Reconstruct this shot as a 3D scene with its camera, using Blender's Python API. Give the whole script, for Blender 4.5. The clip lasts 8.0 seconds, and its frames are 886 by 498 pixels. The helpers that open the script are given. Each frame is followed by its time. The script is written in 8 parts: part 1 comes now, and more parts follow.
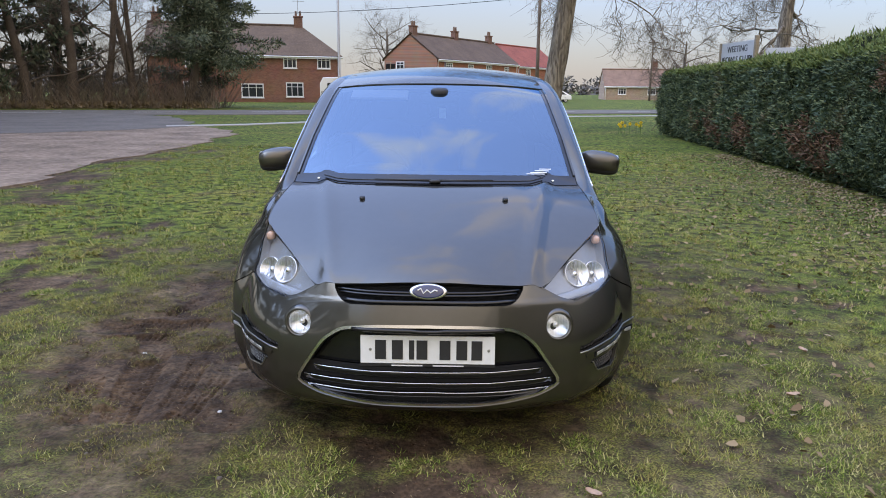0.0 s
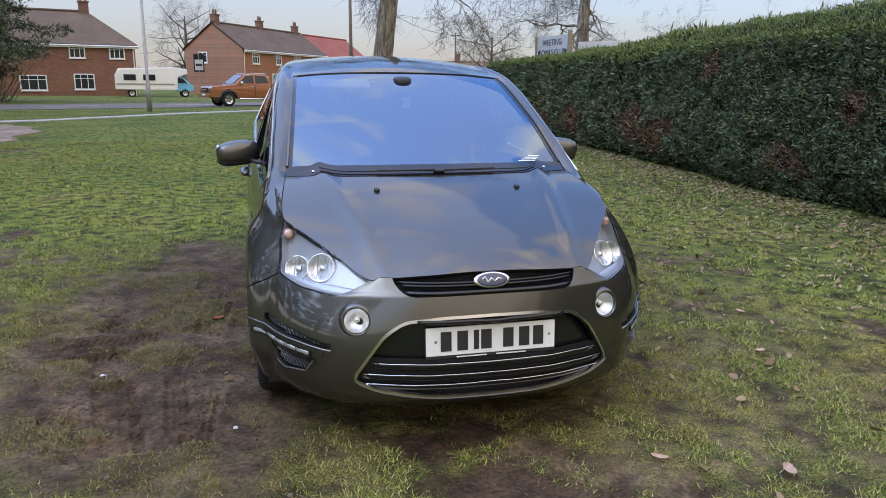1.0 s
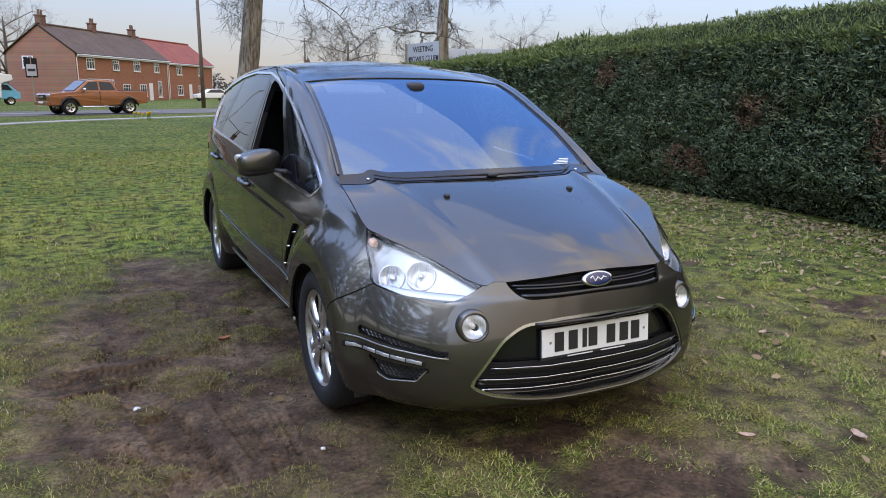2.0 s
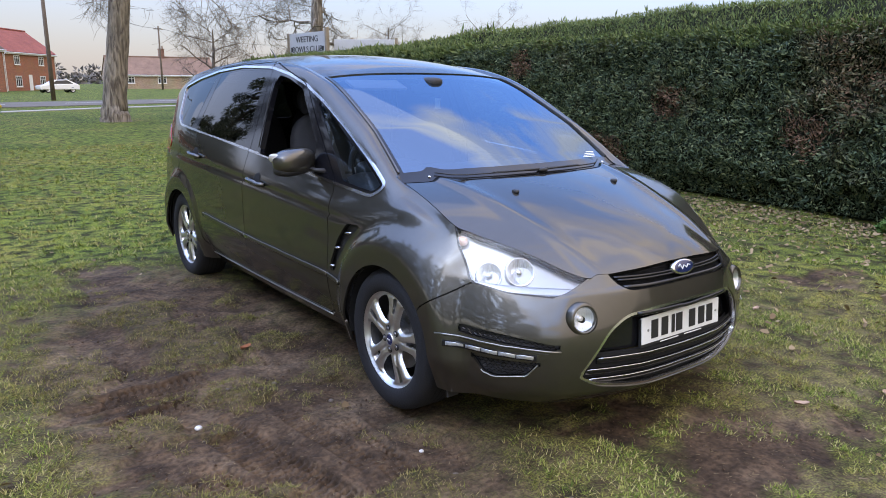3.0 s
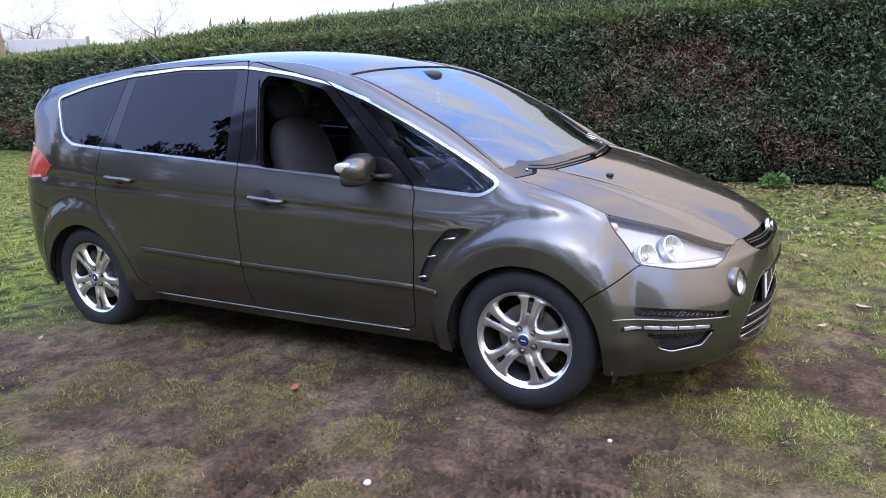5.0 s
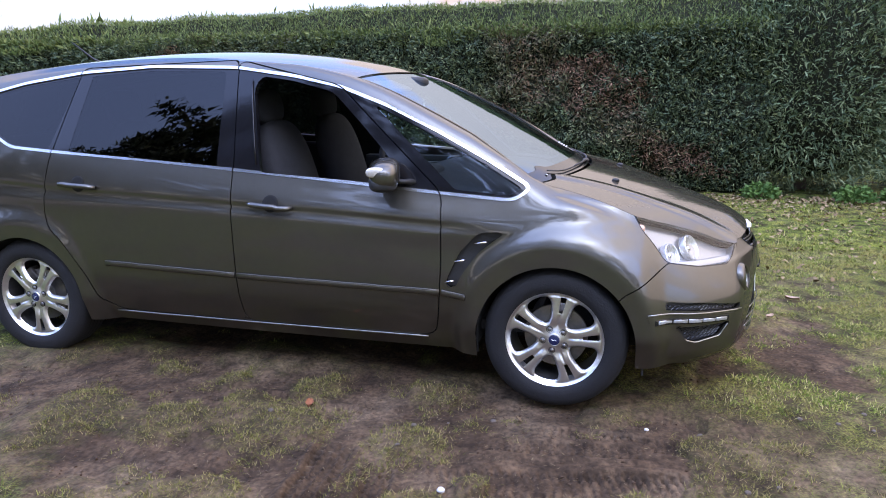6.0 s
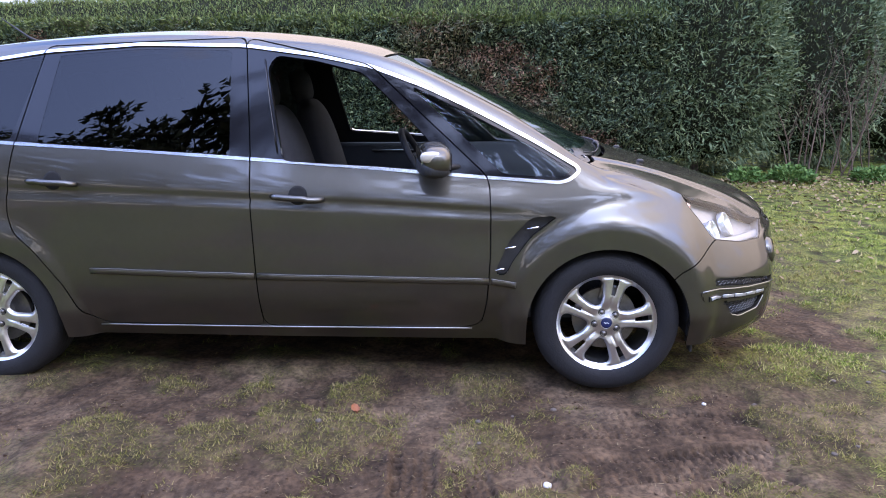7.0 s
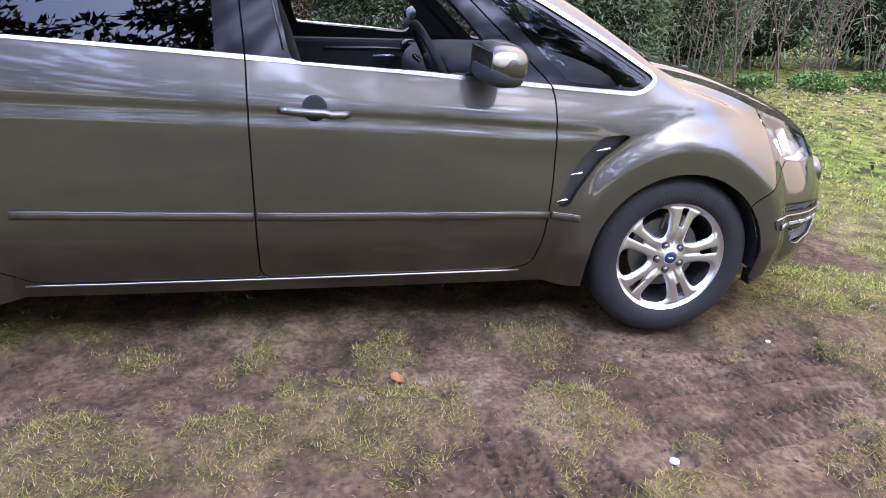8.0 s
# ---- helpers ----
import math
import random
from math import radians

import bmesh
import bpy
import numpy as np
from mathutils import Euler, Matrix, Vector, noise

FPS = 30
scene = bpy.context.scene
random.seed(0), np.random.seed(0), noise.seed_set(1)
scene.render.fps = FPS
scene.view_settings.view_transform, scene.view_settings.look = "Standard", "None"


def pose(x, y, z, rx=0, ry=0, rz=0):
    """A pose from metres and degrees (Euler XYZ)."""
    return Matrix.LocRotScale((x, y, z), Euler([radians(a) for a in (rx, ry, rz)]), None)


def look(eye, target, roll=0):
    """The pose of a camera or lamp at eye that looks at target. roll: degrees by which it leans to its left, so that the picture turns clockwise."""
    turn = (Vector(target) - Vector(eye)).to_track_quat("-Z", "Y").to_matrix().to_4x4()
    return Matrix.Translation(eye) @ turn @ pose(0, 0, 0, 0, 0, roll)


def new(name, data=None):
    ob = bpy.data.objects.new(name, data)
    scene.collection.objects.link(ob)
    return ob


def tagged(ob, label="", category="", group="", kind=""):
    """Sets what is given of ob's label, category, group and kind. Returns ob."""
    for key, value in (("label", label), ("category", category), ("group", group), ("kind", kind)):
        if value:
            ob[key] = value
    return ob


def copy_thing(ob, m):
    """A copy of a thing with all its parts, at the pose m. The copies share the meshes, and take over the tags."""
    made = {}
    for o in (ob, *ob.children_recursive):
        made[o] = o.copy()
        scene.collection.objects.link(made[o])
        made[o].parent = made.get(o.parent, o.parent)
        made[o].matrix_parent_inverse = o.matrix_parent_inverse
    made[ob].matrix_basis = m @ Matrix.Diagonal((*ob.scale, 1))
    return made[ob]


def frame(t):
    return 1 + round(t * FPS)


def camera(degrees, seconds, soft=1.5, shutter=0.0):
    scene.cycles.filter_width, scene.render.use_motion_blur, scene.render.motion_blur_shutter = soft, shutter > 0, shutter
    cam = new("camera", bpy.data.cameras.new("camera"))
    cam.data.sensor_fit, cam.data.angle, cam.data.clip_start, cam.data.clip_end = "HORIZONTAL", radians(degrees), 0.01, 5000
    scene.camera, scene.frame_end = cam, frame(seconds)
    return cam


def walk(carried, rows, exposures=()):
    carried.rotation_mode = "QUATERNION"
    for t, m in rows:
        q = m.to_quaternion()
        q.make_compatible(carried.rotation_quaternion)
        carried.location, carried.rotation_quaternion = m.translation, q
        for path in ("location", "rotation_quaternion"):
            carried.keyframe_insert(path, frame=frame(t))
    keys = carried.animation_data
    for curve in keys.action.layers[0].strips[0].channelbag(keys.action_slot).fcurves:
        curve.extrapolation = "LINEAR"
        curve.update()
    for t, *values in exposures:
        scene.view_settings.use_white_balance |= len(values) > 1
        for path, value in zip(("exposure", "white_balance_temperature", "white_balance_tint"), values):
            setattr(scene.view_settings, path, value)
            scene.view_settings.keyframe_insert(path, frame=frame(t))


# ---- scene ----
cam = camera(62.6, 8.0, soft=0.95)
PATH = [
    (0, (0.092, -3.576, 1.46), (0.065, -1.622, 1.032), 0.6),
    (0.5, (-0.374, -3.576, 1.454), (-0.129, -1.641, 1.015), 1.0),
    (1, (-0.84, -3.449, 1.434), (-0.361, -1.559, 0.99), 0.5),
    (1.2, (-1.029, -3.403, 1.453), (-0.469, -1.533, 1.013), 0.9),
    (2.3, (-2.004, -2.988, 1.416), (-1.044, -1.285, 0.99), 0.6),
    (2.5, (-2.154, -2.898, 1.421), (-1.129, -1.235, 0.993), 1.1),
    (3, (-2.541, -2.654, 1.446), (-1.38, -1.088, 0.998), 0.3),
    (3.5, (-2.841, -2.291, 1.443), (-1.533, -0.848, 0.988), -0.4),
    (4, (-3.16, -1.935, 1.439), (-1.65, -0.712, 0.967), 0.3),
    (4.5, (-3.433, -1.564, 1.454), (-1.8, -0.514, 0.972), -1.3),
    (4.7, (-3.524, -1.393, 1.474), (-1.871, -0.375, 0.993), -2.2),
    (5.8, (-3.963, -0.51, 1.459), (-2.107, 0.072, 0.996), -0.6),
    (6, (-4.003, -0.336, 1.47), (-2.125, 0.175, 1.009), -0.6),
    (6.5, (-4.104, 0.112, 1.462), (-2.178, 0.393, 1.001), 0.6),
    (7, (-3.994, 0.556, 1.417), (-2.056, 0.664, 0.936), -0.5),
    (7.5, (-3.719, 1.006, 1.385), (-1.784, 0.922, 0.885), 0.2),
    (7.8, (-3.519, 1.218, 1.366), (-1.662, 0.959, 0.67), 0.9),
    (8, (-3.31, 1.383, 1.34), (-1.482, 1.026, 0.612), 2.4),
]
walk(cam, [(t, look(eye, target, roll)) for t, eye, target, roll in PATH], [(0, 1.42, 7800, 9), (2.5, 1.43, 7800, 11), (3.0, 1.62, 7780, 12), (3.5, 1.50, 7750, 13), (4.5, 2.04, 7650, 16), (6, 2.04, 7350, 18), (7, 2.20, 7350, 20), (7.5, 2.32, 7450, 21), (8, 2.76, 7750, 22)])

# ---- light ----
SUN_TURN, SUN_HIGH = radians(250), radians(46)
world = bpy.data.worlds.new("sky")
scene.world = world
world.use_nodes = True


def build_sky():
    nt = world.node_tree
    nt.nodes.clear()
    n = nt.nodes.new
    out, back, sky = n("ShaderNodeOutputWorld"), n("ShaderNodeBackground"), n("ShaderNodeTexSky")
    sky.sky_type, sky.sun_disc, sky.sun_elevation, sky.sun_rotation = "NISHITA", False, SUN_HIGH, SUN_TURN
    sky.altitude, sky.air_density, sky.dust_density, sky.ozone_density = 0, 1.0, 1.2, 2.2
    co, mp = n("ShaderNodeTexCoord"), n("ShaderNodeMapping")
    mp.inputs["Scale"].default_value = (1.0, 1.0, 1.7)
    mp.inputs["Location"].default_value = (0.35, 0.1, 0.0)
    noise_a, noise_b, ramp = n("ShaderNodeTexNoise"), n("ShaderNodeTexNoise"), n("ShaderNodeValToRGB")
    noise_a.inputs["Scale"].default_value, noise_a.inputs["Detail"].default_value = 2.7, 7
    noise_a.inputs["Roughness"].default_value, noise_a.inputs["Distortion"].default_value = 0.52, 0.5
    ramp.color_ramp.elements[0].position, ramp.color_ramp.elements[1].position = 0.44, 0.64
    noise_b.inputs["Scale"].default_value = 1.1
    tint = n("ShaderNodeMix")
    tint.data_type = "RGBA"
    tint.inputs["A"].default_value, tint.inputs["B"].default_value = CLOUD_A, CLOUD_B
    sep, low = n("ShaderNodeSeparateXYZ"), n("ShaderNodeMapRange")
    low.inputs["From Min"].default_value, low.inputs["From Max"].default_value = 0.02, 0.30
    low.inputs["To Min"].default_value, low.inputs["To Max"].default_value = 0.85, 0.0
    cover = n("ShaderNodeMath")
    cover.operation = "MAXIMUM"
    mix = n("ShaderNodeMix")
    mix.data_type = "RGBA"
    gain = n("ShaderNodeMix")
    gain.data_type, gain.blend_type = "RGBA", "MULTIPLY"
    gain.inputs["Factor"].default_value = 1
    gain.inputs["B"].default_value = SKY_GAIN
    link = nt.links.new
    link(co.outputs["Generated"], mp.inputs["Vector"])
    link(mp.outputs["Vector"], noise_a.inputs["Vector"])
    link(mp.outputs["Vector"], noise_b.inputs["Vector"])
    # the clouds thicken towards one side of the sky
    lean, bank = n("ShaderNodeVectorMath"), n("ShaderNodeMath")
    lean.operation = "DOT_PRODUCT"
    lean.inputs[1].default_value = (0.12, -0.20, 0.0)
    link(co.outputs["Generated"], lean.inputs[0])
    link(noise_a.outputs["Fac"], bank.inputs[0])
    link(lean.outputs["Value"], bank.inputs[1])
    link(bank.outputs[0], ramp.inputs["Fac"])
    link(noise_b.outputs["Fac"], tint.inputs["Factor"])
    link(co.outputs["Generated"], sep.inputs["Vector"])
    link(sep.outputs["Z"], low.inputs["Value"])
    link(ramp.outputs["Color"], cover.inputs[0])
    link(low.outputs["Result"], cover.inputs[1])
    link(cover.outputs["Value"], mix.inputs["Factor"])
    link(sky.outputs["Color"], gain.inputs["A"])
    link(gain.outputs["Result"], mix.inputs["A"])
    link(tint.outputs["Result"], mix.inputs["B"])
    # an overcast sky is brightest overhead
    rise, lift = n("ShaderNodeMapRange"), n("ShaderNodeVectorMath")
    rise.interpolation_type = "SMOOTHSTEP"
    rise.inputs["From Min"].default_value, rise.inputs["From Max"].default_value = 0.0, 1.0
    rise.inputs["To Min"].default_value, rise.inputs["To Max"].default_value = 0.27, 1.0
    lift.operation = "SCALE"
    link(sep.outputs["Z"], rise.inputs["Value"])
    link(mix.outputs["Result"], lift.inputs[0])
    link(rise.outputs["Result"], lift.inputs["Scale"])
    link(lift.outputs["Vector"], back.inputs["Color"])
    back.inputs["Strength"].default_value = SKY_STRENGTH
    link(back.outputs["Background"], out.inputs["Surface"])


SKY_STRENGTH, SKY_GAIN = 0.15, (1.3, 1.8, 2.65, 1)
CLOUD_A, CLOUD_B = (4.2, 4.35, 4.9, 1), (5.9, 5.4, 5.45, 1)
build_sky()
sun = new("sun", bpy.data.lights.new("sun", "SUN"))
sun.data.energy, sun.data.angle, sun.data.color = 0.5, radians(170), (1.0, 0.91, 0.80)
sun.matrix_world = look((0, 0, 30), (-30 * math.sin(SUN_TURN) / math.tan(SUN_HIGH), -30 * math.cos(SUN_TURN) / math.tan(SUN_HIGH), 0))

# ---- materials ----
MATS = {}


def shade(name, base, rough=0.5, metal=0.0, vary=0.25, size=6.0, bump=0.0, bump_size=60.0, coat=0.0, ior=1.5, spread=0.0, emit=0.0):
    """A surface whose colour wanders at two scales, with fine relief; spread varies it from piece to piece."""
    if name in MATS:
        return MATS[name]
    m = bpy.data.materials.new(name)
    m.use_nodes = True
    nt = m.node_tree
    n, link = nt.nodes.new, nt.links.new
    b = nt.nodes["Principled BSDF"]
    b.inputs["Roughness"].default_value, b.inputs["Metallic"].default_value = rough, metal
    b.inputs["Coat Weight"].default_value, b.inputs["Coat Roughness"].default_value, b.inputs["IOR"].default_value = min(coat, 1.0), 0.065 if coat > 1 else 0.06, ior
    b.inputs["Coat IOR"].default_value = 1.5 if coat <= 1 else coat
    if coat > 1:
        # flakes under the clear coat never meet grazing light
        b.inputs["Specular Tint"].default_value = (0.22, 0.21, 0.19, 1)
    co = n("ShaderNodeTexCoord")
    big, small = n("ShaderNodeTexNoise"), n("ShaderNodeTexNoise")
    big.inputs["Scale"].default_value, small.inputs["Scale"].default_value = size, size * 9
    big.inputs["Detail"].default_value = small.inputs["Detail"].default_value = 5
    for t in (big, small):
        link(co.outputs["Object"], t.inputs["Vector"])
    add, rng = n("ShaderNodeMath"), n("ShaderNodeMapRange")
    link(big.outputs["Fac"], add.inputs[0])
    link(small.outputs["Fac"], add.inputs[1])
    rng.inputs["From Min"].default_value, rng.inputs["From Max"].default_value = 0.65, 1.35
    rng.inputs["To Min"].default_value, rng.inputs["To Max"].default_value = 1 - vary, 1 + vary
    link(add.outputs[0], rng.inputs["Value"])
    value = rng.outputs["Result"]
    if spread:
        info, more, mul = n("ShaderNodeObjectInfo"), n("ShaderNodeMapRange"), n("ShaderNodeMath")
        more.inputs["To Min"].default_value, more.inputs["To Max"].default_value = 1 - spread, 1 + spread
        link(info.outputs["Random"], more.inputs["Value"])
        mul.operation = "MULTIPLY"
        link(value, mul.inputs[0])
        link(more.outputs["Result"], mul.inputs[1])
        value = mul.outputs[0]
    mix = n("ShaderNodeVectorMath")
    mix.operation = "SCALE"
    mix.inputs[0].default_value = base
    link(value, mix.inputs["Scale"])
    link(mix.outputs[0], b.inputs["Base Color"])
    if bump:
        tex, bp = n("ShaderNodeTexNoise"), n("ShaderNodeBump")
        tex.inputs["Scale"].default_value, tex.inputs["Detail"].default_value = bump_size, 6
        link(co.outputs["Object"], tex.inputs["Vector"])
        link(tex.outputs["Fac"], bp.inputs["Height"])
        bp.inputs["Strength"].default_value, bp.inputs["Distance"].default_value = bump, 0.02
        link(bp.outputs["Normal"], b.inputs["Normal"])
    if emit:
        b.inputs["Emission Color"].default_value = (*base, 1)
        b.inputs["Emission Strength"].default_value = emit
    MATS[name] = m
    return m


def glass(name, tint, gloss=(1, 1, 1), ior=1.5, rough=0.0):
    """A thin pane: clear or tinted, with the gloss of glass."""
    if name in MATS:
        return MATS[name]
    m = bpy.data.materials.new(name)
    m.use_nodes = True
    nt = m.node_tree
    nt.nodes.clear()
    n, link = nt.nodes.new, nt.links.new
    out, mix, clear, shine, facing = n("ShaderNodeOutputMaterial"), n("ShaderNodeMixShader"), n("ShaderNodeBsdfTransparent"), n("ShaderNodeBsdfGlossy"), n("ShaderNodeLayerWeight")
    # a thin pane shines alike from both sides: its gloss rises from the head-on value as it is seen aslant
    power, gain = n("ShaderNodeMath"), n("ShaderNodeMapRange")
    power.operation, power.inputs[1].default_value = "POWER", 5.0
    facing.inputs["Blend"].default_value = 0.5
    gain.inputs["To Min"].default_value = ((ior - 1) / (ior + 1)) ** 2
    clear.inputs["Color"].default_value, shine.inputs["Color"].default_value = (*tint, 1), (*gloss, 1)
    shine.inputs["Roughness"].default_value = rough
    link(facing.outputs["Facing"], power.inputs[0])
    link(power.outputs[0], gain.inputs["Value"])
    link(gain.outputs["Result"], mix.inputs[0])
    link(clear.outputs[0], mix.inputs[1])
    link(shine.outputs[0], mix.inputs[2])
    link(mix.outputs[0], out.inputs["Surface"])
    MATS[name] = m
    return m


PAINT = shade("bronze_grey_paint", (0.090, 0.084, 0.071), 0.45, 0.92, 0.05, 3.0, coat=1.60)
BLACK_GLOSS = shade("gloss_black_plastic", (0.012, 0.012, 0.013), 0.12, 0, 0.1)
BLACK = shade("black_plastic", (0.022, 0.022, 0.023), 0.55, 0, 0.2, bump=0.1, bump_size=300)
DARK = shade("dark_underside", (0.008, 0.008, 0.008), 0.9)
CHROME = shade("chrome", (0.72, 0.72, 0.73), 0.20, 1.0, 0.03)
ALLOY = shade("silver_alloy", (0.74, 0.74, 0.74), 0.30, 0.95, 0.08, 8)
RUBBER = shade("tyre_rubber", (0.008, 0.008, 0.0095), 0.78, 0, 0.25, 14, bump=0.15, bump_size=120)
WHITE = shade("white_plate", (0.80, 0.80, 0.77), 0.35, 0, 0.04)
BLUE = shade("blue_enamel", (0.012, 0.022, 0.085), 0.2, 0, 0.05, coat=1.0)
CLOTH = shade("grey_seat_cloth", (0.034, 0.034, 0.038), 0.9, 0, 0.2, 20, bump=0.2, bump_size=250)
TRIM = shade("dark_cabin_plastic", (0.040, 0.043, 0.048), 0.6, 0, 0.15, bump=0.1, bump_size=200)
REFLECTOR = shade("lamp_reflector", (0.40, 0.40, 0.40), 0.28, 0.5, 0.06)
LENS = glass("lamp_lens", (0.93, 0.95, 0.97), ior=1.5)
PANE = glass("clear_pane", (0.72, 0.80, 0.80), ior=1.5)
SCREEN = glass("coated_windscreen", (0.30, 0.34, 0.37), (0.60, 0.76, 0.92), 3.2)
# quarter-light glass, with the blue of reflected sky put into its gloss
SHEEN = glass("sky_lit_pane", (0.60, 0.68, 0.72), (0.80, 0.92, 1.0), 1.5)
PRIVACY = glass("privacy_glass", (0.035, 0.035, 0.04), ior=1.42)
PILLAR = shade("black_pillar_film", (0.008, 0.008, 0.010), 0.07, 0, 0.1, ior=1.40)
BRIGHT = shade("bright_lamp_bowl", (0.86, 0.86, 0.85), 0.24, 0.7, 0.05)
GRILLE_BAR = shade("dark_satin_bar", (0.045, 0.045, 0.047), 0.25, 0.9, 0.05)
RED = shade("red_lamp", (0.45, 0.01, 0.012), 0.15, 0, 0.1, coat=1)
AMBER = shade("amber_lens", (0.78, 0.48, 0.34), 0.2, 0, 0.1, coat=1)
STEEL = shade("brake_steel", (0.25, 0.24, 0.23), 0.4, 0.9, 0.2)


# ---- mesh tools ----
def mesh_ob(name, verts, faces, material, parent=None, label="", smooth=True, sharp=()):
    me = bpy.data.meshes.new(name)
    me.from_pydata([tuple(v) for v in verts], [], [tuple(f) for f in faces])
    me.materials.append(material)
    if smooth:
        me.polygons.foreach_set("use_smooth", [True] * len(me.polygons))
    if sharp:
        keys = {tuple(sorted(e)) for e in sharp}
        flags = [tuple(sorted(e.vertices)) in keys for e in me.edges]
        at = me.attributes.new("sharp_edge", "BOOLEAN", "EDGE")
        at.data.foreach_set("value", flags)
    ob = new(name, me)
    if parent:
        ob.parent = parent
    if label:
        tagged(ob, label)
    return ob


def part(name, bm, material, parent=None, label="", smooth=False):
    """Links a bmesh as one mesh object under a thing or a part."""
    me = bpy.data.meshes.new(name)
    bm.to_mesh(me)
    bm.free()
    me.materials.append(material)
    if smooth:
        me.polygons.foreach_set("use_smooth", [True] * len(me.polygons))
    ob = new(name, me)
    if parent:
        ob.parent = parent
    if label:
        tagged(ob, label)
    return ob


def box(bm, lo, hi, bevel=0.0, m=None):
    """Adds a box between two corners to bm."""
    v = bmesh.ops.create_cube(bm, size=1)["verts"]
    c, s = (Vector(lo) + Vector(hi)) / 2, Vector(hi) - Vector(lo)
    for p in v:
        p.co = Vector((p.co.x * s.x, p.co.y * s.y, p.co.z * s.z)) + c
    if bevel:
        es = list({e for p in v for e in p.link_edges})
        v = list({p for f in bmesh.ops.bevel(bm, geom=es, offset=bevel, segments=2, affect="EDGES", profile=0.6)["faces"] for p in f.verts} | {p for p in v if p.is_valid})
    if m is not None:
        bmesh.ops.transform(bm, matrix=m, verts=[p for p in v if p.is_valid])
    return bm


def boxed(lo, hi, bevel=0.0, m=None):
    return box(bmesh.new(), lo, hi, bevel, m)


def tube(points, radius, sides=8, closed=False, flat=1.0, bm=None):
    """A tube along points; radius may be one number or one a point."""
    bm = bm or bmesh.new()
    pts = [Vector(p) for p in points]
    rad = radius if isinstance(radius, (list, tuple)) else [radius] * len(pts)
    rings, up = [], None
    for i, p in enumerate(pts):
        a = pts[i - 1] if i or closed else p
        b = pts[(i + 1) % len(pts)] if i + 1 < len(pts) or closed else p
        d = (b - a).normalized()
        if up is None:
            up = Vector((0, 0, 1)) if abs(d.z) < 0.9 else Vector((1, 0, 0))
        side = d.cross(up).normalized()
        up = side.cross(d).normalized()
        rings.append([bm.verts.new(p + rad[i] * (math.cos(t) * side + flat * math.sin(t) * up)) for t in (2 * math.pi * k / sides for k in range(sides))])
    for a, b in zip(rings, rings[1:] + (rings[:1] if closed else [])):
        for k in range(sides):
            bm.faces.new((a[k], a[(k + 1) % sides], b[(k + 1) % sides], b[k]))
    if not closed:
        bm.faces.new(rings[0][::-1])
        bm.faces.new(rings[-1])
    return bm


def blob(centre, radii, power=2.5, nu=28, nv=16, m=None):
    """A rounded box-like lump."""
    bm = bmesh.new()
    f = lambda c: math.copysign(abs(c) ** (2 / power), c)
    rows = []
    for j in range(1, nv):
        p = math.pi * j / nv - math.pi / 2
        rows.append([bm.verts.new((radii[0] * f(math.cos(p)) * f(math.cos(q)), radii[1] * f(math.cos(p)) * f(math.sin(q)), radii[2] * f(math.sin(p)))) for q in (2 * math.pi * i / nu for i in range(nu))])
    for a, b in zip(rows, rows[1:]):
        for i in range(nu):
            bm.faces.new((a[i], a[(i + 1) % nu], b[(i + 1) % nu], b[i]))
    for row, sgn in ((rows[0], -1), (rows[-1], 1)):
        tip = bm.verts.new((0, 0, sgn * radii[2]))
        for i in range(nu):
            pair = (row[(i + 1) % nu], row[i]) if sgn < 0 else (row[i], row[(i + 1) % nu])
            bm.faces.new((*pair, tip))
    bmesh.ops.transform(bm, matrix=Matrix.Translation(centre) @ (m or Matrix()), verts=bm.verts)
    return bm


def spin(profile, axis="x", n=48, bm=None, close=False):
    """Turns a profile of (radius, along) round an axis through the origin."""
    bm = bm or bmesh.new()
    rings = []
    for r, a in profile:
        ring = []
        for k in range(n):
            t = 2 * math.pi * k / n
            c, s = r * math.cos(t), r * math.sin(t)
            ring.append(bm.verts.new((a, c, s) if axis == "x" else (c, s, a) if axis == "z" else (c, a, s)))
        rings.append(ring)
    for a, b in zip(rings, rings[1:] + (rings[:1] if close else [])):
        for k in range(n):
            bm.faces.new((a[k], a[(k + 1) % n], b[(k + 1) % n], b[k]))
    bmesh.ops.recalc_face_normals(bm, faces=bm.faces)
    return bm


def curve(keys, u):
    """Smooth curve through keys (u, values...), at the places u."""
    k = np.array(keys, float)
    t, p = k[:, 0], k[:, 1:]
    u = np.clip(np.asarray(u, float), t[0], t[-1])
    h = np.diff(t)
    d = np.diff(p, axis=0) / h[:, None]
    m = np.vstack([d[:1], (d[:-1] * h[1:, None] + d[1:] * h[:-1, None]) / (h[:-1] + h[1:])[:, None], d[-1:]])
    i = np.clip(np.searchsorted(t, u, side="right") - 1, 0, len(t) - 2)
    x = ((u - t[i]) / h[i])[:, None]
    hh = h[i][:, None]
    out = (2 * x**3 - 3 * x**2 + 1) * p[i] + (x**3 - 2 * x**2 + x) * hh * m[i] + (3 * x**2 - 2 * x**3) * p[i + 1] + (x**3 - x**2) * hh * m[i + 1]
    return out[:, 0] if p.shape[1] == 1 else out


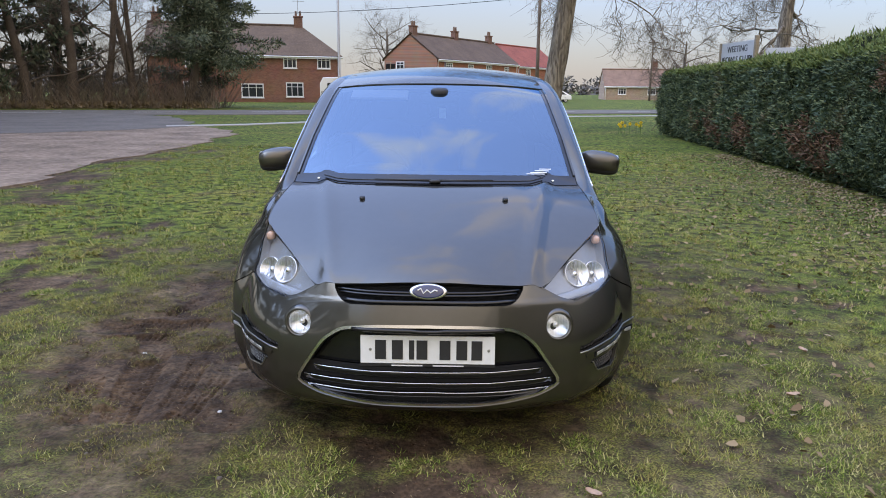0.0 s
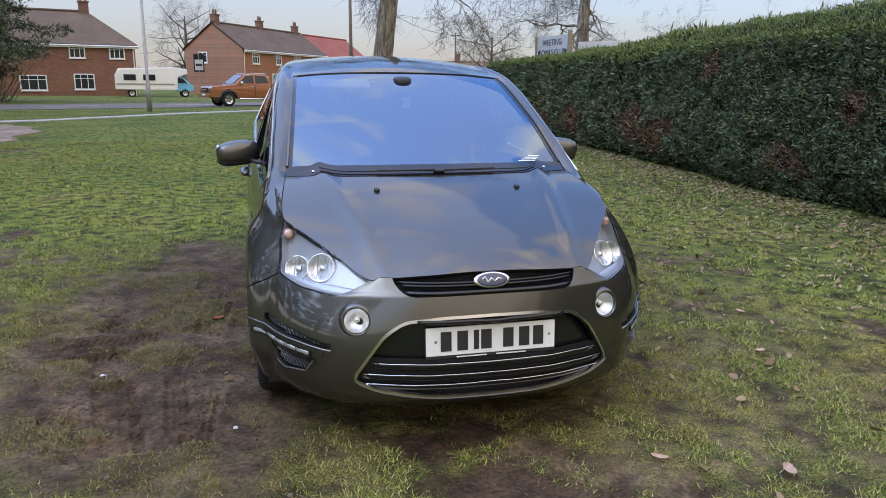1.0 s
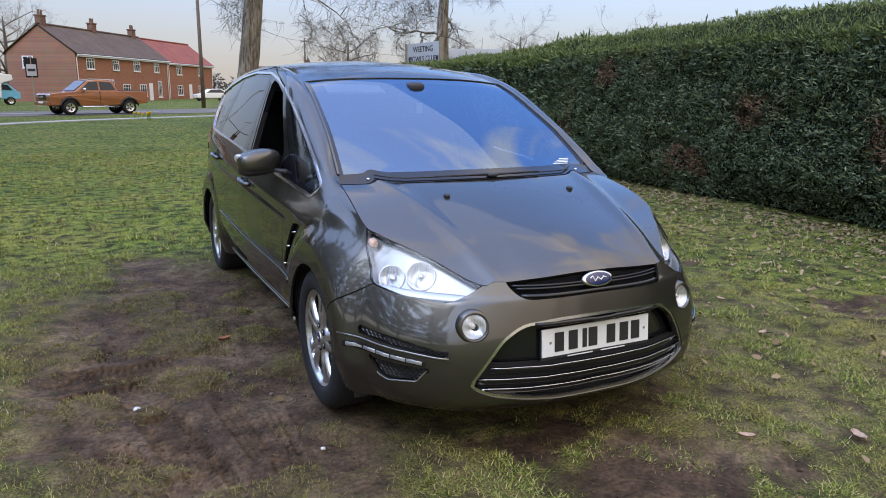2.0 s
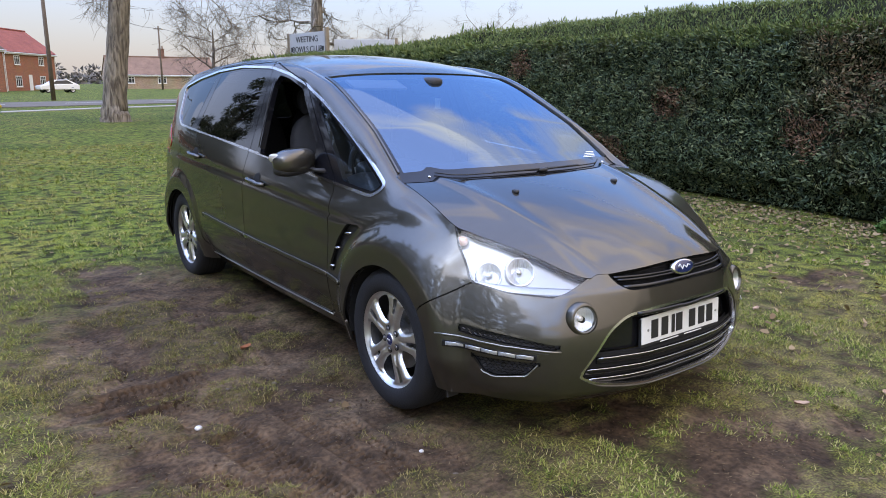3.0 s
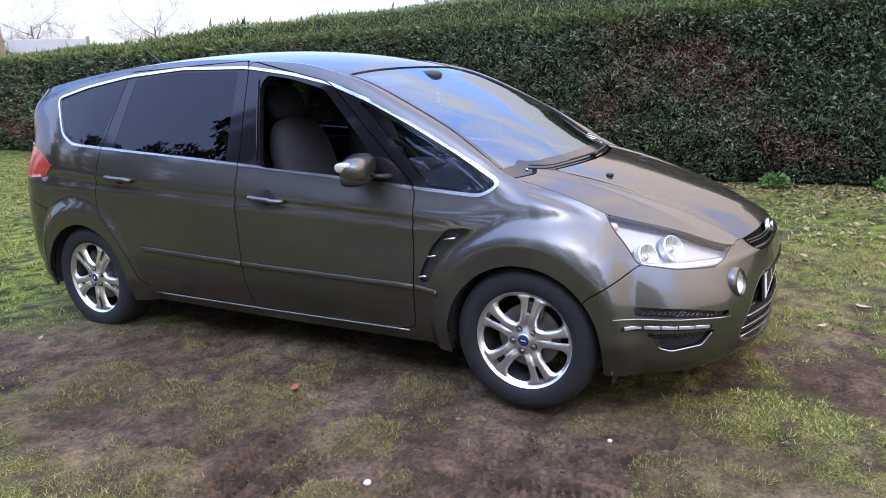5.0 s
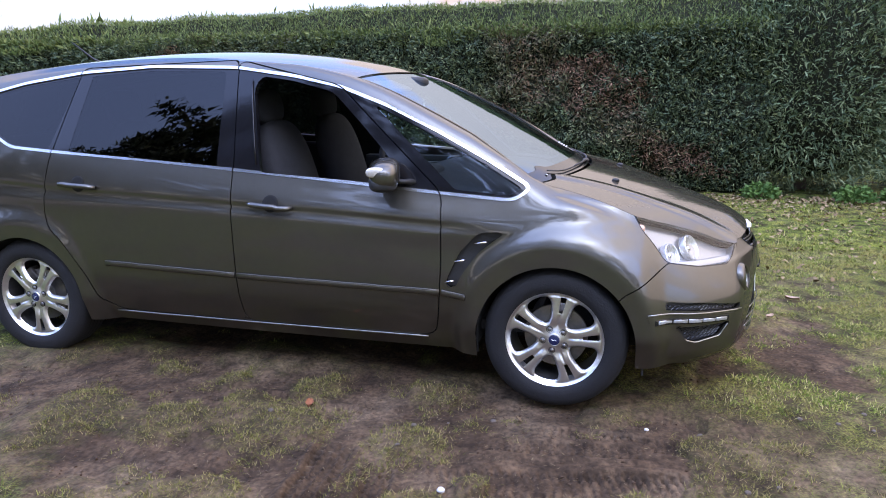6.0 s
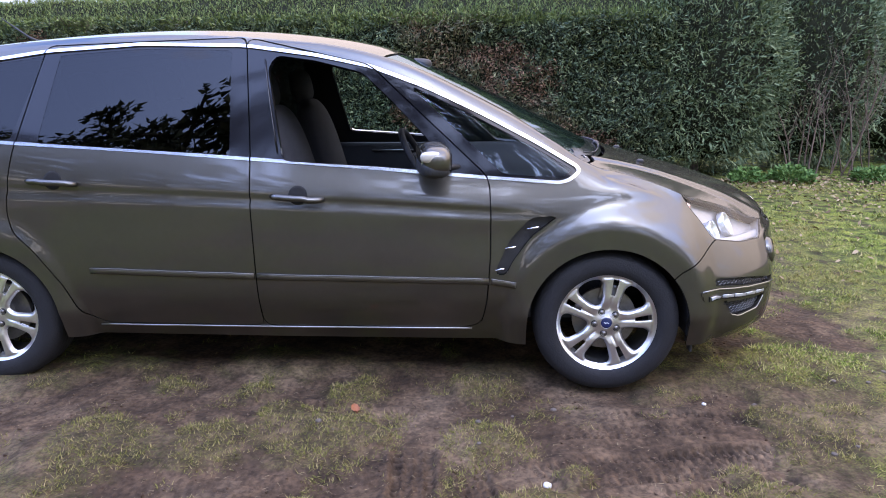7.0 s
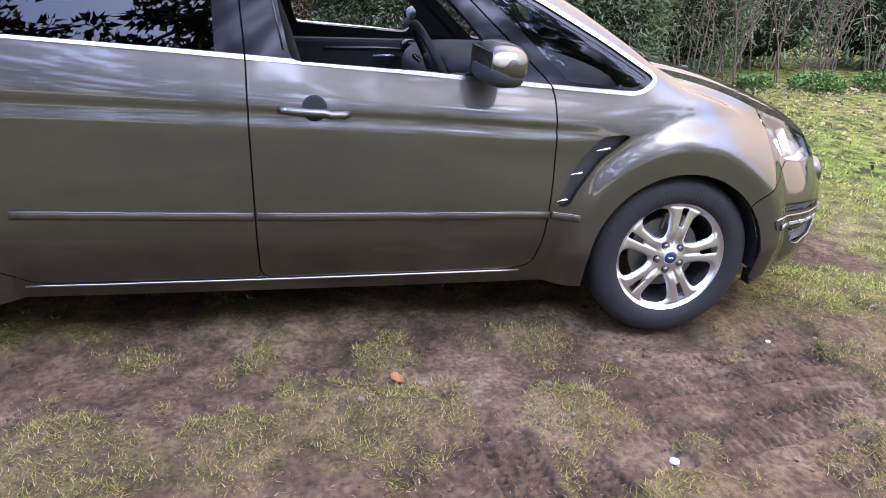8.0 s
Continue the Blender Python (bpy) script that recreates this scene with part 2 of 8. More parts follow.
def rounded(points, r=0.02, n=5):
    """A closed outline with its corners rounded."""
    p = [np.array(q, float) for q in points]
    out = []
    for i, c in enumerate(p):
        a, b = p[i - 1] - c, p[(i + 1) % len(p)] - c
        la, lb = np.linalg.norm(a), np.linalg.norm(b)
        k = min(r, la * 0.45, lb * 0.45)
        s, e = c + a / la * k, c + b / lb * k
        for j in range(n + 1):
            t = j / n
            out.append((1 - t) ** 2 * s + 2 * t * (1 - t) * c + t * t * e)
    return np.array(out)


def inside(loop, x, y):
    """Distance to a closed outline, negative inside."""
    q = np.stack([x, y], -1)
    best, odd = np.full(len(q), 9.0), np.zeros(len(q), bool)
    near = np.flatnonzero((x > loop[:, 0].min() - 0.15) & (x < loop[:, 0].max() + 0.15) & (y > loop[:, 1].min() - 0.15) & (y < loop[:, 1].max() + 0.15))
    q = q[near]
    b_, o_ = np.full(len(q), 9.0), np.zeros(len(q), bool)
    for a, b in zip(loop, np.roll(loop, -1, 0)):
        e = b - a
        w = q - a
        t = np.clip(w @ e / max(e @ e, 1e-12), 0, 1)
        b_ = np.minimum(b_, np.hypot(*(w - t[:, None] * e).T))
        hit = (a[1] > q[:, 1]) != (b[1] > q[:, 1])
        xs = a[0] + (q[:, 1] - a[1]) * e[0] / (e[1] if abs(e[1]) > 1e-12 else 1e-12)
        o_ ^= hit & (q[:, 0] < xs)
    best[near] = np.where(o_, -b_, b_)
    return best


class Sheet:
    """A surface patch that can be cut along outlines and taken apart into panels."""

    def __init__(self, us, vs, place):
        self.place = place
        self.uv = np.array([(u, v) for v in vs for u in us], float)
        n = len(us)
        self.faces = [(j * n + i, j * n + i + 1, (j + 1) * n + i + 1, (j + 1) * n + i) for j in range(len(vs) - 1) for i in range(n - 1)]
        self.p = place(self.uv)

    def cut(self, measure):
        val = measure(self.p, self.uv)
        val[np.abs(val) < 5e-4] = 0
        sg = np.sign(val).astype(int).tolist()
        val = val.tolist()
        out, made, extra, base = [], {}, [], len(self.uv)
        for f in self.faces:
            s = [sg[i] for i in f]
            if min(s) >= 0 or max(s) <= 0:
                out.append(f)
                continue
            pos, neg = [], []
            for i, j in zip(f, f[1:] + f[:1]):
                if sg[i] >= 0:
                    pos.append(i)
                if sg[i] <= 0:
                    neg.append(i)
                if sg[i] * sg[j] < 0:
                    key = (i, j) if i < j else (j, i)
                    if key not in made:
                        a, b = key
                        t = val[a] / (val[a] - val[b])
                        made[key] = base + len(extra)
                        extra.append(self.uv[a] * (1 - t) + self.uv[b] * t)
                    pos.append(made[key])
                    neg.append(made[key])
            for poly in (pos, neg):
                if len(poly) > 2:
                    out.append(tuple(poly))
        self.faces = out
        if extra:
            extra = np.array(extra)
            self.uv = np.vstack([self.uv, extra])
            self.p = np.vstack([self.p, self.place(extra)])
        return self

    def middles(self):
        return np.array([self.uv[list(f)].mean(0) for f in self.faces])

    def panel(self, picked, flip, side=1, lift=0.0, lip=0.012, both=False):
        """Vertices, faces and sharp edges of the picked faces on one side (or joined over the middle)."""
        verts, faces, sharp = [], [], []
        for sd in ((1, -1) if both else (side,)):
            fs = [self.faces[i] for i in picked]
            ids = sorted({i for f in fs for i in f})
            num = {i: k for k, i in enumerate(ids)}
            co = self.p[ids].copy()
            co[:, 0] *= sd
            turn = flip ^ (sd < 0)
            fs = [tuple(num[i] for i in (f[::-1] if turn else f)) for f in fs]
            nor = np.zeros_like(co)
            for f in fs:
                a, b, c = co[f[0]], co[f[1]], co[f[-1]]
                m = np.cross(b - a, c - a)
                if len(f) > 3:
                    m = m + np.cross(co[f[2]] - co[f[1]], co[f[3]] - co[f[1]])
                for i in f:
                    nor[i] += m
            nor /= np.maximum(np.linalg.norm(nor, axis=1), 1e-12)[:, None]
            co += nor * lift
            count = {}
            for f in fs:
                for e in zip(f, f[1:] + f[:1]):
                    count[e] = 1
            edge = [e for e in count if (e[1], e[0]) not in count]
            if both:
                edge = [e for e in edge if max(abs(co[e[0]][0]), abs(co[e[1]][0])) > 1e-4]
            base = len(verts)
            verts += [tuple(c) for c in co]
            faces += [tuple(base + i for i in f) for f in fs]
            if lip:
                twin = {}
                for i in sorted({i for e in edge for i in e}):
                    twin[i] = len(verts)
                    verts.append(tuple(co[i] - nor[i] * lip))
                for a, b in edge:
                    faces.append((base + b, base + a, twin[a], twin[b]))
                    sharp.append((base + a, base + b))
                    sharp.append((twin[a], twin[b]))
        if both:
            where, remap = {}, []
            keep = []
            for i, v in enumerate(verts):
                if abs(v[0]) < 1e-4:
                    key = (round(v[1], 4), round(v[2], 4))
                    if key in where:
                        remap.append(where[key])
                        continue
                    where[key] = len(keep)
                remap.append(len(keep))
                keep.append(v)
            faces = [tuple(remap[i] for i in f) for f in faces]
            faces = [f for f in faces if len(set(f)) == len(f)]
            sharp = [(remap[a], remap[b]) for a, b in sharp]
            verts = keep
        return verts, faces, sharp

# ---- the car: its skin ----
OUTLINE = [(-1, -0.2, -0.946), (0, 0, -0.955), (1, 0.2, -0.946), (2, 0.345, -0.914), (3, 0.525, -0.846), (4, 0.635, -0.782), (5, 0.76, -0.64), (6, 0.835, -0.49), (7, 0.872, -0.38),
           (8, 0.888, -0.25), (9, 0.893, 0.0), (10, 0.904, 0.5), (11, 0.914, 1.0), (12, 0.920, 1.55), (13, 0.918, 2.1), (14, 0.91, 2.6), (15, 0.90, 2.9), (16, 0.875, 3.2),
           (17, 0.82, 3.46), (18, 0.66, 3.68), (19, 0.38, 3.785), (20, 0, 3.81), (21, -0.38, 3.785)]
LOW = [
    [(0, 0.085, 0.205), (4, 0.07, 0.195), (6, 0.055, 0.20), (8, 0.10, 0.20), (10, 0.115, 0.195), (13, 0.115, 0.205), (15, 0.10, 0.215), (17, 0.06, 0.24), (20, 0.06, 0.25)],
    [(0, 0.035, 0.245), (4, 0.02, 0.25), (6, 0.015, 0.26), (8, 0.05, 0.265), (10, 0.072, 0.262), (13, 0.072, 0.268), (15, 0.06, 0.28), (17, 0.03, 0.32), (20, 0.03, 0.33)],
    [(0, 0.006, 0.36), (4, 0.0, 0.37), (6, 0.0, 0.38), (8, 0.01, 0.40), (10, 0.016, 0.40), (13, 0.016, 0.41), (16, 0.01, 0.42), (20, 0.0, 0.45)],
    [(0, 0.0, 0.50), (4, 0.006, 0.50), (6, 0.0, 0.51), (8, 0.0, 0.53), (10, 0.0, 0.52), (13, 0.0, 0.54), (16, 0.0, 0.56), (20, 0.0, 0.58)],
    [(0, 0.035, 0.655), (2, 0.034, 0.65), (3, 0.050, 0.635), (4, 0.060, 0.625), (5, 0.056, 0.635), (6, 0.048, 0.66), (7, 0.035, 0.68), (8, 0.022, 0.70), (9, 0.018, 0.72), (10, 0.008, 0.70), (11, 0.0, 0.73), (13, 0.0, 0.76), (15, 0.005, 0.76), (20, 0.01, 0.75)],
]
CREASE = [(9, 0.028, 0.80), (10, 0.012, 0.825), (11, 0.008, 0.857), (12, 0.006, 0.884), (13, 0.006, 0.908), (14, 0.010, 0.925), (15, 0.015, 0.94), (17, 0.03, 0.95), (20, 0.03, 0.95)]
BELT = [(9, 0.060, 0.90), (10, 0.059, 0.945), (11, 0.058, 0.988), (12, 0.057, 1.031), (13, 0.054, 1.07), (14, 0.050, 1.10), (15, 0.05, 1.12), (16, 0.06, 1.13), (17, 0.09, 1.13), (20, 0.10, 1.13)]
RAIL = [(9, 0.785, 0.02, 0.952), (10, 0.770, 0.45, 1.165), (11, 0.722, 1.0, 1.425), (12, 0.668, 1.55, 1.518), (13, 0.655, 2.1, 1.538), (14, 0.66, 2.6, 1.508), (15, 0.675, 2.9, 1.465), (16, 0.70, 3.2, 1.395),
        (17, 0.68, 3.45, 1.33), (18, 0.56, 3.58, 1.30), (19, 0.3, 3.62, 1.30), (20, 0, 3.63, 1.30)]
CROWN = [(-1, -0.2, -0.862), (0, 0, -0.875), (1, 0.2, -0.862), (2, 0.345, -0.825), (3, 0.415, -0.795), (4, 0.462, -0.772), (5, 0.565, -0.62), (6, 0.66, -0.475), (7, 0.72, -0.38), (8, 0.755, -0.29), (9, 0.735, -0.02),
         (10, 0.68, 0.45), (11, 0.632, 1.0), (12, 0.60, 1.55), (13, 0.595, 2.1), (14, 0.60, 2.6), (15, 0.61, 2.9), (16, 0.62, 3.2), (17, 0.59, 3.42), (18, 0.48, 3.49), (19, 0.26, 3.52), (20, 0, 3.53), (21, -0.26, 3.52)]
BONNET_Z = [(-1.0, 0.64), (-0.90, 0.715), (-0.86, 0.748), (-0.8, 0.785), (-0.7, 0.828), (-0.42, 0.918), (-0.2, 0.978), (0, 1.022), (0.2, 1.055), (0.5, 1.09)]
BONNET_K = [(-1, 0.50), (-0.78, 0.47), (-0.6, 0.28), (-0.32, 0.14), (0.13, 0.085), (0.5, 0.08)]
ROOF_Z = [(0.5, 1.36), (0.9, 1.487), (1.2, 1.556), (1.6, 1.605), (1.95, 1.62), (2.5, 1.605), (3.0, 1.56), (3.4, 1.50), (3.6, 1.46)]


def bonnet_z(a, y):
    ridge = np.interp(y, [-0.8, 0.1], [0.40, 0.56])
    r = (a - ridge) / 0.045
    return curve(BONNET_Z, y) - curve(BONNET_K, y) * a * a + 0.010 * np.exp(-np.where(r > 0, r * 1.6, r) ** 2) * np.clip((y + 0.86) / 0.12, 0, 1)


def screen_z(a, y):
    return 0.99 + 0.47 * (y + 0.1) + 0.02 * np.sin(np.pi * np.clip((y + 0.1) / 1.1, 0, 1)) - np.interp(y, [0.127, 0.42, 1.03], [0.20, 0.10, 0.05]) * a * a


def top_z(a, y):
    s, r = screen_z(a, y), curve(ROOF_Z, y) - 0.125 * a * a
    soft = np.minimum(s, r) - 0.25 * np.clip(0.02 - np.abs(s - r), 0, None) ** 2 / 0.02
    return np.maximum(bonnet_z(a, y), soft)


def outline_at(u):
    p, q = curve(OUTLINE, u), curve(OUTLINE, u + 0.02) - curve(OUTLINE, u - 0.02)
    q /= np.linalg.norm(q, axis=1)[:, None]
    return p, np.stack([q[:, 1], -q[:, 0]], 1)


def inset(keys, u):
    p, n = outline_at(u)
    k = curve(keys, u)
    return np.column_stack([p - n * k[:, :1], k[:, 1]])


def crown(u):
    p = curve(CROWN, u)
    p[:, 0] = np.maximum(p[:, 0], 0)
    return np.column_stack([p, top_z(p[:, 0], p[:, 1])])


def wall_place(uv):
    """The side and front skin: u runs round the car, v from the sill up to the roof."""
    u, v = uv[:, 0], uv[:, 1]
    low = [inset(k, u) for k in LOW]
    top = crown(u)
    w = np.clip(u - 8, 0, 1)[:, None]
    w = w * w * (3 - 2 * w)
    levels = low[:]
    for f, back in ((0.38, inset(CREASE, u)), (0.72, inset(BELT, u)), (0.9, curve(RAIL, u))):
        levels.append((low[4] * (1 - f) + top * f) * (1 - w) + back * w)
    levels.append(top)
    g = np.stack(levels, 1)
    i = np.clip(v.astype(int), 0, 7)
    t = (v - i)[:, None]
    n = np.arange(len(u))
    p1, p2 = g[n, i], g[n, i + 1]
    m1 = np.where((i > 0)[:, None], (p2 - g[n, np.maximum(i - 1, 0)]) / 2, p2 - p1)
    m2 = np.where((i < 7)[:, None], (g[n, np.minimum(i + 2, 8)] - p1) / 2, p2 - p1)
    d1, d2 = np.linalg.norm(m1, axis=1)[:, None], np.linalg.norm(m2, axis=1)[:, None]
    span = np.linalg.norm(p2 - p1, axis=1)[:, None]
    m1, m2 = m1 * np.minimum(1, span / np.maximum(d1, 1e-6)), m2 * np.minimum(1, span / np.maximum(d2, 1e-6))
    out = (2 * t**3 - 3 * t**2 + 1) * p1 + (t**3 - 2 * t**2 + t) * m1 + (3 * t**2 - 2 * t**3) * p2 + (t**3 - t**2) * m2
    # the windscreen pillar stands proud of the glass
    out[:, 2] += 0.020 * np.sin(np.pi * np.clip(v - 7, 0, 1)) * np.clip((u - 9.0) * 2, 0, 1) * np.clip((12.5 - u), 0, 1)
    # a shallow groove under the shoulder line
    zc = curve(CREASE, np.clip(u, 9, 20))[:, 1]
    groove = 0.013 * np.exp(-(((out[:, 2] - zc + 0.016) / 0.013) ** 2)) * np.clip((u - 9.6) * 2, 0, 1) * np.clip((17 - u) * 2, 0, 1)
    out[:, 0] -= groove
    for yc, wide in ((0.0, 0.916), (2.85, 0.922)):
        r = np.hypot(out[:, 1] - yc, out[:, 2] - 0.305)
        f = wide - 0.125 * np.clip((r - 0.435) / 0.16, 0, 3) ** 1.5 - 0.05 * np.clip((0.34 - out[:, 2]) / 0.14, 0, 1) - 0.12 * np.clip((np.abs(out[:, 1] - yc) - 0.36) / 0.25, 0, 1) ** 1.5
        k = np.clip(0.5 + (f - out[:, 0]) / 0.03, 0, 1)
        bulge = out[:, 0] * (1 - k) + f * k + 0.015 * k * (1 - k)
        out[:, 0] = np.where((out[:, 0] > 0.6) & (r < 0.65), bulge, out[:, 0])
    return out


def top_place(uv):
    """Bonnet, windscreen and roof: u as on the wall, v from the middle line out to the edge."""
    c = crown(uv[:, 0])
    a = c[:, 0] * uv[:, 1]
    return np.column_stack([a, c[:, 1], top_z(a, c[:, 1])])


dense = np.linspace(0, 20, 1601)
dense_p = curve(OUTLINE, dense)
dense_s = np.concatenate([[0], np.cumsum(np.linalg.norm(np.diff(dense_p, axis=0), axis=1))])
stations = np.concatenate([np.interp(np.linspace(a, b, max(2, math.ceil((b - a) / 0.019)), endpoint=False), dense_s, dense) for a, b in zip(np.interp(range(20), dense, dense_s), np.interp(range(1, 21), dense, dense_s))] + [[20.0]])
rows = np.concatenate([np.linspace(k, k + 1, n, endpoint=False) for k, n in enumerate((3, 6, 7, 8, 7, 6, 18, 6))] + [[8.0]])


def unroll(points):
    """Places (x, y, z) on the skin as (way round the car, height)."""
    out = []
    for x, y, z in points:
        out.append((dense_s[np.argmin(np.hypot(dense_p[:, 0] - x, dense_p[:, 1] - y))], z))
    return out


def round_way(p, uv):
    return np.interp(uv[:, 0], dense, dense_s)


def locate(points):
    """As unroll, but by the nearest place on the front of the skin itself."""
    uu, vv = np.meshgrid(np.linspace(0, 9, 541), np.linspace(3.5, 8, 181))
    uv = np.column_stack([uu.ravel(), vv.ravel()])
    q = wall_place(uv)
    out = []
    for p in points:
        k = int(np.argmin(((q - p) ** 2).sum(1)))
        out.append((float(np.interp(uv[k, 0], dense, dense_s)), float(q[k, 2])))
    return out


wall = Sheet(stations, rows, wall_place)


def loop_cut(loop, side_view=False, both=0.0):
    def f(p, uv):
        return inside(loop, p[:, 1] + np.where(p[:, 0] < 0.4, 9, 0) if side_view else round_way(p, uv), p[:, 2])
    wall.cut(f)
    if both:
        wall.cut(lambda p, uv: f(p, uv) - both)
        wall.cut(lambda p, uv: f(p, uv) + both)
    return f


def arch(yc):
    def f(p, uv):
        dy = p[:, 1] - yc
        return np.where(p[:, 0] < 0.6, 1.0, np.where(p[:, 2] > 0.295, np.hypot(dy, p[:, 2] - 0.295), np.abs(dy)) - 0.358)
    wall.cut(f)
    return f


GAP = 0.0028
arches = [arch(0.0), arch(2.85)]
# side windows with their bright surround
dlo = rounded([(0.112, 0.985), (0.194, 0.922), (0.53, 0.948), (1.05, 0.993), (1.57, 1.033), (2.10, 1.072), (2.627, 1.103), (2.90, 1.122), (3.02, 1.18), (3.165, 1.40), (2.90, 1.462), (2.535, 1.514), (2.1, 1.541), (1.62, 1.53), (1.30, 1.487), (1.05, 1.436), (0.80, 1.345), (0.57, 1.238), (0.33, 1.113)], 0.05, 4)
f_dlo = loop_cut(dlo, True)
wall.cut(lambda p, uv: f_dlo(p, uv) + 0.014)
panes = {
    "quarter_light": rounded([(0.47, 0.972), (0.215, 0.952), (0.165, 0.985), (0.33, 1.08), (0.57, 1.205), (0.80, 1.315), (0.865, 1.335)], 0.02),
    "front": rounded([(0.83, 0.992), (1.43, 1.030), (1.512, 1.43), (1.475, 1.482), (1.30, 1.458), (1.085, 1.405), (0.94, 1.27), (0.775, 1.10)], 0.03),
    "rear": rounded([(1.665, 1.055), (2.53, 1.11), (2.47, 1.49), (2.1, 1.514), (1.68, 1.505)], 0.012),
    "rear_quarter": rounded([(2.655, 1.122), (2.90, 1.142), (3.00, 1.195), (3.13, 1.385), (2.90, 1.437), (2.545, 1.487)], 0.03),
}
f_panes = {k: loop_cut(v, True) for k, v in panes.items()}
# panel joints
door_f = rounded([(0.528, 0.955), (0.520, 0.82), (0.520, 0.62), (0.535, 0.40), (0.56, 0.285), (0.64, 0.266), (1.56, 0.270), (1.563, 0.53), (1.571, 1.04), (1.615, 1.56), (1.05, 1.435)], 0.05)
door_r = rounded([(1.571, 1.04), (1.563, 0.53), (1.56, 0.270), (2.30, 0.275), (2.40, 0.33), (2.46, 0.48), (2.58, 0.645), (2.66, 0.72), (2.68, 0.79), (2.665, 0.93), (2.63, 1.10), (2.54, 1.53), (1.615, 1.56)], 0.04)
f_door_f, f_door_r = (loop_cut(k, True, GAP) for k in (door_f, door_r))
# front bumper: below a line from the wheel arch to the lamp, then under lamp and bonnet
seam = unroll([(0.893, -0.20, 0.44), (0.889, -0.301, 0.545), (0.80, -0.474, 0.665), (0.70, -0.60, 0.70), (0.5, -0.85, 0.80), (0.0, -0.955, 0.9)])
s_arch = unroll([(0.895, 0.02, 0)])[0][0]
front_bumper = np.array([(-0.2, 0.0), (s_arch, 0.0), (s_arch, 0.44), *seam, (-0.2, 0.9)])
f_bumper = loop_cut(front_bumper, False, GAP)
lamp = locate([(0.757, -0.318, 0.873), (0.775, -0.40, 0.765), (0.795, -0.474, 0.672), (0.70, -0.60, 0.632), (0.574, -0.729, 0.620), (0.512, -0.762, 0.652), (0.459, -0.780, 0.690)])
lamp = rounded(lamp + [(lamp[-1][0] + 0.1, 0.95), (lamp[0][0] + 0.01, 0.95)], 0.03)
f_lamp = loop_cut(lamp)
wall.cut(lambda p, uv: f_lamp(p, uv) + 0.006)
grille = rounded([(-0.1, 0.657), *unroll([(0.2, -0.946, 0.655), (0.335, -0.918, 0.652), (0.398, -0.89, 0.715)]), (0.43, 0.9), (-0.1, 0.9)], 0.03)
f_grille = loop_cut(grille)
mouth = rounded([(-0.2, 0.588), *unroll([(0.2, -0.946, 0.582), (0.345, -0.914, 0.565), (0.42, -0.885, 0.51), (0.538, -0.83, 0.318), (0.45, -0.875, 0.275), (0.345, -0.914, 0.258), (0.2, -0.946, 0.245)]), (-0.2, 0.240)], 0.035)
f_mouth = loop_cut(mouth)
wall.cut(lambda p, uv: f_mouth(p, uv) + 0.012)
wall.cut(lambda p, uv: np.where(f_mouth(p, uv) < 0.1, p[:, 2] - 0.405, 1.0))
fog_s = unroll([(0.518, -0.85, 0.555)])[0]
f_fog = lambda p, uv: np.hypot(round_way(p, uv) - fog_s[0], p[:, 2] - fog_s[1]) - 0.056
wall.cut(f_fog)
mesh_a = rounded(unroll([(0.845, -0.465, 0.510), (0.745, -0.66, 0.490), (0.60, -0.80, 0.456), (0.62, -0.79, 0.437), (0.74, -0.67, 0.452), (0.84, -0.475, 0.472)]), 0.008)
drl = rounded(unroll([(0.868, -0.40, 0.458), (0.74, -0.67, 0.440), (0.63, -0.785, 0.424), (0.665, -0.755, 0.398), (0.75, -0.655, 0.398), (0.864, -0.41, 0.413)]), 0.012)
mesh_b = rounded(unroll([(0.818, -0.525, 0.390), (0.665, -0.755, 0.386), (0.70, -0.715, 0.328), (0.78, -0.615, 0.312), (0.797, -0.57, 0.325)]), 0.010)
f_mesh_a, f_drl, f_mesh_b = (loop_cut(k) for k in (mesh_a, drl, mesh_b))
gill = rounded([(0.222, 0.796), (0.345, 0.788), (0.43, 0.70), (0.492, 0.57), (0.497, 0.532), (0.450, 0.532), (0.425, 0.59), (0.345, 0.70)], 0.025)
f_gill = loop_cut(gill, True)
tail = rounded(unroll([(0.885, 3.12, 0.990), (0.865, 3.26, 1.085), (0.84, 3.40, 1.11), (0.72, 3.62, 1.12), (0.60, 3.71, 1.05), (0.62, 3.70, 0.93), (0.80, 3.50, 0.90), (0.875, 3.20, 0.925)]), 0.03)
f_tail = loop_cut(tail)
s_rear = unroll([(0.86, 3.24, 0)])[0][0]
rear_bumper = np.array([(s_rear - 0.02, 0.0), (s_rear - 0.02, 0.72), (s_rear + 0.3, 0.80), (9.0, 0.74), (9.0, 0.0)])
f_rear = loop_cut(rear_bumper, False, GAP)
rear_win = rounded([(s_rear + 0.75, 1.12), (9.0, 1.12), (9.0, 1.44), (s_rear + 0.80, 1.44)], 0.04)
f_rwin = loop_cut(rear_win)

mid = wall.middles()
mid_p = wall.place(mid)


def val(f):
    return f(mid_p, mid)


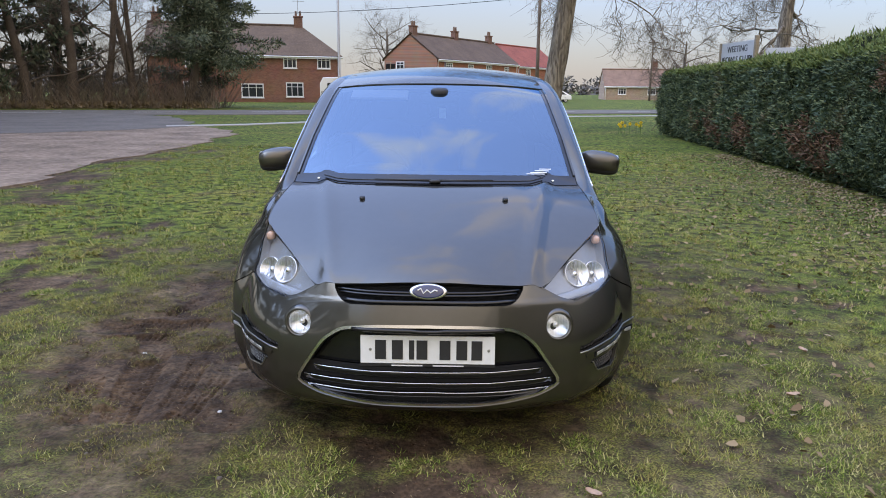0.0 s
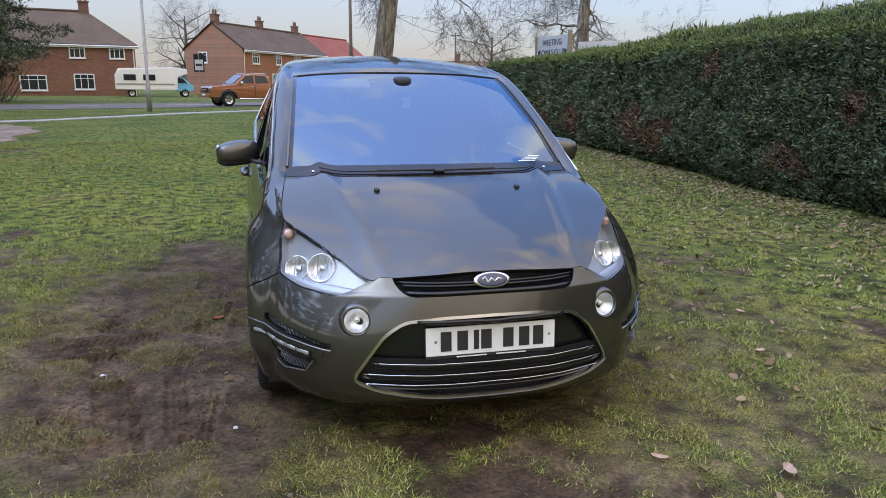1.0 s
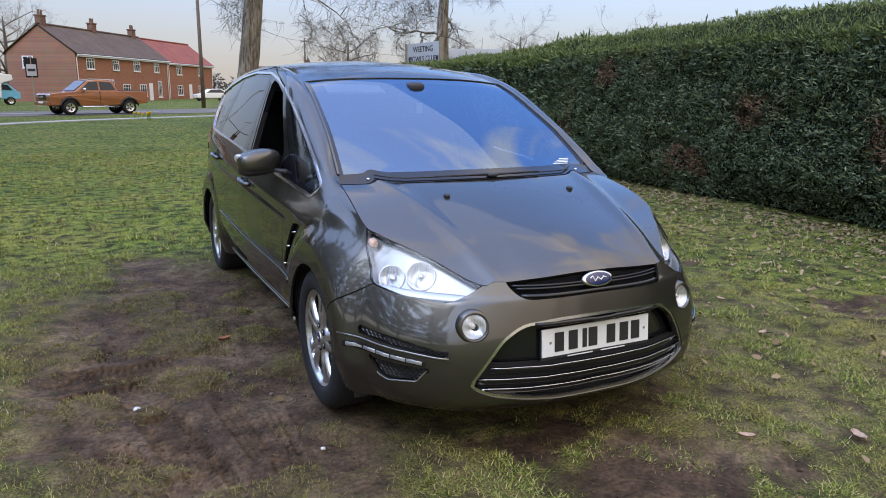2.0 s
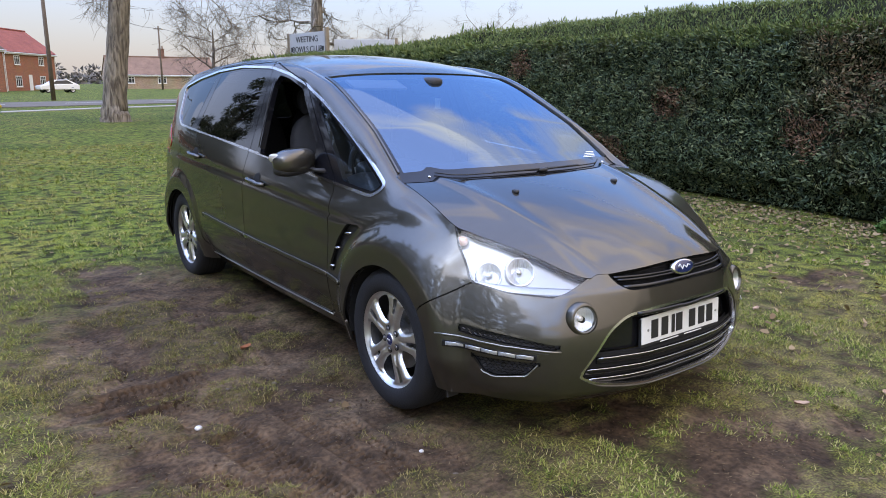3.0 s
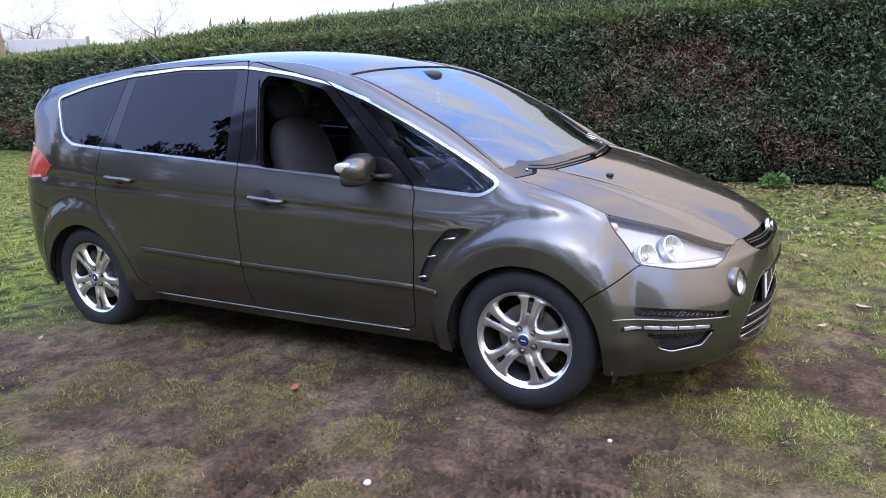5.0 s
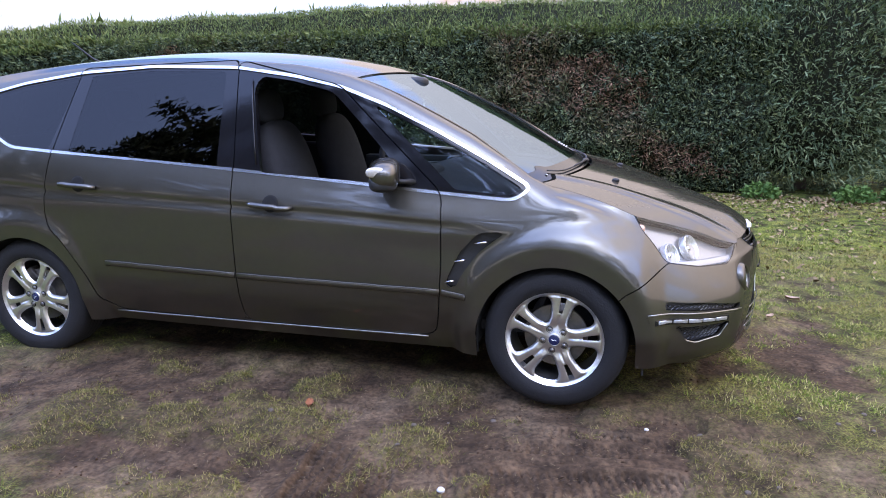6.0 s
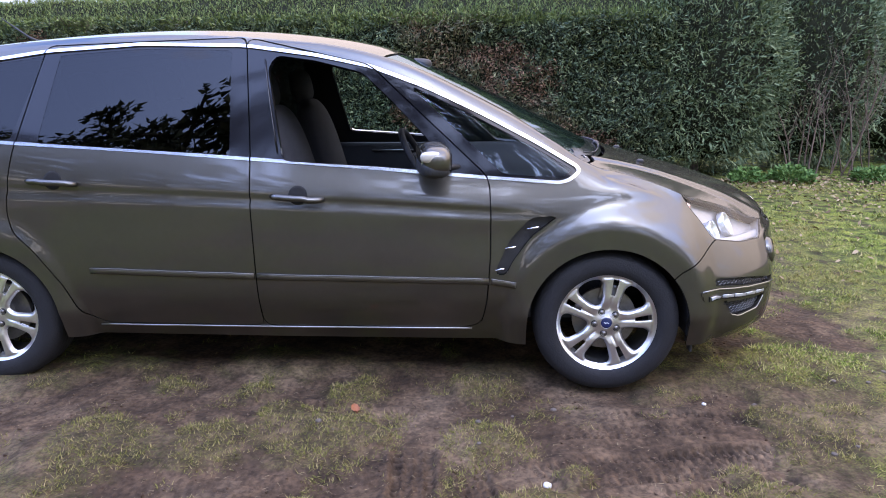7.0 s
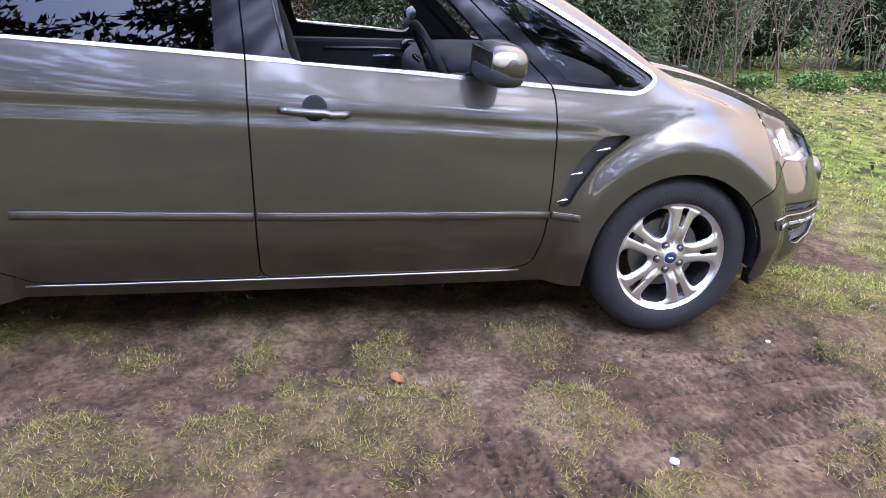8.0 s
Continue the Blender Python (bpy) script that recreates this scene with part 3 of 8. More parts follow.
v_arch = np.minimum(val(arches[0]), val(arches[1]))
region = np.full(len(mid), "wing", dtype=object)
region[round_way(mid_p, mid) > np.interp(11, dense, dense_s)] = "quarter_panel"
sill_zone = (mid_p[:, 2] < 0.30) & (mid_p[:, 1] > 0.3) & (mid_p[:, 1] < 2.5) & (mid_p[:, 0] > 0.5)
region[sill_zone] = "sill"
vb, vr, vf, vd = val(f_bumper), val(f_rear), val(f_door_f), val(f_door_r)
region[vr < 0] = "rear_bumper"
region[vf < 0] = "front_door"
region[vd < 0] = "rear_door"
region[vb < 0] = "front_bumper"
for k in (vb, vr, vf, vd):
    region[np.abs(k) < GAP] = "gap"
for f, name in ((f_mesh_a, "mesh_a"), (f_drl, "drl"), (f_mesh_b, "mesh_b"), (f_gill, "gill"), (f_tail, "tail"), (f_rwin, "rear_window"), (f_fog, "fog")):
    region[val(f) < 0] = name
vm, vl, vw, vg = val(f_mouth), val(f_lamp), val(f_dlo), val(f_grille)
region[vm < 0] = "mouth_frame"
region[vm < -0.012] = "mouth"
region[(vm < -0.012) & (mid_p[:, 2] > 0.405)] = "mouth_top"
region[vg < 0] = "grille"
region[vl < 0] = "lamp_edge"
region[vl < -0.006] = "lamp"
glass_zone = vw < 0
region[glass_zone] = "bright_strip"
region[vw < -0.014] = "pillar_trim"
for name, f in f_panes.items():
    region[val(f) < 0] = "pane_" + name
gap_glass = glass_zone & ((np.abs(vf) < GAP) | (np.abs(vd) < GAP))
region[gap_glass] = "gap"
region[v_arch < 0] = "gone"


def faces_of(name):
    return np.flatnonzero(region == name).tolist()


car = new("car")
tagged(car, "bronze-grey family car with chrome window trim, parked on muddy grass", "car")


def skin(name, region_name, material, side=None, lift=0.0, lip=0.012, label="", parent=car):
    v, f, s = wall.panel(faces_of(region_name), False, side or 1, lift, lip, side is None)
    return mesh_ob(name, v, f, material, parent, label, True, s)


bumper = skin("front_bumper", "front_bumper", PAINT)
back_bumper = skin("rear_bumper", "rear_bumper", PAINT)
wings, doors, rear_doors, quarters, sills, strips = {}, {}, {}, {}, {}, {}
lamps = {}
for sd in (-1, 1):
    wings[sd] = skin("wing", "wing", PAINT, sd)
    doors[sd] = skin("front_door", "front_door", PAINT, sd)
    rear_doors[sd] = skin("rear_door", "rear_door", PAINT, sd)
    quarters[sd] = skin("quarter_panel", "quarter_panel", PAINT, sd)
    sills[sd] = skin("sill", "sill", PAINT, sd)
    strips[sd] = skin("window_surround", "bright_strip", CHROME, sd, 0.004, 0.014, "bright chrome strip round the side windows")
    skin("pillar_trim", "pillar_trim", PILLAR, sd, -0.004, 0.03)
    skin("quarter_light", "pane_quarter_light", SHEEN, sd, -0.007, 0)
    if sd > 0:
        skin("door_window", "pane_front", PANE, sd, -0.012, 0)
    skin("rear_door_window", "pane_rear", PRIVACY, sd, -0.005, 0, "dark tinted glass")
    skin("rear_quarter_window", "pane_rear_quarter", PRIVACY, sd, -0.005, 0, "dark tinted glass")
    skin("tail_lamp", "tail", RED, sd, 0.004, 0.02, "red tail lamp")
    lamps[sd] = skin("headlamp", "lamp", LENS, sd, 0.002, 0, "clear headlamp with chrome reflectors")
    skin("lamp_surround", "lamp_edge", BLACK_GLOSS, sd, -0.003, 0.004, parent=lamps[sd])
    skin("lamp_wall", "lamp_edge", REFLECTOR, sd, -0.009, 0.045, parent=lamps[sd])
    v, f, s = wall.panel([i for i in range(len(region)) if region[i] in ("lamp", "lamp_edge")], False, sd, -0.050, 0)
    mesh_ob("lamp_bowl", v, f, REFLECTOR, lamps[sd])
skin("grille_surround", "mouth_frame", CHROME, None, -0.004, 0.02, "chrome frame of the lower grille", bumper)
skin("rear_window", "rear_window", PRIVACY, None, -0.004, 0)
# dark inner body behind joints, lamps and grilles
backs = [i for i in range(len(region)) if not (region[i].startswith("pane") or region[i] in ("gone", "rear_window", "lamp", "lamp_edge", "mouth_top"))]
v, f, s = wall.panel(backs, False, 1, -0.03, 0, True)
mesh_ob("inner_body", v, f, DARK, car)

# ---- bonnet, windscreen, roof ----
top = Sheet(stations, np.concatenate([np.linspace(0, 0.9, 34), np.linspace(0.9, 1, 6)[1:]]), top_place)
f_crease = lambda p, uv: bonnet_z(p[:, 0], p[:, 1]) - screen_z(p[:, 0], p[:, 1])
f_head = lambda p, uv: p[:, 1] - (0.975 + 0.10 * p[:, 0] ** 2)
f_edge = lambda p, uv: crown(uv[:, 0])[:, 0] - p[:, 0]
top.cut(f_crease)
top.cut(lambda p, uv: f_crease(p, uv) - 0.006)
top.cut(lambda p, uv: f_crease(p, uv) + 0.026)
top.cut(f_head)
top.cut(lambda p, uv: f_head(p, uv) + 0.006)
top.cut(lambda p, uv: f_edge(p, uv) - 0.004)
top.cut(lambda p, uv: f_edge(p, uv) - 0.010)
top.cut(lambda p, uv: f_edge(p, uv) - 0.028)
tm = top.middles()
tp = top.place(tm)
kc, kh, ke = f_crease(tp, tm), f_head(tp, tm), f_edge(tp, tm)
area = np.full(len(tm), "roof", dtype=object)
area[kh < 0] = "screen"
area[(kh < 0) & (ke < 0.028)] = "frit_side"
area[(kh < 0) & (ke < 0.010)] = "pillar"
area[(kh < 0) & (kc > -0.026)] = "frit"
area[(kc > 0) & (tp[:, 1] < 0.4)] = "bonnet"
area[(area == "bonnet") & (kc < 0.006)] = "gap"
area[(area == "bonnet") & (ke < 0.004)] = "gap"
area[(kh > -0.006) & (kh < 0)] = "gap"


def cap(name, key, material, lift=0.0, lip=0.012, label="", parent=car):
    v, f, s = top.panel(np.flatnonzero(area == key).tolist(), True, 1, lift, lip, True)
    return mesh_ob(name, v, f, material, parent, label, True, s)


bonnet = cap("bonnet", "bonnet", PAINT)
roof = cap("roof", "roof", PAINT)
windscreen = cap("windscreen", "screen", SCREEN, -0.006, 0, "blue-reflecting windscreen glass")
cap("screen_band", "frit", BLACK_GLOSS, -0.003, 0.004, "black band along the foot of the windscreen", windscreen)
for sd in (-1, 1):
    v, f, s = top.panel(np.flatnonzero(area == "frit_side").tolist(), True, sd, -0.003, 0.02)
    mesh_ob("screen_edge", v, f, BLACK_GLOSS, windscreen, "", True, s)
    v, f, s = top.panel(np.flatnonzero(area == "pillar").tolist(), True, sd, 0.004, 0.014)
    mesh_ob("windscreen_pillar", v, f, PAINT, car, "", True, s)
v, f, s = top.panel(np.flatnonzero(area == "bonnet").tolist(), True, 1, -0.03, 0, True)
mesh_ob("bonnet_underside", v, f, DARK, car)

# ---- the car: fittings ----
def on_skin(s, z, lift=0.0, side=-1):
    """The place on the skin at that way round and height, and its outward normal."""
    u = float(np.interp(s, dense_s, dense))
    vs = np.linspace(0, 8, 500)
    p = wall_place(np.column_stack([np.full(500, u), vs]))
    k = int(np.argmax(p[:, 2] >= z)) or 499
    v = vs[k]
    q = wall_place(np.array([[u, v], [u + 0.01, v], [u, min(v + 0.02, 8)], [u - 0.01, v], [u, v - 0.02]]))
    n = np.cross(q[1] - q[3], q[2] - q[4])
    n /= np.linalg.norm(n)
    c = q[0] + n * lift
    return Vector((c[0] * (1 if side > 0 else -1), c[1], c[2])), Vector((n[0] * (1 if side > 0 else -1), n[1], n[2]))


def side_s(y):
    """Way round the car at the place y along its flank."""
    k = (dense > 6) & (dense < 17)
    return float(np.interp(y, dense_p[k][:, 1], dense_s[k]))


def band(points, normals, half, thick):
    """A flat strip of half-width and thickness along points; normals stand out of it."""
    bm = bmesh.new()
    rings = []
    for i, (p, n) in enumerate(zip(points, normals)):
        d = (points[min(i + 1, len(points) - 1)] - points[max(i - 1, 0)]).normalized()
        w = d.cross(n).normalized()
        rings.append([bm.verts.new(p + w * a * half + n * b * thick) for a, b in ((-1, -0.5), (-1, 0.6), (-0.6, 1), (0.6, 1), (1, 0.6), (1, -0.5))])
    for a, b in zip(rings, rings[1:]):
        for k in range(6):
            bm.faces.new((a[k], a[(k + 1) % 6], b[(k + 1) % 6], b[k]))
    bm.faces.new(rings[0][::-1])
    bm.faces.new(rings[-1])
    bmesh.ops.recalc_face_normals(bm, faces=bm.faces)
    return bm


def along(s0, s1, z0, z1, n, lift, side):
    pn = [on_skin(s0 + (s1 - s0) * t, z0 + (z1 - z0) * t, lift, side) for t in np.linspace(0, 1, n)]
    return [p for p, _ in pn], [q for _, q in pn]


def across(s1, z, n, lift):
    """Points over the car's nose at one height, from one side to the other."""
    pts, nor = along(0.0, s1, z, z, n, lift, 1)
    return [Vector((-p.x, p.y, p.z)) for p in pts[:0:-1]] + pts, [Vector((-q.x, q.y, q.z)) for q in nor[:0:-1]] + nor


SATIN = shade("satin_silver_trim", (0.42, 0.41, 0.38), 0.28, 0.9, 0.04)
# upper grille
skin("grille_back", "grille", BLACK, None, -0.030, 0, parent=bumper)
for z, s1, m in ((0.668, 0.345, BLACK_GLOSS), (0.690, 0.352, GRILLE_BAR), (0.700, 0.366, GRILLE_BAR)):
    p, n = across(s1, z, 12, -0.006)
    part("grille_bar", band(p, n, 0.0045 if m is GRILLE_BAR else 0.0065, 0.006), m, bumper, "", True)
p, n = on_skin(0.0, 0.703, 0.004, 1)
axis = Vector((0, -0.93, 0.36)).normalized()
turn = axis.to_track_quat("Z", "Y").to_matrix().to_4x4()
badge_m = Matrix.Translation((0, p.y + 0.006, 0.703)) @ turn
for name, k, h, m in (("badge_rim", 1.0, 0.010, CHROME), ("badge_field", 0.86, 0.0115, BLUE)):
    bm = spin([(0.0002, h + 0.002), (0.8, h + 0.001), (0.95, h), (1.0, h - 0.003), (1.0, -0.01)], "z", 40)
    bmesh.ops.transform(bm, matrix=badge_m @ Matrix.Diagonal((0.073 * k, 0.031 * k, 1, 1)), verts=bm.verts)
    rim_ob = part(name, bm, m, bumper if name == "badge_rim" else rim_ob, "silver-rimmed blue oval badge" if name == "badge_rim" else "", True)
bm = tube([(-0.040, 0.004, 0.0142), (-0.028, 0.012, 0.0142), (-0.018, -0.008, 0.0142), (-0.004, 0.006, 0.0142), (0.010, -0.005, 0.0142), (0.024, 0.006, 0.0142), (0.036, 0.002, 0.0142)], 0.0028, 6)
bmesh.ops.transform(bm, matrix=badge_m, verts=bm.verts)
part("badge_mark", bm, WHITE, rim_ob)
# lower grille
skin("mouth_back", "mouth", BLACK, None, -0.045, 0, parent=bumper)
skin("mouth_panel", "mouth_top", BLACK_GLOSS, None, -0.056, 0, parent=bumper)
for z, s1 in ((0.392, 0.47), (0.345, 0.515), (0.303, 0.50)):
    p, n = across(s1, z, 14, -0.012)
    part("grille_line", band(p, n, 0.0020, 0.003), CHROME, bumper, "thin chrome grille line", True)
    p, n = across(s1, z - 0.016, 14, -0.026)
    part("grille_slat", band(p, n, 0.012, 0.008), BLACK_GLOSS, bumper, "", True)
p, n = across(0.30, 0.558, 10, -0.010)
part("mouth_lip", band(p, n, 0.008, 0.012), BLACK_GLOSS, bumper, "", True)
# number plate
plate_y = -0.907
tilt = Matrix.Translation((0, plate_y, 0.476)) @ Matrix.Rotation(radians(-4), 4, "X")
plate = part("number_plate", boxed((-0.26, -0.006, -0.0555), (0.26, 0.003, 0.0555), 0.003, tilt), WHITE, bumper, "white number plate")
part("plate_holder", boxed((-0.262, -0.002, -0.070), (0.262, 0.012, 0.050), 0.004, tilt), BLACK, plate)
for x in (-0.182, -0.117, -0.062, -0.022, 0.067, 0.132, 0.19):
    w = 0.010 if abs(x + 0.062) < 0.01 else 0.021
    part("plate_bar", boxed((x - w, -0.0085, -0.038), (x + w, -0.006, 0.038), 0, tilt), BLACK, plate)
for x in (-0.07, 0.09):
    part("holder_bar", boxed((x - 0.07, -0.0035, -0.066), (x + 0.05, -0.002, -0.0615), 0, tilt), WHITE, plate)
for x in (-0.222, 0.236):
    bm = spin([(0.0002, -0.0085), (0.005, -0.008), (0.006, -0.006)], "y", 12)
    bmesh.ops.transform(bm, matrix=tilt @ Matrix.Translation((x, 0, 0)), verts=bm.verts)
    part("plate_screw", bm, SATIN, plate)
HONEY = shade("mesh_black", (0.03, 0.03, 0.034), 0.45)
for sd in (-1, 1):
    # fog lamp
    p, n = on_skin(fog_s[0], fog_s[1], 0.0, sd)
    ax = (n * 0.55 + Vector((0, -1, 0.0)) * 0.6).normalized()
    m = Matrix.Translation(p + n * 0.002) @ ax.to_track_quat("Z", "Y").to_matrix().to_4x4()
    bm = spin([(0.047, -0.012), (0.050, 0.004), (0.054, 0.007), (0.064, -0.004), (0.070, -0.022), (0.068, -0.05)], "z", 40)
    bmesh.ops.transform(bm, matrix=m, verts=bm.verts)
    fog = part("fog_lamp", bm, PAINT, car, "round clear fog lamp in a painted pod", True)
    for name, prof, mt in (("fog_reflector", [(0.0005, -0.035), (0.012, -0.033), (0.034, -0.022), (0.047, -0.004)], BRIGHT), ("fog_lens", [(0.0002, 0.006), (0.03, 0.003), (0.0465, -0.003)], LENS), ("fog_bulb", [(0.0005, -0.02), (0.010, -0.022), (0.012, -0.035)], BRIGHT)):
        bm = spin(prof, "z", 36)
        bmesh.ops.transform(bm, matrix=m, verts=bm.verts)
        part(name, bm, mt, fog, "", True)
    for k in range(-3, 4):
        bm = tube([(k * 0.011, -0.035, 0.001), (k * 0.011, 0.035, 0.001)], 0.0012, 5)
        bmesh.ops.transform(bm, matrix=m, verts=bm.verts)
        part("fog_rib", bm, LENS, fog)
    # headlamp insides
    for name, c, r, dep in (("dipped_reflector", (0.715, -0.498, 0.695), 0.049, 0.030), ("main_reflector", (0.610, -0.572, 0.697), 0.055, 0.034)):
        p, n = on_skin(*locate([c])[0], -0.026, sd)
        ax = (n * 0.62 + Vector((0, -1, 0.0)) * 0.38).normalized()
        m = Matrix.Translation(p) @ ax.to_track_quat("Z", "Y").to_matrix().to_4x4()
        bm = spin([(0.0005, -dep), (r * 0.35, -dep * 0.92), (r * 0.8, -dep * 0.45), (r, 0.0), (r * 1.05, 0.002), (r * 1.10, -0.004), (r * 1.10, -0.03)], "z", 36)
        bmesh.ops.transform(bm, matrix=m, verts=bm.verts)
        bowl = part(name, bm, BRIGHT, lamps[sd], "", True)
        bm = spin([(0.0005, -0.010), (0.011, -0.012), (0.014, -0.017), (0.014, -dep)], "z", 20)
        bmesh.ops.transform(bm, matrix=m, verts=bm.verts)
        part("bulb_cover", bm, CHROME, bowl, "", True)
        for k in range(-2, 3):
            h = math.sqrt(0.86 - (k * 0.34) ** 2) * r
            z0 = -dep * 0.40
            bm = tube([(k * 0.34 * r, -h, -dep * 0.2), (k * 0.34 * r, -h * 0.5, z0 - 0.006), (k * 0.34 * r, h * 0.5, z0 - 0.006), (k * 0.34 * r, h, -dep * 0.2)], 0.0016, 5)
            bmesh.ops.transform(bm, matrix=m, verts=bm.verts)
            part("reflector_rib", bm, SATIN, bowl)
    p, n = on_skin(*locate([(0.765, -0.372, 0.832)])[0], -0.030, sd)
    part("indicator_bulb", blob(p, (0.020, 0.026, 0.020)), AMBER, lamps[sd], "amber indicator bulb", True)
    pts, nor = along(unroll([(0.80, -0.45, 0)])[0][0], unroll([(0.51, -0.84, 0)])[0][0], 0.664, 0.654, 9, -0.026, sd)
    part("lamp_ledge", band(pts, nor, 0.018, 0.006), REFLECTOR, lamps[sd], "", True)
    # corner vents and running light
    for key in ("mesh_a", "mesh_b"):
        v, f, s = wall.panel(faces_of(key), False, sd, -0.022, 0)
        vent = mesh_ob("corner_vent", v, f, HONEY, bumper, "black honeycomb corner vent")
        s_, z_ = (round_way(mid_p[region == key], mid[region == key]), mid_p[region == key][:, 2])
        loop = mesh_a if key == "mesh_a" else mesh_b
        for z in np.arange(z_.min() + 0.008, z_.max(), 0.0125):
            ss = np.linspace(s_.min(), s_.max(), 60)
            ok = inside(loop, ss, np.full(60, z)) < -0.004
            if ok.sum() > 6:
                a, b = ss[ok][0], ss[ok][-1]
                zig = [on_skin(t, z + (0.004 if i % 2 else -0.004), -0.012, sd)[0] for i, t in enumerate(np.arange(a, b, 0.011))]
                if len(zig) > 2:
                    part("mesh_bar", tube(zig, 0.0018, 4), BLACK_GLOSS, vent)
    skin("running_light_blade", "drl", PAINT, sd, 0.004, 0.02, "painted blade that holds the running light", bumper)
    a, b = unroll([(0.855, -0.43, 0)])[0][0], unroll([(0.675, -0.748, 0)])[0][0]
    blade = part("running_light", band(*along(a, b, 0.425, 0.408, 10, 0.006, sd), 0.0125, 0.003), BLACK_GLOSS, bumper, "row of clear running lights")
    for k in range(5):
        t0, t1 = 0.03 + k * 0.19, 0.03 + k * 0.19 + 0.178
        zz = lambda t: 0.425 + (0.408 - 0.425) * t
        part("light_cell", band(*along(a + (b - a) * t0, a + (b - a) * t1, zz(t0), zz(t1), 3, 0.0070, sd), 0.0080, 0.003), shade("light_cell", (0.52, 0.53, 0.54), 0.2, 0.5, 0.15, 60), blade, "", True)
    pts, nor = along(unroll([(0.868, -0.40, 0)])[0][0], unroll([(0.60, -0.80, 0)])[0][0], 0.462, 0.434, 12, 0.005, sd)
    part("blade_edge", band(pts, nor, 0.003, 0.003), SATIN, bumper, "", True)
    pts = [on_skin(q[0], q[1], 0.002, sd)[0] for q in mesh_b[len(mesh_b) // 2 - 4:]]
    part("vent_edge", tube(pts, 0.0028, 6), SATIN, bumper)
    # wing gill
    v, f, s = wall.panel(faces_of("gill"), False, sd, -0.028, 0)
    recess = mesh_ob("gill", v, f, BLACK, wings[sd], "dark gill behind the front wheel")
    for y0, y1, z in ((0.372, 0.305, 0.735), (0.462, 0.405, 0.648), (0.505, 0.455, 0.550)):
        pts, nor = [], []
        for t in np.linspace(0, 1, 6):
            p, n = on_skin(side_s(y0 + (y1 - y0) * t), z + 0.012 * t, -0.004 + 0.006 * math.sin(math.pi * t), sd)
            pts.append(p), nor.append(n)
        bm = tube(pts, [0.001, 0.003, 0.005, 0.007, 0.008, 0.002], 8, flat=0.8)
        part("gill_fin", bm, CHROME, recess, "chrome gill fin", True)
    # rubbing strips on the flank
    for y0, y1, z0, z1, owner in ((0.405, 0.516, 0.485, 0.503, wings[sd]), (0.527, 1.556, 0.504, 0.524, doors[sd]), (1.57, 2.32, 0.525, 0.545, rear_doors[sd])):
        pts, nor = along(side_s(y0), side_s(y1), z0, z1, 16, 0.003, sd)
        part("rubbing_strip", band(pts, nor, 0.0135, 0.008), PAINT, owner, "", True)
        # the strip's highlight, made as a narrow band of paler bronze
        up = [p + Vector((0, 0, 0.012)) + n * 0.004 for p, n in zip(pts, nor)]
        part("strip_highlight", band(up, nor, 0.0025, 0.004), shade("highlight_bronze", (0.17, 0.16, 0.14), 0.4, 0.9, 0.04), owner, "paler band built as the highlight on the rubbing strip", True)
    # the reflection along the sill's edge, built as a thin silver strip
    pts, nor = along(side_s(0.60), side_s(2.34), 0.262, 0.268, 24, 0.004, sd)
    part("sill_glint", band(pts, nor, 0.0035, 0.004), SATIN, sills[sd], "thin bright strip built as the reflection on the sill's edge", True)
    # door handles
    for y0, y1, z0, z1, owner in ((1.470, 1.245, 0.885, 0.871, doors[sd]), (2.565, 2.338, 0.947, 0.934, rear_doors[sd])):
        pts, nor = along(side_s(y0), side_s(y1), z0, z1, 12, 0.0, sd)
        pts = [p + n * (0.006 + 0.026 * math.sin(math.pi * k / 11) ** 0.5) for k, (p, n) in enumerate(zip(pts, nor))]
        handle = part("door_handle", tube(pts, [0.013] + [0.0165] * 10 + [0.013], 12, flat=0.85), PAINT, owner, "body-coloured door handle", True)
        c, n = on_skin(side_s((y0 + y1) / 2), (z0 + z1) / 2 + 0.010, 0.0015, sd)
        m = Matrix.Translation(c) @ n.to_track_quat("Z", "Y").to_matrix().to_4x4()
        # flat dark disc on the door skin, standing in for a shaded finger recess
        bm = spin([(0.0002, 0.0012), (0.030, 0.0012), (0.040, 0.0010), (0.042, -0.004)], "z", 32)
        bmesh.ops.transform(bm, matrix=m @ Matrix.Diagonal((1, 1, 1, 1)), verts=bm.verts)
        part("handle_cup_shade", bm, DARK, handle, "flat dark disc painted as the shaded finger recess", True)
        if owner is doors[sd]:
            c = pts[1] + nor[1] * 0.010
            m = Matrix.Translation(c) @ nor[1].to_track_quat("Z", "Y").to_matrix().to_4x4()
            bm = spin([(0.0002, 0.004), (0.008, 0.0035), (0.010, 0.001), (0.010, -0.008)], "z", 18)
            bmesh.ops.transform(bm, matrix=m, verts=bm.verts)
            part("lock", bm, CHROME, handle, "chrome lock barrel", True)
    # door mirror
    m = Matrix.Rotation(sd * radians(-14), 4, "Z") @ Matrix.Rotation(sd * radians(6), 4, "Y")
    shell = part("door_mirror", blob((sd * 0.950, 0.758, 1.052), (0.118, 0.068, 0.064), 2.7, 36, 22, m), PAINT, car, "body-coloured door mirror with a clear side repeater", True)
    part("mirror_base", blob((sd * 0.948, 0.766, 1.022), (0.116, 0.065, 0.042), 2.9, 32, 16, m), BLACK, shell, "", True)
    part("mirror_glass", boxed((-0.075, -0.002, -0.045), (0.075, 0.002, 0.045), 0.001, Matrix.Translation((sd * 0.956, 0.822, 1.05)) @ m), shade("mirror_silver", (0.9, 0.9, 0.9), 0.02, 1.0, 0.01), shell)
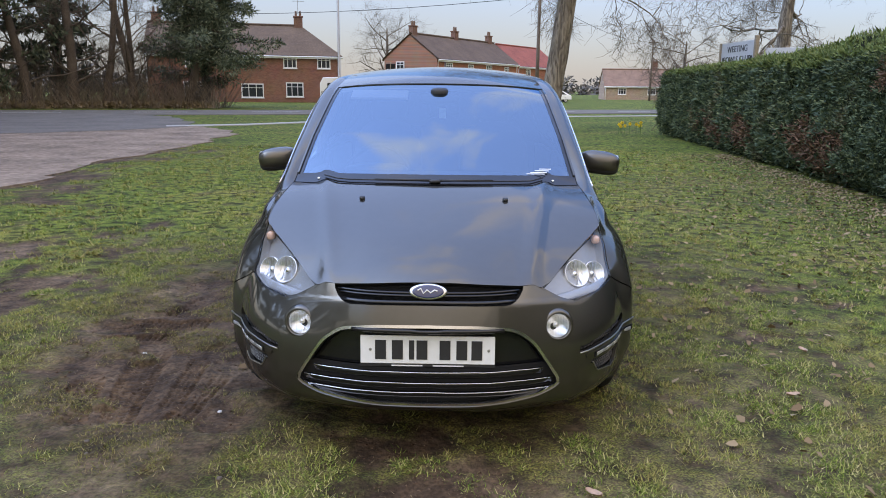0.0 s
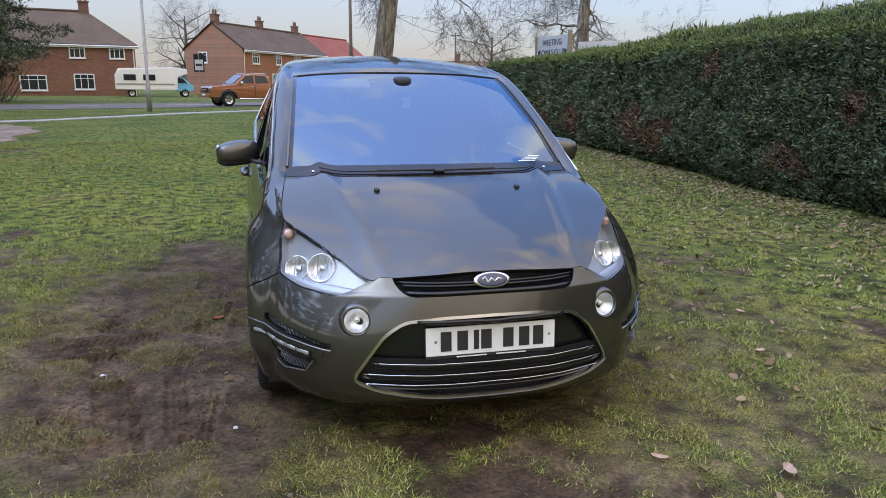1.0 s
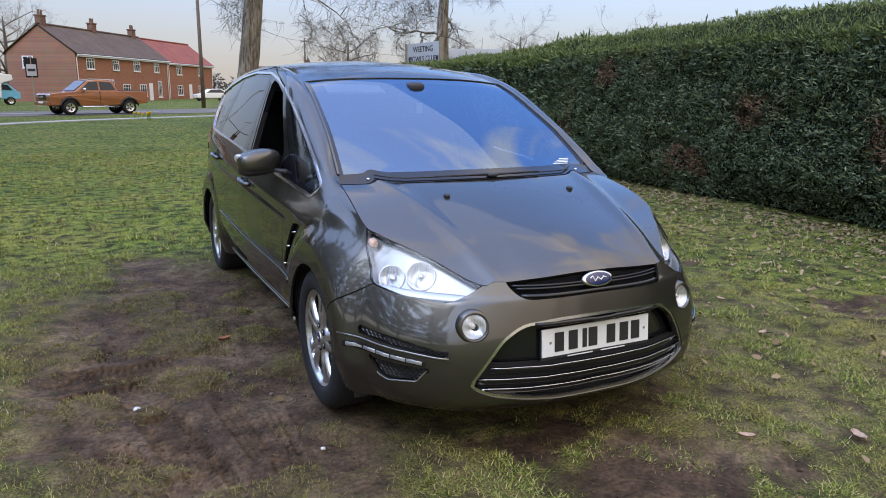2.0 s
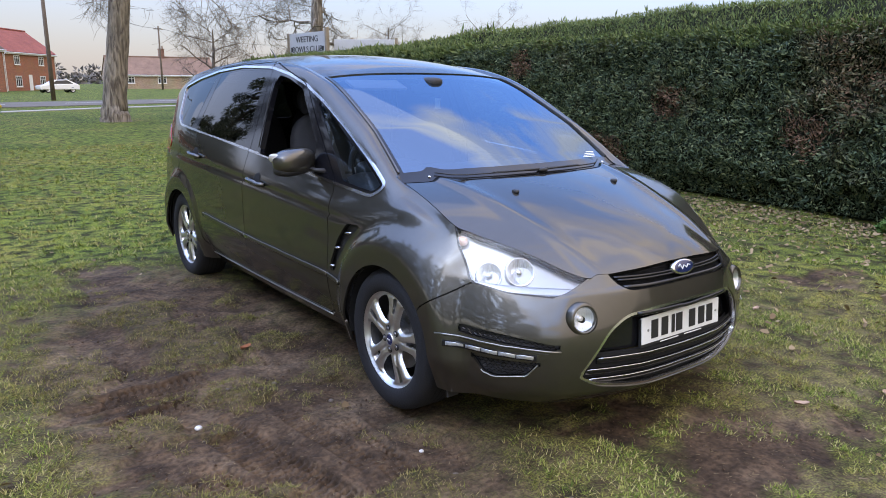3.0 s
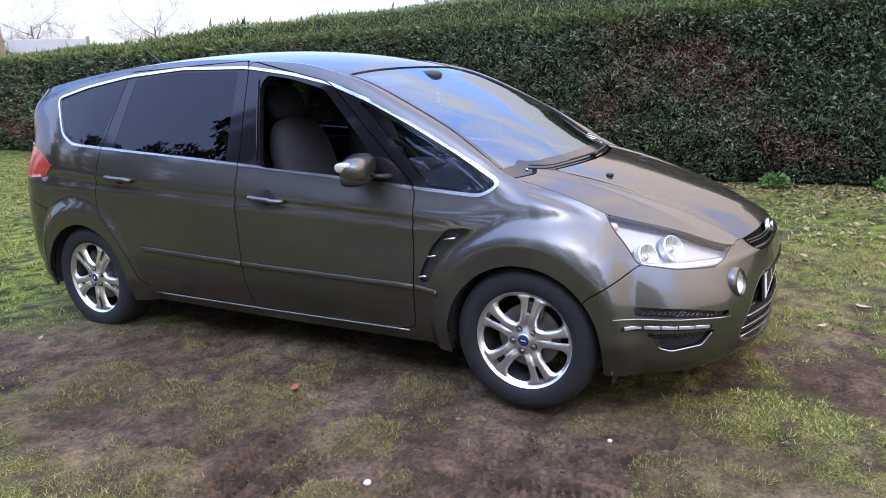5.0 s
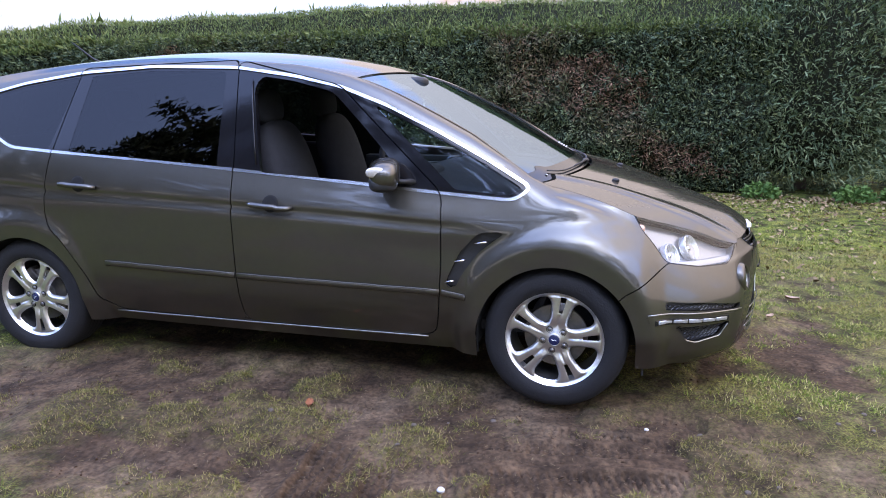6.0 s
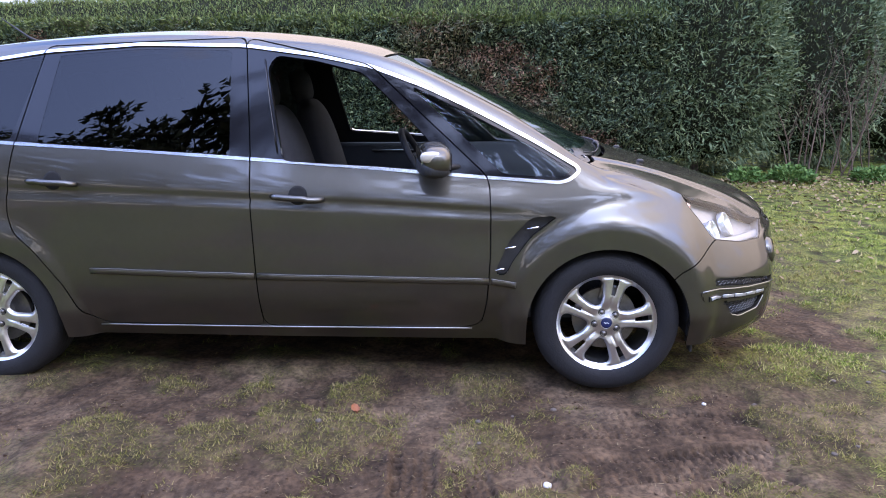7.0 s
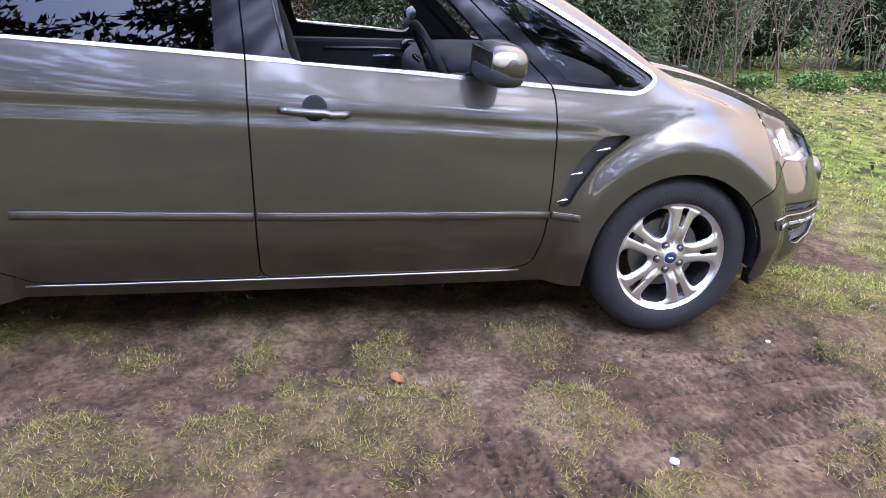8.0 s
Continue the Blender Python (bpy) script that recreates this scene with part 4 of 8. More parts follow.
    part("repeater", blob((sd * 1.047, 0.765, 1.068), (0.020, 0.046, 0.024), 2.6, 24, 14, m), shade("repeater_lens", (0.55, 0.51, 0.45), 0.12, 0.1, 0.12, 60, coat=1.0), shell, "clear side repeater", True)
    part("mirror_arm", tube([(sd * 0.885, 0.74, 1.012), (sd * 0.86, 0.70, 1.005), (sd * 0.815, 0.665, 1.0)], [0.017, 0.015, 0.022], 10, flat=0.7), BLACK, shell, "", True)
    # window pillar strip
    pts = [on_skin(side_s(y), z, 0.001, sd) for y, z in ((1.452, 1.06), (1.47, 1.15), (1.49, 1.25), (1.51, 1.36), (1.525, 1.46))]
    part("pillar_strip", band([a for a, _ in pts], [b for _, b in pts], 0.003, 0.003), GRILLE_BAR, doors[sd], "", True)
    # washer jets
    y = -0.224
    z = float(top_z(np.array([0.332]), np.array([y]))[0])
    part("washer_jet", blob((sd * 0.332, y, z + 0.004), (0.013, 0.018, 0.010)), BLACK, bonnet, "", True)
    bm = spin([(0.0002, 0.002), (0.006, 0.0016), (0.007, 0.0)], "z", 16)
    z = float(top_z(np.array([0.59]), np.array([0.085]))[0])
    bmesh.ops.transform(bm, matrix=Matrix.Translation((sd * 0.59, 0.085, z)) @ Matrix.Rotation(radians(24), 4, "X"), verts=bm.verts)
    part("screen_mark", bm, WHITE, windscreen, "", True)
    part("mud_flap", boxed((-0.03, -0.005, 0.158), (0.03, 0.005, 0.215), 0.003, Matrix.Translation((sd * 0.81, -0.39, 0))), BLACK, bumper)


def on_top(a, y, lift=0.0):
    z = top_z(np.array([abs(a)]), np.array([y]))[0]
    return Vector((a, y, float(z) + lift))


# wipers lie along the foot of the windscreen
def screen_foot(x):
    ys_ = np.linspace(-0.3, 0.4, 701)
    a = np.full(701, abs(x))
    return float(ys_[int(np.argmax(screen_z(a, ys_) > bonnet_z(a, ys_)))])


for x0, x1 in ((-0.56, -0.03), (0.03, 0.54)):
    xs = np.linspace(x0, x1, 9)
    blade_p = [on_top(x, screen_foot(x) + 0.016, 0.008) for x in xs]
    wiper = part("wiper", tube(blade_p, 0.0036, 6), BLACK, car, "black windscreen wiper", True)
    part("wiper_arm", tube([on_top(0.02 if x0 > 0 else -0.02, screen_foot(0) + 0.012, 0.012), on_top((x0 + x1) / 4, screen_foot((x0 + x1) / 4) + 0.014, 0.012), blade_p[4] + Vector((0, 0, 0.004))], [0.007, 0.005, 0.0035], 8), BLACK, wiper, "", True)
part("wiper_boss", blob(on_top(0, screen_foot(0) + 0.012, 0.008), (0.030, 0.016, 0.010)), BLACK, car, "", True)
# roof aerial
part("aerial", tube([(0, 2.95, 1.56), (0, 3.02, 1.60), (0, 3.16, 1.70)], [0.018, 0.006, 0.003], 8), BLACK, roof, "", True)

# ---- the car: cabin ----
v, f, s = top.panel(np.flatnonzero(area == "roof").tolist(), True, 1, -0.035, 0, True)
mesh_ob("headlining", v, f, shade("grey_headlining", (0.32, 0.32, 0.31), 0.95, 0, 0.1), car)
part("cabin_floor", boxed((-0.75, 0.1, 0.28), (0.75, 3.3, 0.34), 0.02), TRIM, car)
dash = part("dashboard", blob((0, 0.52, 0.86), (0.76, 0.40, 0.13), 3.5, 48, 20), TRIM, car, "dark dashboard", True)
part("binnacle", blob((-0.37, 0.78, 0.975), (0.19, 0.12, 0.05), 3, 32, 14), TRIM, dash, "", True)
part("centre_screen", boxed((-0.11, 0.875, 0.82), (0.11, 0.90, 0.95), 0.008), BLACK_GLOSS, dash)
part("bulkhead", boxed((-0.74, 0.20, 0.30), (0.74, 0.26, 0.93), 0.02), DARK, car)
for sd in (-1, 1):
    part("air_vent", blob((sd * 0.62, 0.83, 0.93), (0.06, 0.06, 0.04), 2.5), BLACK_GLOSS, dash, "", True)
    card = part("door_card", boxed((-0.03, 0.55, 0.35), (0.03, 1.52, 0.95), 0.02, Matrix.Translation((sd * 0.80, 0, 0))), TRIM, doors[sd])
    part("card_trim", tube([(sd * 0.765, 0.80, 0.90), (sd * 0.762, 1.0, 0.905), (sd * 0.762, 1.28, 0.90)], 0.009, 8, flat=0.5), SATIN, card, "", True)
    part("inner_pull", tube([(sd * 0.765, 0.88, 0.86), (sd * 0.74, 0.93, 0.865), (sd * 0.74, 1.02, 0.862)], 0.008, 8), CHROME, card, "", True)
    part("rear_card", boxed((-0.03, 1.60, 0.35), (0.03, 2.60, 1.03), 0.02, Matrix.Translation((sd * 0.80, 0, 0))), TRIM, rear_doors[sd])
wheel_m = Matrix.Translation((-0.37, 0.87, 0.955)) @ Matrix.Rotation(radians(62), 4, "X")
bm = bmesh.new()
tube([(0.185 * math.cos(t), 0.185 * math.sin(t), 0) for t in np.linspace(0, 2 * math.pi, 40, endpoint=False)], 0.016, 10, True, bm=bm)
bmesh.ops.transform(bm, matrix=wheel_m, verts=bm.verts)
steer = part("steering_wheel", bm, BLACK, car, "black steering wheel", True)
part("wheel_boss", blob((0, 0, -0.01), (0.075, 0.065, 0.025), 3, m=None), BLACK, steer, "", True).data.transform(wheel_m)
for t in (radians(5), radians(175), radians(270)):
    bm = tube([(0.06 * math.cos(t), 0.06 * math.sin(t), -0.005), (0.178 * math.cos(t), 0.178 * math.sin(t), 0)], 0.016, 8, flat=0.4)
    bmesh.ops.transform(bm, matrix=wheel_m, verts=bm.verts)
    part("wheel_spoke", bm, SATIN, steer, "", True)


def seat(x, y, wide=0.25):
    base = part("seat", blob((x, y, 0.56), (wide, 0.27, 0.10), 3.2, 32, 14), CLOTH, car, "dark grey cloth seat", True)
    part("seat_back", blob((x, y + 0.30, 0.90), (wide * 0.95, 0.085, 0.36), 3.0, 32, 18, Matrix.Rotation(radians(-16), 4, "X")), CLOTH, base, "", True)
    part("headrest", blob((x, y + 0.43, 1.32), (0.13, 0.055, 0.095), 2.8, 24, 14, Matrix.Rotation(radians(-10), 4, "X")), CLOTH, base, "", True)
    for k in (-0.05, 0.05):
        part("headrest_post", tube([(x + k, y + 0.40, 1.18), (x + k, y + 0.42, 1.27)], 0.006, 8), CHROME, base)


for x in (-0.37, 0.37):
    seat(x, 1.20)
for x in (-0.46, 0.0, 0.46):
    seat(x, 2.05, 0.21)
mirror = part("cabin_mirror", blob((0.0, 0.93, 1.40), (0.12, 0.035, 0.035), 3), BLACK, windscreen, "", True)
part("mirror_cover", blob((0.0, 0.90, 1.44), (0.055, 0.07, 0.03), 3), BLACK, mirror, "", True)
visor_a, visor_b = on_top(-0.36, 0.86, -0.03), on_top(-0.36, 0.975, -0.03)
part("sun_visor", boxed((-0.17, 0, -0.016), (0.17, (visor_b - visor_a).length, 0), 0.006, Matrix.Translation(visor_a) @ Matrix.Rotation(math.atan2(visor_b.z - visor_a.z, visor_b.y - visor_a.y), 4, "X")), shade("pale_visor", (0.62, 0.62, 0.61), 0.9, 0, 0.08), car, "pale grey sun visor")
part("hanging_tag", boxed((-0.02, -0.001, -0.03), (0.02, 0.001, 0.03), 0.0008, Matrix.Translation((0.02, 0.86, 1.32))), shade("tag_card", (0.6, 0.75, 0.75), 0.7), mirror)
for k in range(4):
    a = on_top(0.50 + 0.012 * k, 0.105 + 0.016 * k, 0.0)
    bm = boxed((-0.045 + 0.012 * k, -0.003, 0.0), (0.05, 0.003, 0.001), 0, Matrix.Translation(a) @ Matrix.Rotation(radians(24), 4, "X"))
    part("screen_sticker_bar", bm, WHITE, windscreen)

# ---- wheels ----
R_TYRE, R_RIM = 0.327, 0.229


WIDE = rounded([(0.084, -0.008), (0.104, -0.026), (0.130, -0.040), (0.168, -0.057), (0.191, -0.053), (0.202, -0.027), (0.204, 0.0), (0.202, 0.027), (0.191, 0.053), (0.168, 0.057), (0.130, 0.040), (0.104, 0.026), (0.084, 0.008)], 0.012)
SLOT = rounded([(0.128, -0.0085), (0.204, -0.0135), (0.204, 0.0135), (0.128, 0.0085)], 0.006)


def rim_hole(loop, turn, uv):
    a = (uv[:, 0] - turn + math.pi / 5) % (2 * math.pi / 5) - math.pi / 5
    return inside(loop, uv[:, 1] * np.cos(a), uv[:, 1] * np.sin(a))


def rim_place(uv):
    t, r = uv[:, 0], uv[:, 1]
    near = np.clip(np.minimum(rim_hole(WIDE, math.pi / 5, uv), rim_hole(SLOT, 0.0, uv)), 0, 1)
    wide = np.clip(rim_hole(WIDE, math.pi / 5, uv), 0, 1)
    # the arms fall away towards the openings, a groove runs up to each fork, and the outer lip stands proud
    a = (t + math.pi / 5) % (2 * math.pi / 5) - math.pi / 5
    groove = 0.006 * np.exp(-((r * np.sin(a) / 0.006) ** 2)) * np.clip((r - 0.055) / 0.03, 0, 1) * np.clip((0.135 - r) / 0.02, 0, 1)
    out = -0.014 * np.clip(1 - wide / 0.013, 0, 1) ** 1.3 - 0.003 * np.clip(1 - near / 0.006, 0, 1) + 0.004 * np.cos(np.clip(r / 0.2, 0, 1) * 3.1) - groove
    out += np.where(r > 0.216, 0.010 * (r - 0.216) / 0.013, 0) - 0.006 * np.exp(-(((r - 0.210) / 0.005) ** 2)) - 0.012 * np.exp(-(((r - 0.06) / 0.03) ** 2))
    return np.column_stack([out, r * np.sin(t), r * np.cos(t)])


def rim_mesh():
    """The face of a five-spoke wheel whose spokes fork towards the rim."""
    sheet = Sheet(np.linspace(0, 2 * math.pi, 201), np.linspace(0.012, R_RIM, 44), rim_place)

    def hole(loop, turn):
        def f(p, uv):
            return rim_hole(loop, turn, uv)
        sheet.cut(f)
        return f
    fs = [hole(WIDE, math.pi / 5), hole(SLOT, 0.0)]
    m = sheet.middles()
    q = sheet.place(m)
    keep = np.flatnonzero(np.minimum(fs[0](q, m), fs[1](q, m)) > 0).tolist()
    v, f, s = sheet.panel(keep, False, 1, 0, 0.030)
    return v, f, s


RIM = rim_mesh()


def build_wheel():
    """A wheel whose outer face looks along +x, hub at the origin."""
    w = new("wheel")
    v, f, s = RIM
    rim = mesh_ob("rim", v, f, ALLOY, w, "silver forked five-spoke alloy rim", True, s)
    tyre_profile = [(R_RIM - 0.006, 0.004), (R_RIM + 0.004, 0.014), (R_RIM + 0.03, 0.019), (0.288, 0.017), (0.310, 0.006), (0.322, -0.012), (0.327, -0.035), (0.327, -0.16), (0.318, -0.19), (0.29, -0.205), (0.24, -0.20), (0.22, -0.19)]
    tyre = part("tyre", spin(tyre_profile, n=64), RUBBER, w, "black road tyre", True)
    for x in (-0.055, -0.085, -0.115, -0.145):
        part("tread_groove", spin([(0.3272, x - 0.004), (0.3278, x), (0.3272, x + 0.004)], n=48), DARK, tyre)
    part("barrel", spin([(0.226, 0.002), (0.208, -0.02), (0.200, -0.10), (0.205, -0.19)], n=48), shade("barrel_metal", (0.09, 0.09, 0.09), 0.5, 0.8, 0.2), w, "", True)
    part("brake_disc", spin([(0.02, -0.07), (0.145, -0.07), (0.145, -0.09), (0.02, -0.09)], n=40), STEEL, w, "rust-edged brake disc")
    bm = boxed((-0.11, -0.05, 0.085), (-0.055, 0.05, 0.165), 0.012)
    part("brake_caliper", bm, STEEL, w)
    part("hub", spin([(0.004, -0.004), (0.07, -0.012), (0.07, -0.07)], n=32), shade("hub_metal", (0.3, 0.3, 0.3), 0.45, 0.8), w, "", True)
    cap_ob = part("hub_cap", spin([(0.0005, 0.004), (0.018, 0.0035), (0.026, 0.001), (0.030, -0.010)], n=32), BLUE, w, "blue hub cap with a silver ring", True)
    part("cap_ring", spin([(0.025, 0.0025), (0.027, 0.0035), (0.031, 0.001), (0.031, -0.01)], n=32), ALLOY, cap_ob, "", True)
    bm = tube([(0.0042, -0.011, 0.002), (0.0046, -0.004, -0.003), (0.0046, 0.003, 0.003), (0.0042, 0.011, -0.001)], 0.0016, 6)
    part("cap_mark", bm, WHITE, cap_ob)
    for k in range(5):
        t = 2 * math.pi * (k + 0.5) / 5
        bm = spin([(0.0005, 0.004), (0.0075, 0.003), (0.010, 0.0), (0.010, -0.012)], n=12)
        bmesh.ops.translate(bm, vec=(-0.004, 0.052 * math.sin(t), 0.052 * math.cos(t)), verts=bm.verts)
        part("wheel_nut", bm, STEEL, w, "", True)
        # raised near-black collar that paints the shaded well round the nut
        bm = spin([(0.013, 0.0015), (0.0155, 0.0), (0.0155, -0.01)], n=14)
        bmesh.ops.translate(bm, vec=(-0.0052, 0.052 * math.sin(t), 0.052 * math.cos(t)), verts=bm.verts)
        part("nut_well_shade", bm, DARK, w)
    return w


first = build_wheel()
HUBS = [(-0.872, 0.0, 0.305, -11), (-0.870, 2.85, 0.308, 40), (0.872, 0.0, 0.305, 60), (0.870, 2.85, 0.308, 3)]
for i, (x, y, z, turn) in enumerate(HUBS):
    m = Matrix.Translation((x, y, z)) @ Matrix.Rotation(math.pi if x < 0 else 0, 4, "Z") @ Matrix.Rotation(radians(turn), 4, "X")
    if i == 0:
        first.matrix_basis = m
        wheel = first
    else:
        wheel = copy_thing(first, m)
    wheel.parent = car
# arch liners
for y in (0.0, 2.85):
    for sd in (-1, 1):
        bm = bmesh.new()
        rings = []
        for x in (0.878, 0.86, 0.60, 0.55):
            r = 0.362 if x > 0.56 else 0.15
            rings.append([bm.verts.new((sd * x, y - r * math.cos(t), 0.295 + r * math.sin(t))) for t in np.linspace(-0.14, math.pi + 0.14, 25)])
        for a, b in zip(rings, rings[1:]):
            for k in range(24):
                bm.faces.new((a[k], a[k + 1], b[k + 1], b[k]))
        part("arch_liner", bm, DARK, car)
# underbody
part("floor_pan", boxed((-0.64, -0.55, 0.22), (0.64, 3.4, 0.28), 0.02), DARK, car)

# ---- ground ----
def smooth(x):
    x = np.clip(x, 0, 1)
    return x * x * (3 - 2 * x)


def lattice(x, y, size, seed):
    """Smooth value noise between 0 and 1."""
    x, y = np.asarray(x) / size, np.asarray(y) / size
    i, j = np.floor(x).astype(np.int64), np.floor(y).astype(np.int64)
    fx, fy = smooth(x - i), smooth(y - j)
    h = lambda a, b: (np.sin((a * 127.1 + b * 311.7 + seed * 74.7)) * 43758.5453) % 1.0
    return (h(i, j) * (1 - fx) + h(i + 1, j) * fx) * (1 - fy) + (h(i, j + 1) * (1 - fx) + h(i + 1, j + 1) * fx) * fy


def fbm(x, y, size, seed, n=4):
    t, a = 0, 0.5
    for k in range(n):
        t = t + a * lattice(x, y, size / 2**k, seed + k)
        a *= 0.5
    return t / (1 - 0.5**n)


# the patch at (-4.0, 1.7) is unseen, added to brown the doors' reflections
MUD = [(-1.65, 0.9, 0.55, 1.5, 0.95), (-1.15, 0.9, 0.65, 2.2, 0.95), (-1.35, -0.25, 0.62, 0.62, 1.0), (0.1, -1.25, 0.75, 0.4, 0.8), (-0.5, -0.9, 0.6, 0.5, 0.6), (0, 1.5, 0.85, 2.4, 0.9), (-1.5, 2.9, 0.7, 1.0, 0.55), (0.9, -1.6, 0.9, 0.4, 0.42), (1.9, 2.0, 1.6, 1.6, 0.30), (2.6, -0.6, 1.3, 0.8, 0.33), (-2.6, -1.6, 1.2, 0.9, 0.30), (-3.2, 3.4, 1.0, 1.2, 0.42), (-4.0, 1.7, 1.2, 1.9, 0.95), (-7.6, 7.2, 2.6, 3.0, 1.0), (-9, 12, 3.5, 4, 1.0), (-5.6, 5.7, 0.8, 0.7, 0.7)]


# tufts of turf left standing in the mud beside the car
TURF = [(-1.34, 1.16, 0.26), (-1.38, 0.54, 0.20), (-1.19, 1.39, 0.13), (-0.86, 0.58, 0.17), (-1.59, 0.21, 0.09), (-1.14, -0.66, 0.12), (-0.97, 1.13, 0.16), (-0.98, 1.58, 0.08), (-1.88, 1.12, 0.12),
        (-1.58, -0.37, 0.08), (-1.42, 1.62, 0.17), (-1.50, 2.07, 0.24), (-1.83, 0.40, 0.13), (-2.12, 1.28, 0.30), (-2.26, 0.95, 0.25), (-1.30, -0.82, 0.22), (-0.63, -0.90, 0.24), (-1.84, -0.38, 0.20), (-2.46, 0.40, 0.30), (-0.93, 1.98, 0.10)]


def turf_at(x, y):
    t = np.zeros_like(x)
    for cx, cy, r in TURF:
        t = np.maximum(t, np.exp(-(((x - cx) ** 2 + (y - cy) ** 2) / r**2) ** 1.5))
    return t


def worn_at(x, y):
    """The trodden strip along the car, where the turf is thin and straw-coloured."""
    w = np.zeros_like(x)
    for cx, cy, rx, ry, g in MUD[:3]:
        w = np.maximum(w, g * np.exp(-(((x - cx) / (rx * 1.15)) ** 2 + ((y - cy) / (ry * 1.15)) ** 2)))
    return smooth((w - 0.2) / 0.35)


def mud_at(x, y):
    m = np.zeros_like(x)
    for cx, cy, rx, ry, w in MUD:
        m = np.maximum(m, w * np.exp(-(((x - cx) / rx) ** 2 + ((y - cy) / ry) ** 2) ** 1.3))
    wob = fbm(x, y, 0.7, 3) * 0.5 + fbm(x, y, 0.24, 9, 4) * 0.5
    return smooth((m + (wob - 0.5) * 2.1 - 0.42 - 0.62 * turf_at(x, y)) / 0.22) * (m > 0.02)


def relief(x, y):
    near = np.exp(-((np.hypot(x, y) / 14) ** 2))
    m = mud_at(x, y)
    rut = np.exp(-(((x + 1.55 + 0.25 * np.sin(y * 0.8)) / 0.14) ** 2)) + np.exp(-(((x + 0.88) / 0.16) ** 2))
    return near * ((fbm(x, y, 0.8, 21) - 0.5) * 0.05 + (fbm(x, y, 0.16, 31, 3) - 0.5) * (0.014 + 0.018 * m) - 0.02 * m - 0.012 * rut * m) + tread(x, y)


# tyre prints: from, to, half the width, depth
PRINTS = [((-1.62, 0.42), (-1.43, -0.62), 0.105, 0.024), ((-0.80, -0.28), (-0.80, -0.74), 0.10, 0.018), ((-1.12, 0.05), (-1.15, -0.62), 0.07, 0.018), ((-1.42, 0.82), (-2.05, 0.78), 0.085, 0.027),
          ((-1.55, 0.60), (-2.02, 0.50), 0.06, 0.021), ((-1.30, 0.30), (-1.22, -0.45), 0.06, 0.015), ((-1.62, 1.55), (-1.75, 1.0), 0.10, 0.021), ((-1.78, -0.05), (-1.60, -0.70), 0.09, 0.018), ((-1.10, 1.75), (-1.18, 0.80), 0.09, 0.015)]


def tread(x, y):
    """Tyre prints pressed into the mud: a sunk band with raised ribs and shoulder bars."""
    h = np.zeros_like(x)
    near = np.flatnonzero((x > -2.2) & (x < -0.6) & (y > -0.9) & (y < 1.9))
    if not len(near):
        return h
    px, py = x[near], y[near]
    out = np.zeros_like(px)
    soft = (0.35 + 0.65 * mud_at(px, py)) * (0.45 + 0.55 * smooth((fbm(px, py, 0.3, 51, 3) - 0.36) / 0.14))
    for (x0, y0), (x1, y1), half, deep in PRINTS:
        ln = math.hypot(x1 - x0, y1 - y0)
        ux, uy = (x1 - x0) / ln, (y1 - y0) / ln
        s = (px - x0) * ux + (py - y0) * uy
        w = (py - y0) * ux - (px - x0) * uy
        band_ = smooth((half - np.abs(w)) / 0.015) * smooth(s / 0.08) * smooth((ln - s) / 0.08)
        bars = 0.5 + 0.5 * np.sin(s * 2 * math.pi / 0.036 + 25 * np.abs(w))
        ribs = np.exp(-(((np.abs(w) - half * 0.45) / 0.007) ** 2)) + np.exp(-((w / 0.006) ** 2))
        slots = np.where(np.abs(w) > half * 0.5, smooth((bars - 0.55) / 0.12), 0.5 * smooth((bars - 0.72) / 0.12))
        up = 0.55 + 0.45 * ribs - 1.0 * slots
        rim = np.exp(-(((np.abs(w) - half - 0.012) / 0.016) ** 2)) * smooth(s / 0.08) * smooth((ln - s) / 0.08)
        out = np.where(band_ + rim > 0.02, deep * (-band_ * (1 - np.minimum(up, 1)) + 0.4 * rim), out)
    h[near] = out * soft
    return h


def thatch(x, y):
    """Where the turf is thin enough for the soil to show between its blades."""
    edge = np.minimum(np.minimum(x + 3.8, 3.4 - x), np.minimum(y + 3.0, 4.2 - y))
    under = np.minimum(np.minimum(x - 1.0, 7.5 - x), np.minimum(y + 9.0, 11.0 - y))
    return np.maximum(smooth(edge / 1.5), 0.42 * smooth(under / 2.5) * (0.5 + 0.9 * fbm(x, y, 0.5, 57)))


def steps(fine_a, fine_b, step, far_a, far_b, grow=1.13):
    mid_ = list(np.arange(fine_a, fine_b + step / 2, step))
    lo, hi, d = [fine_a], [fine_b], step
    while lo[-1] > far_a or hi[-1] < far_b:
        d *= grow
        if lo[-1] > far_a:
            lo.append(lo[-1] - d)
        if hi[-1] < far_b:
            hi.append(hi[-1] + d)
    return np.array(lo[:0:-1] + mid_ + hi[1:])


def refine(at, lo, hi, step):
    return np.concatenate([at[at < lo], np.arange(lo, hi, step), at[at > hi]])


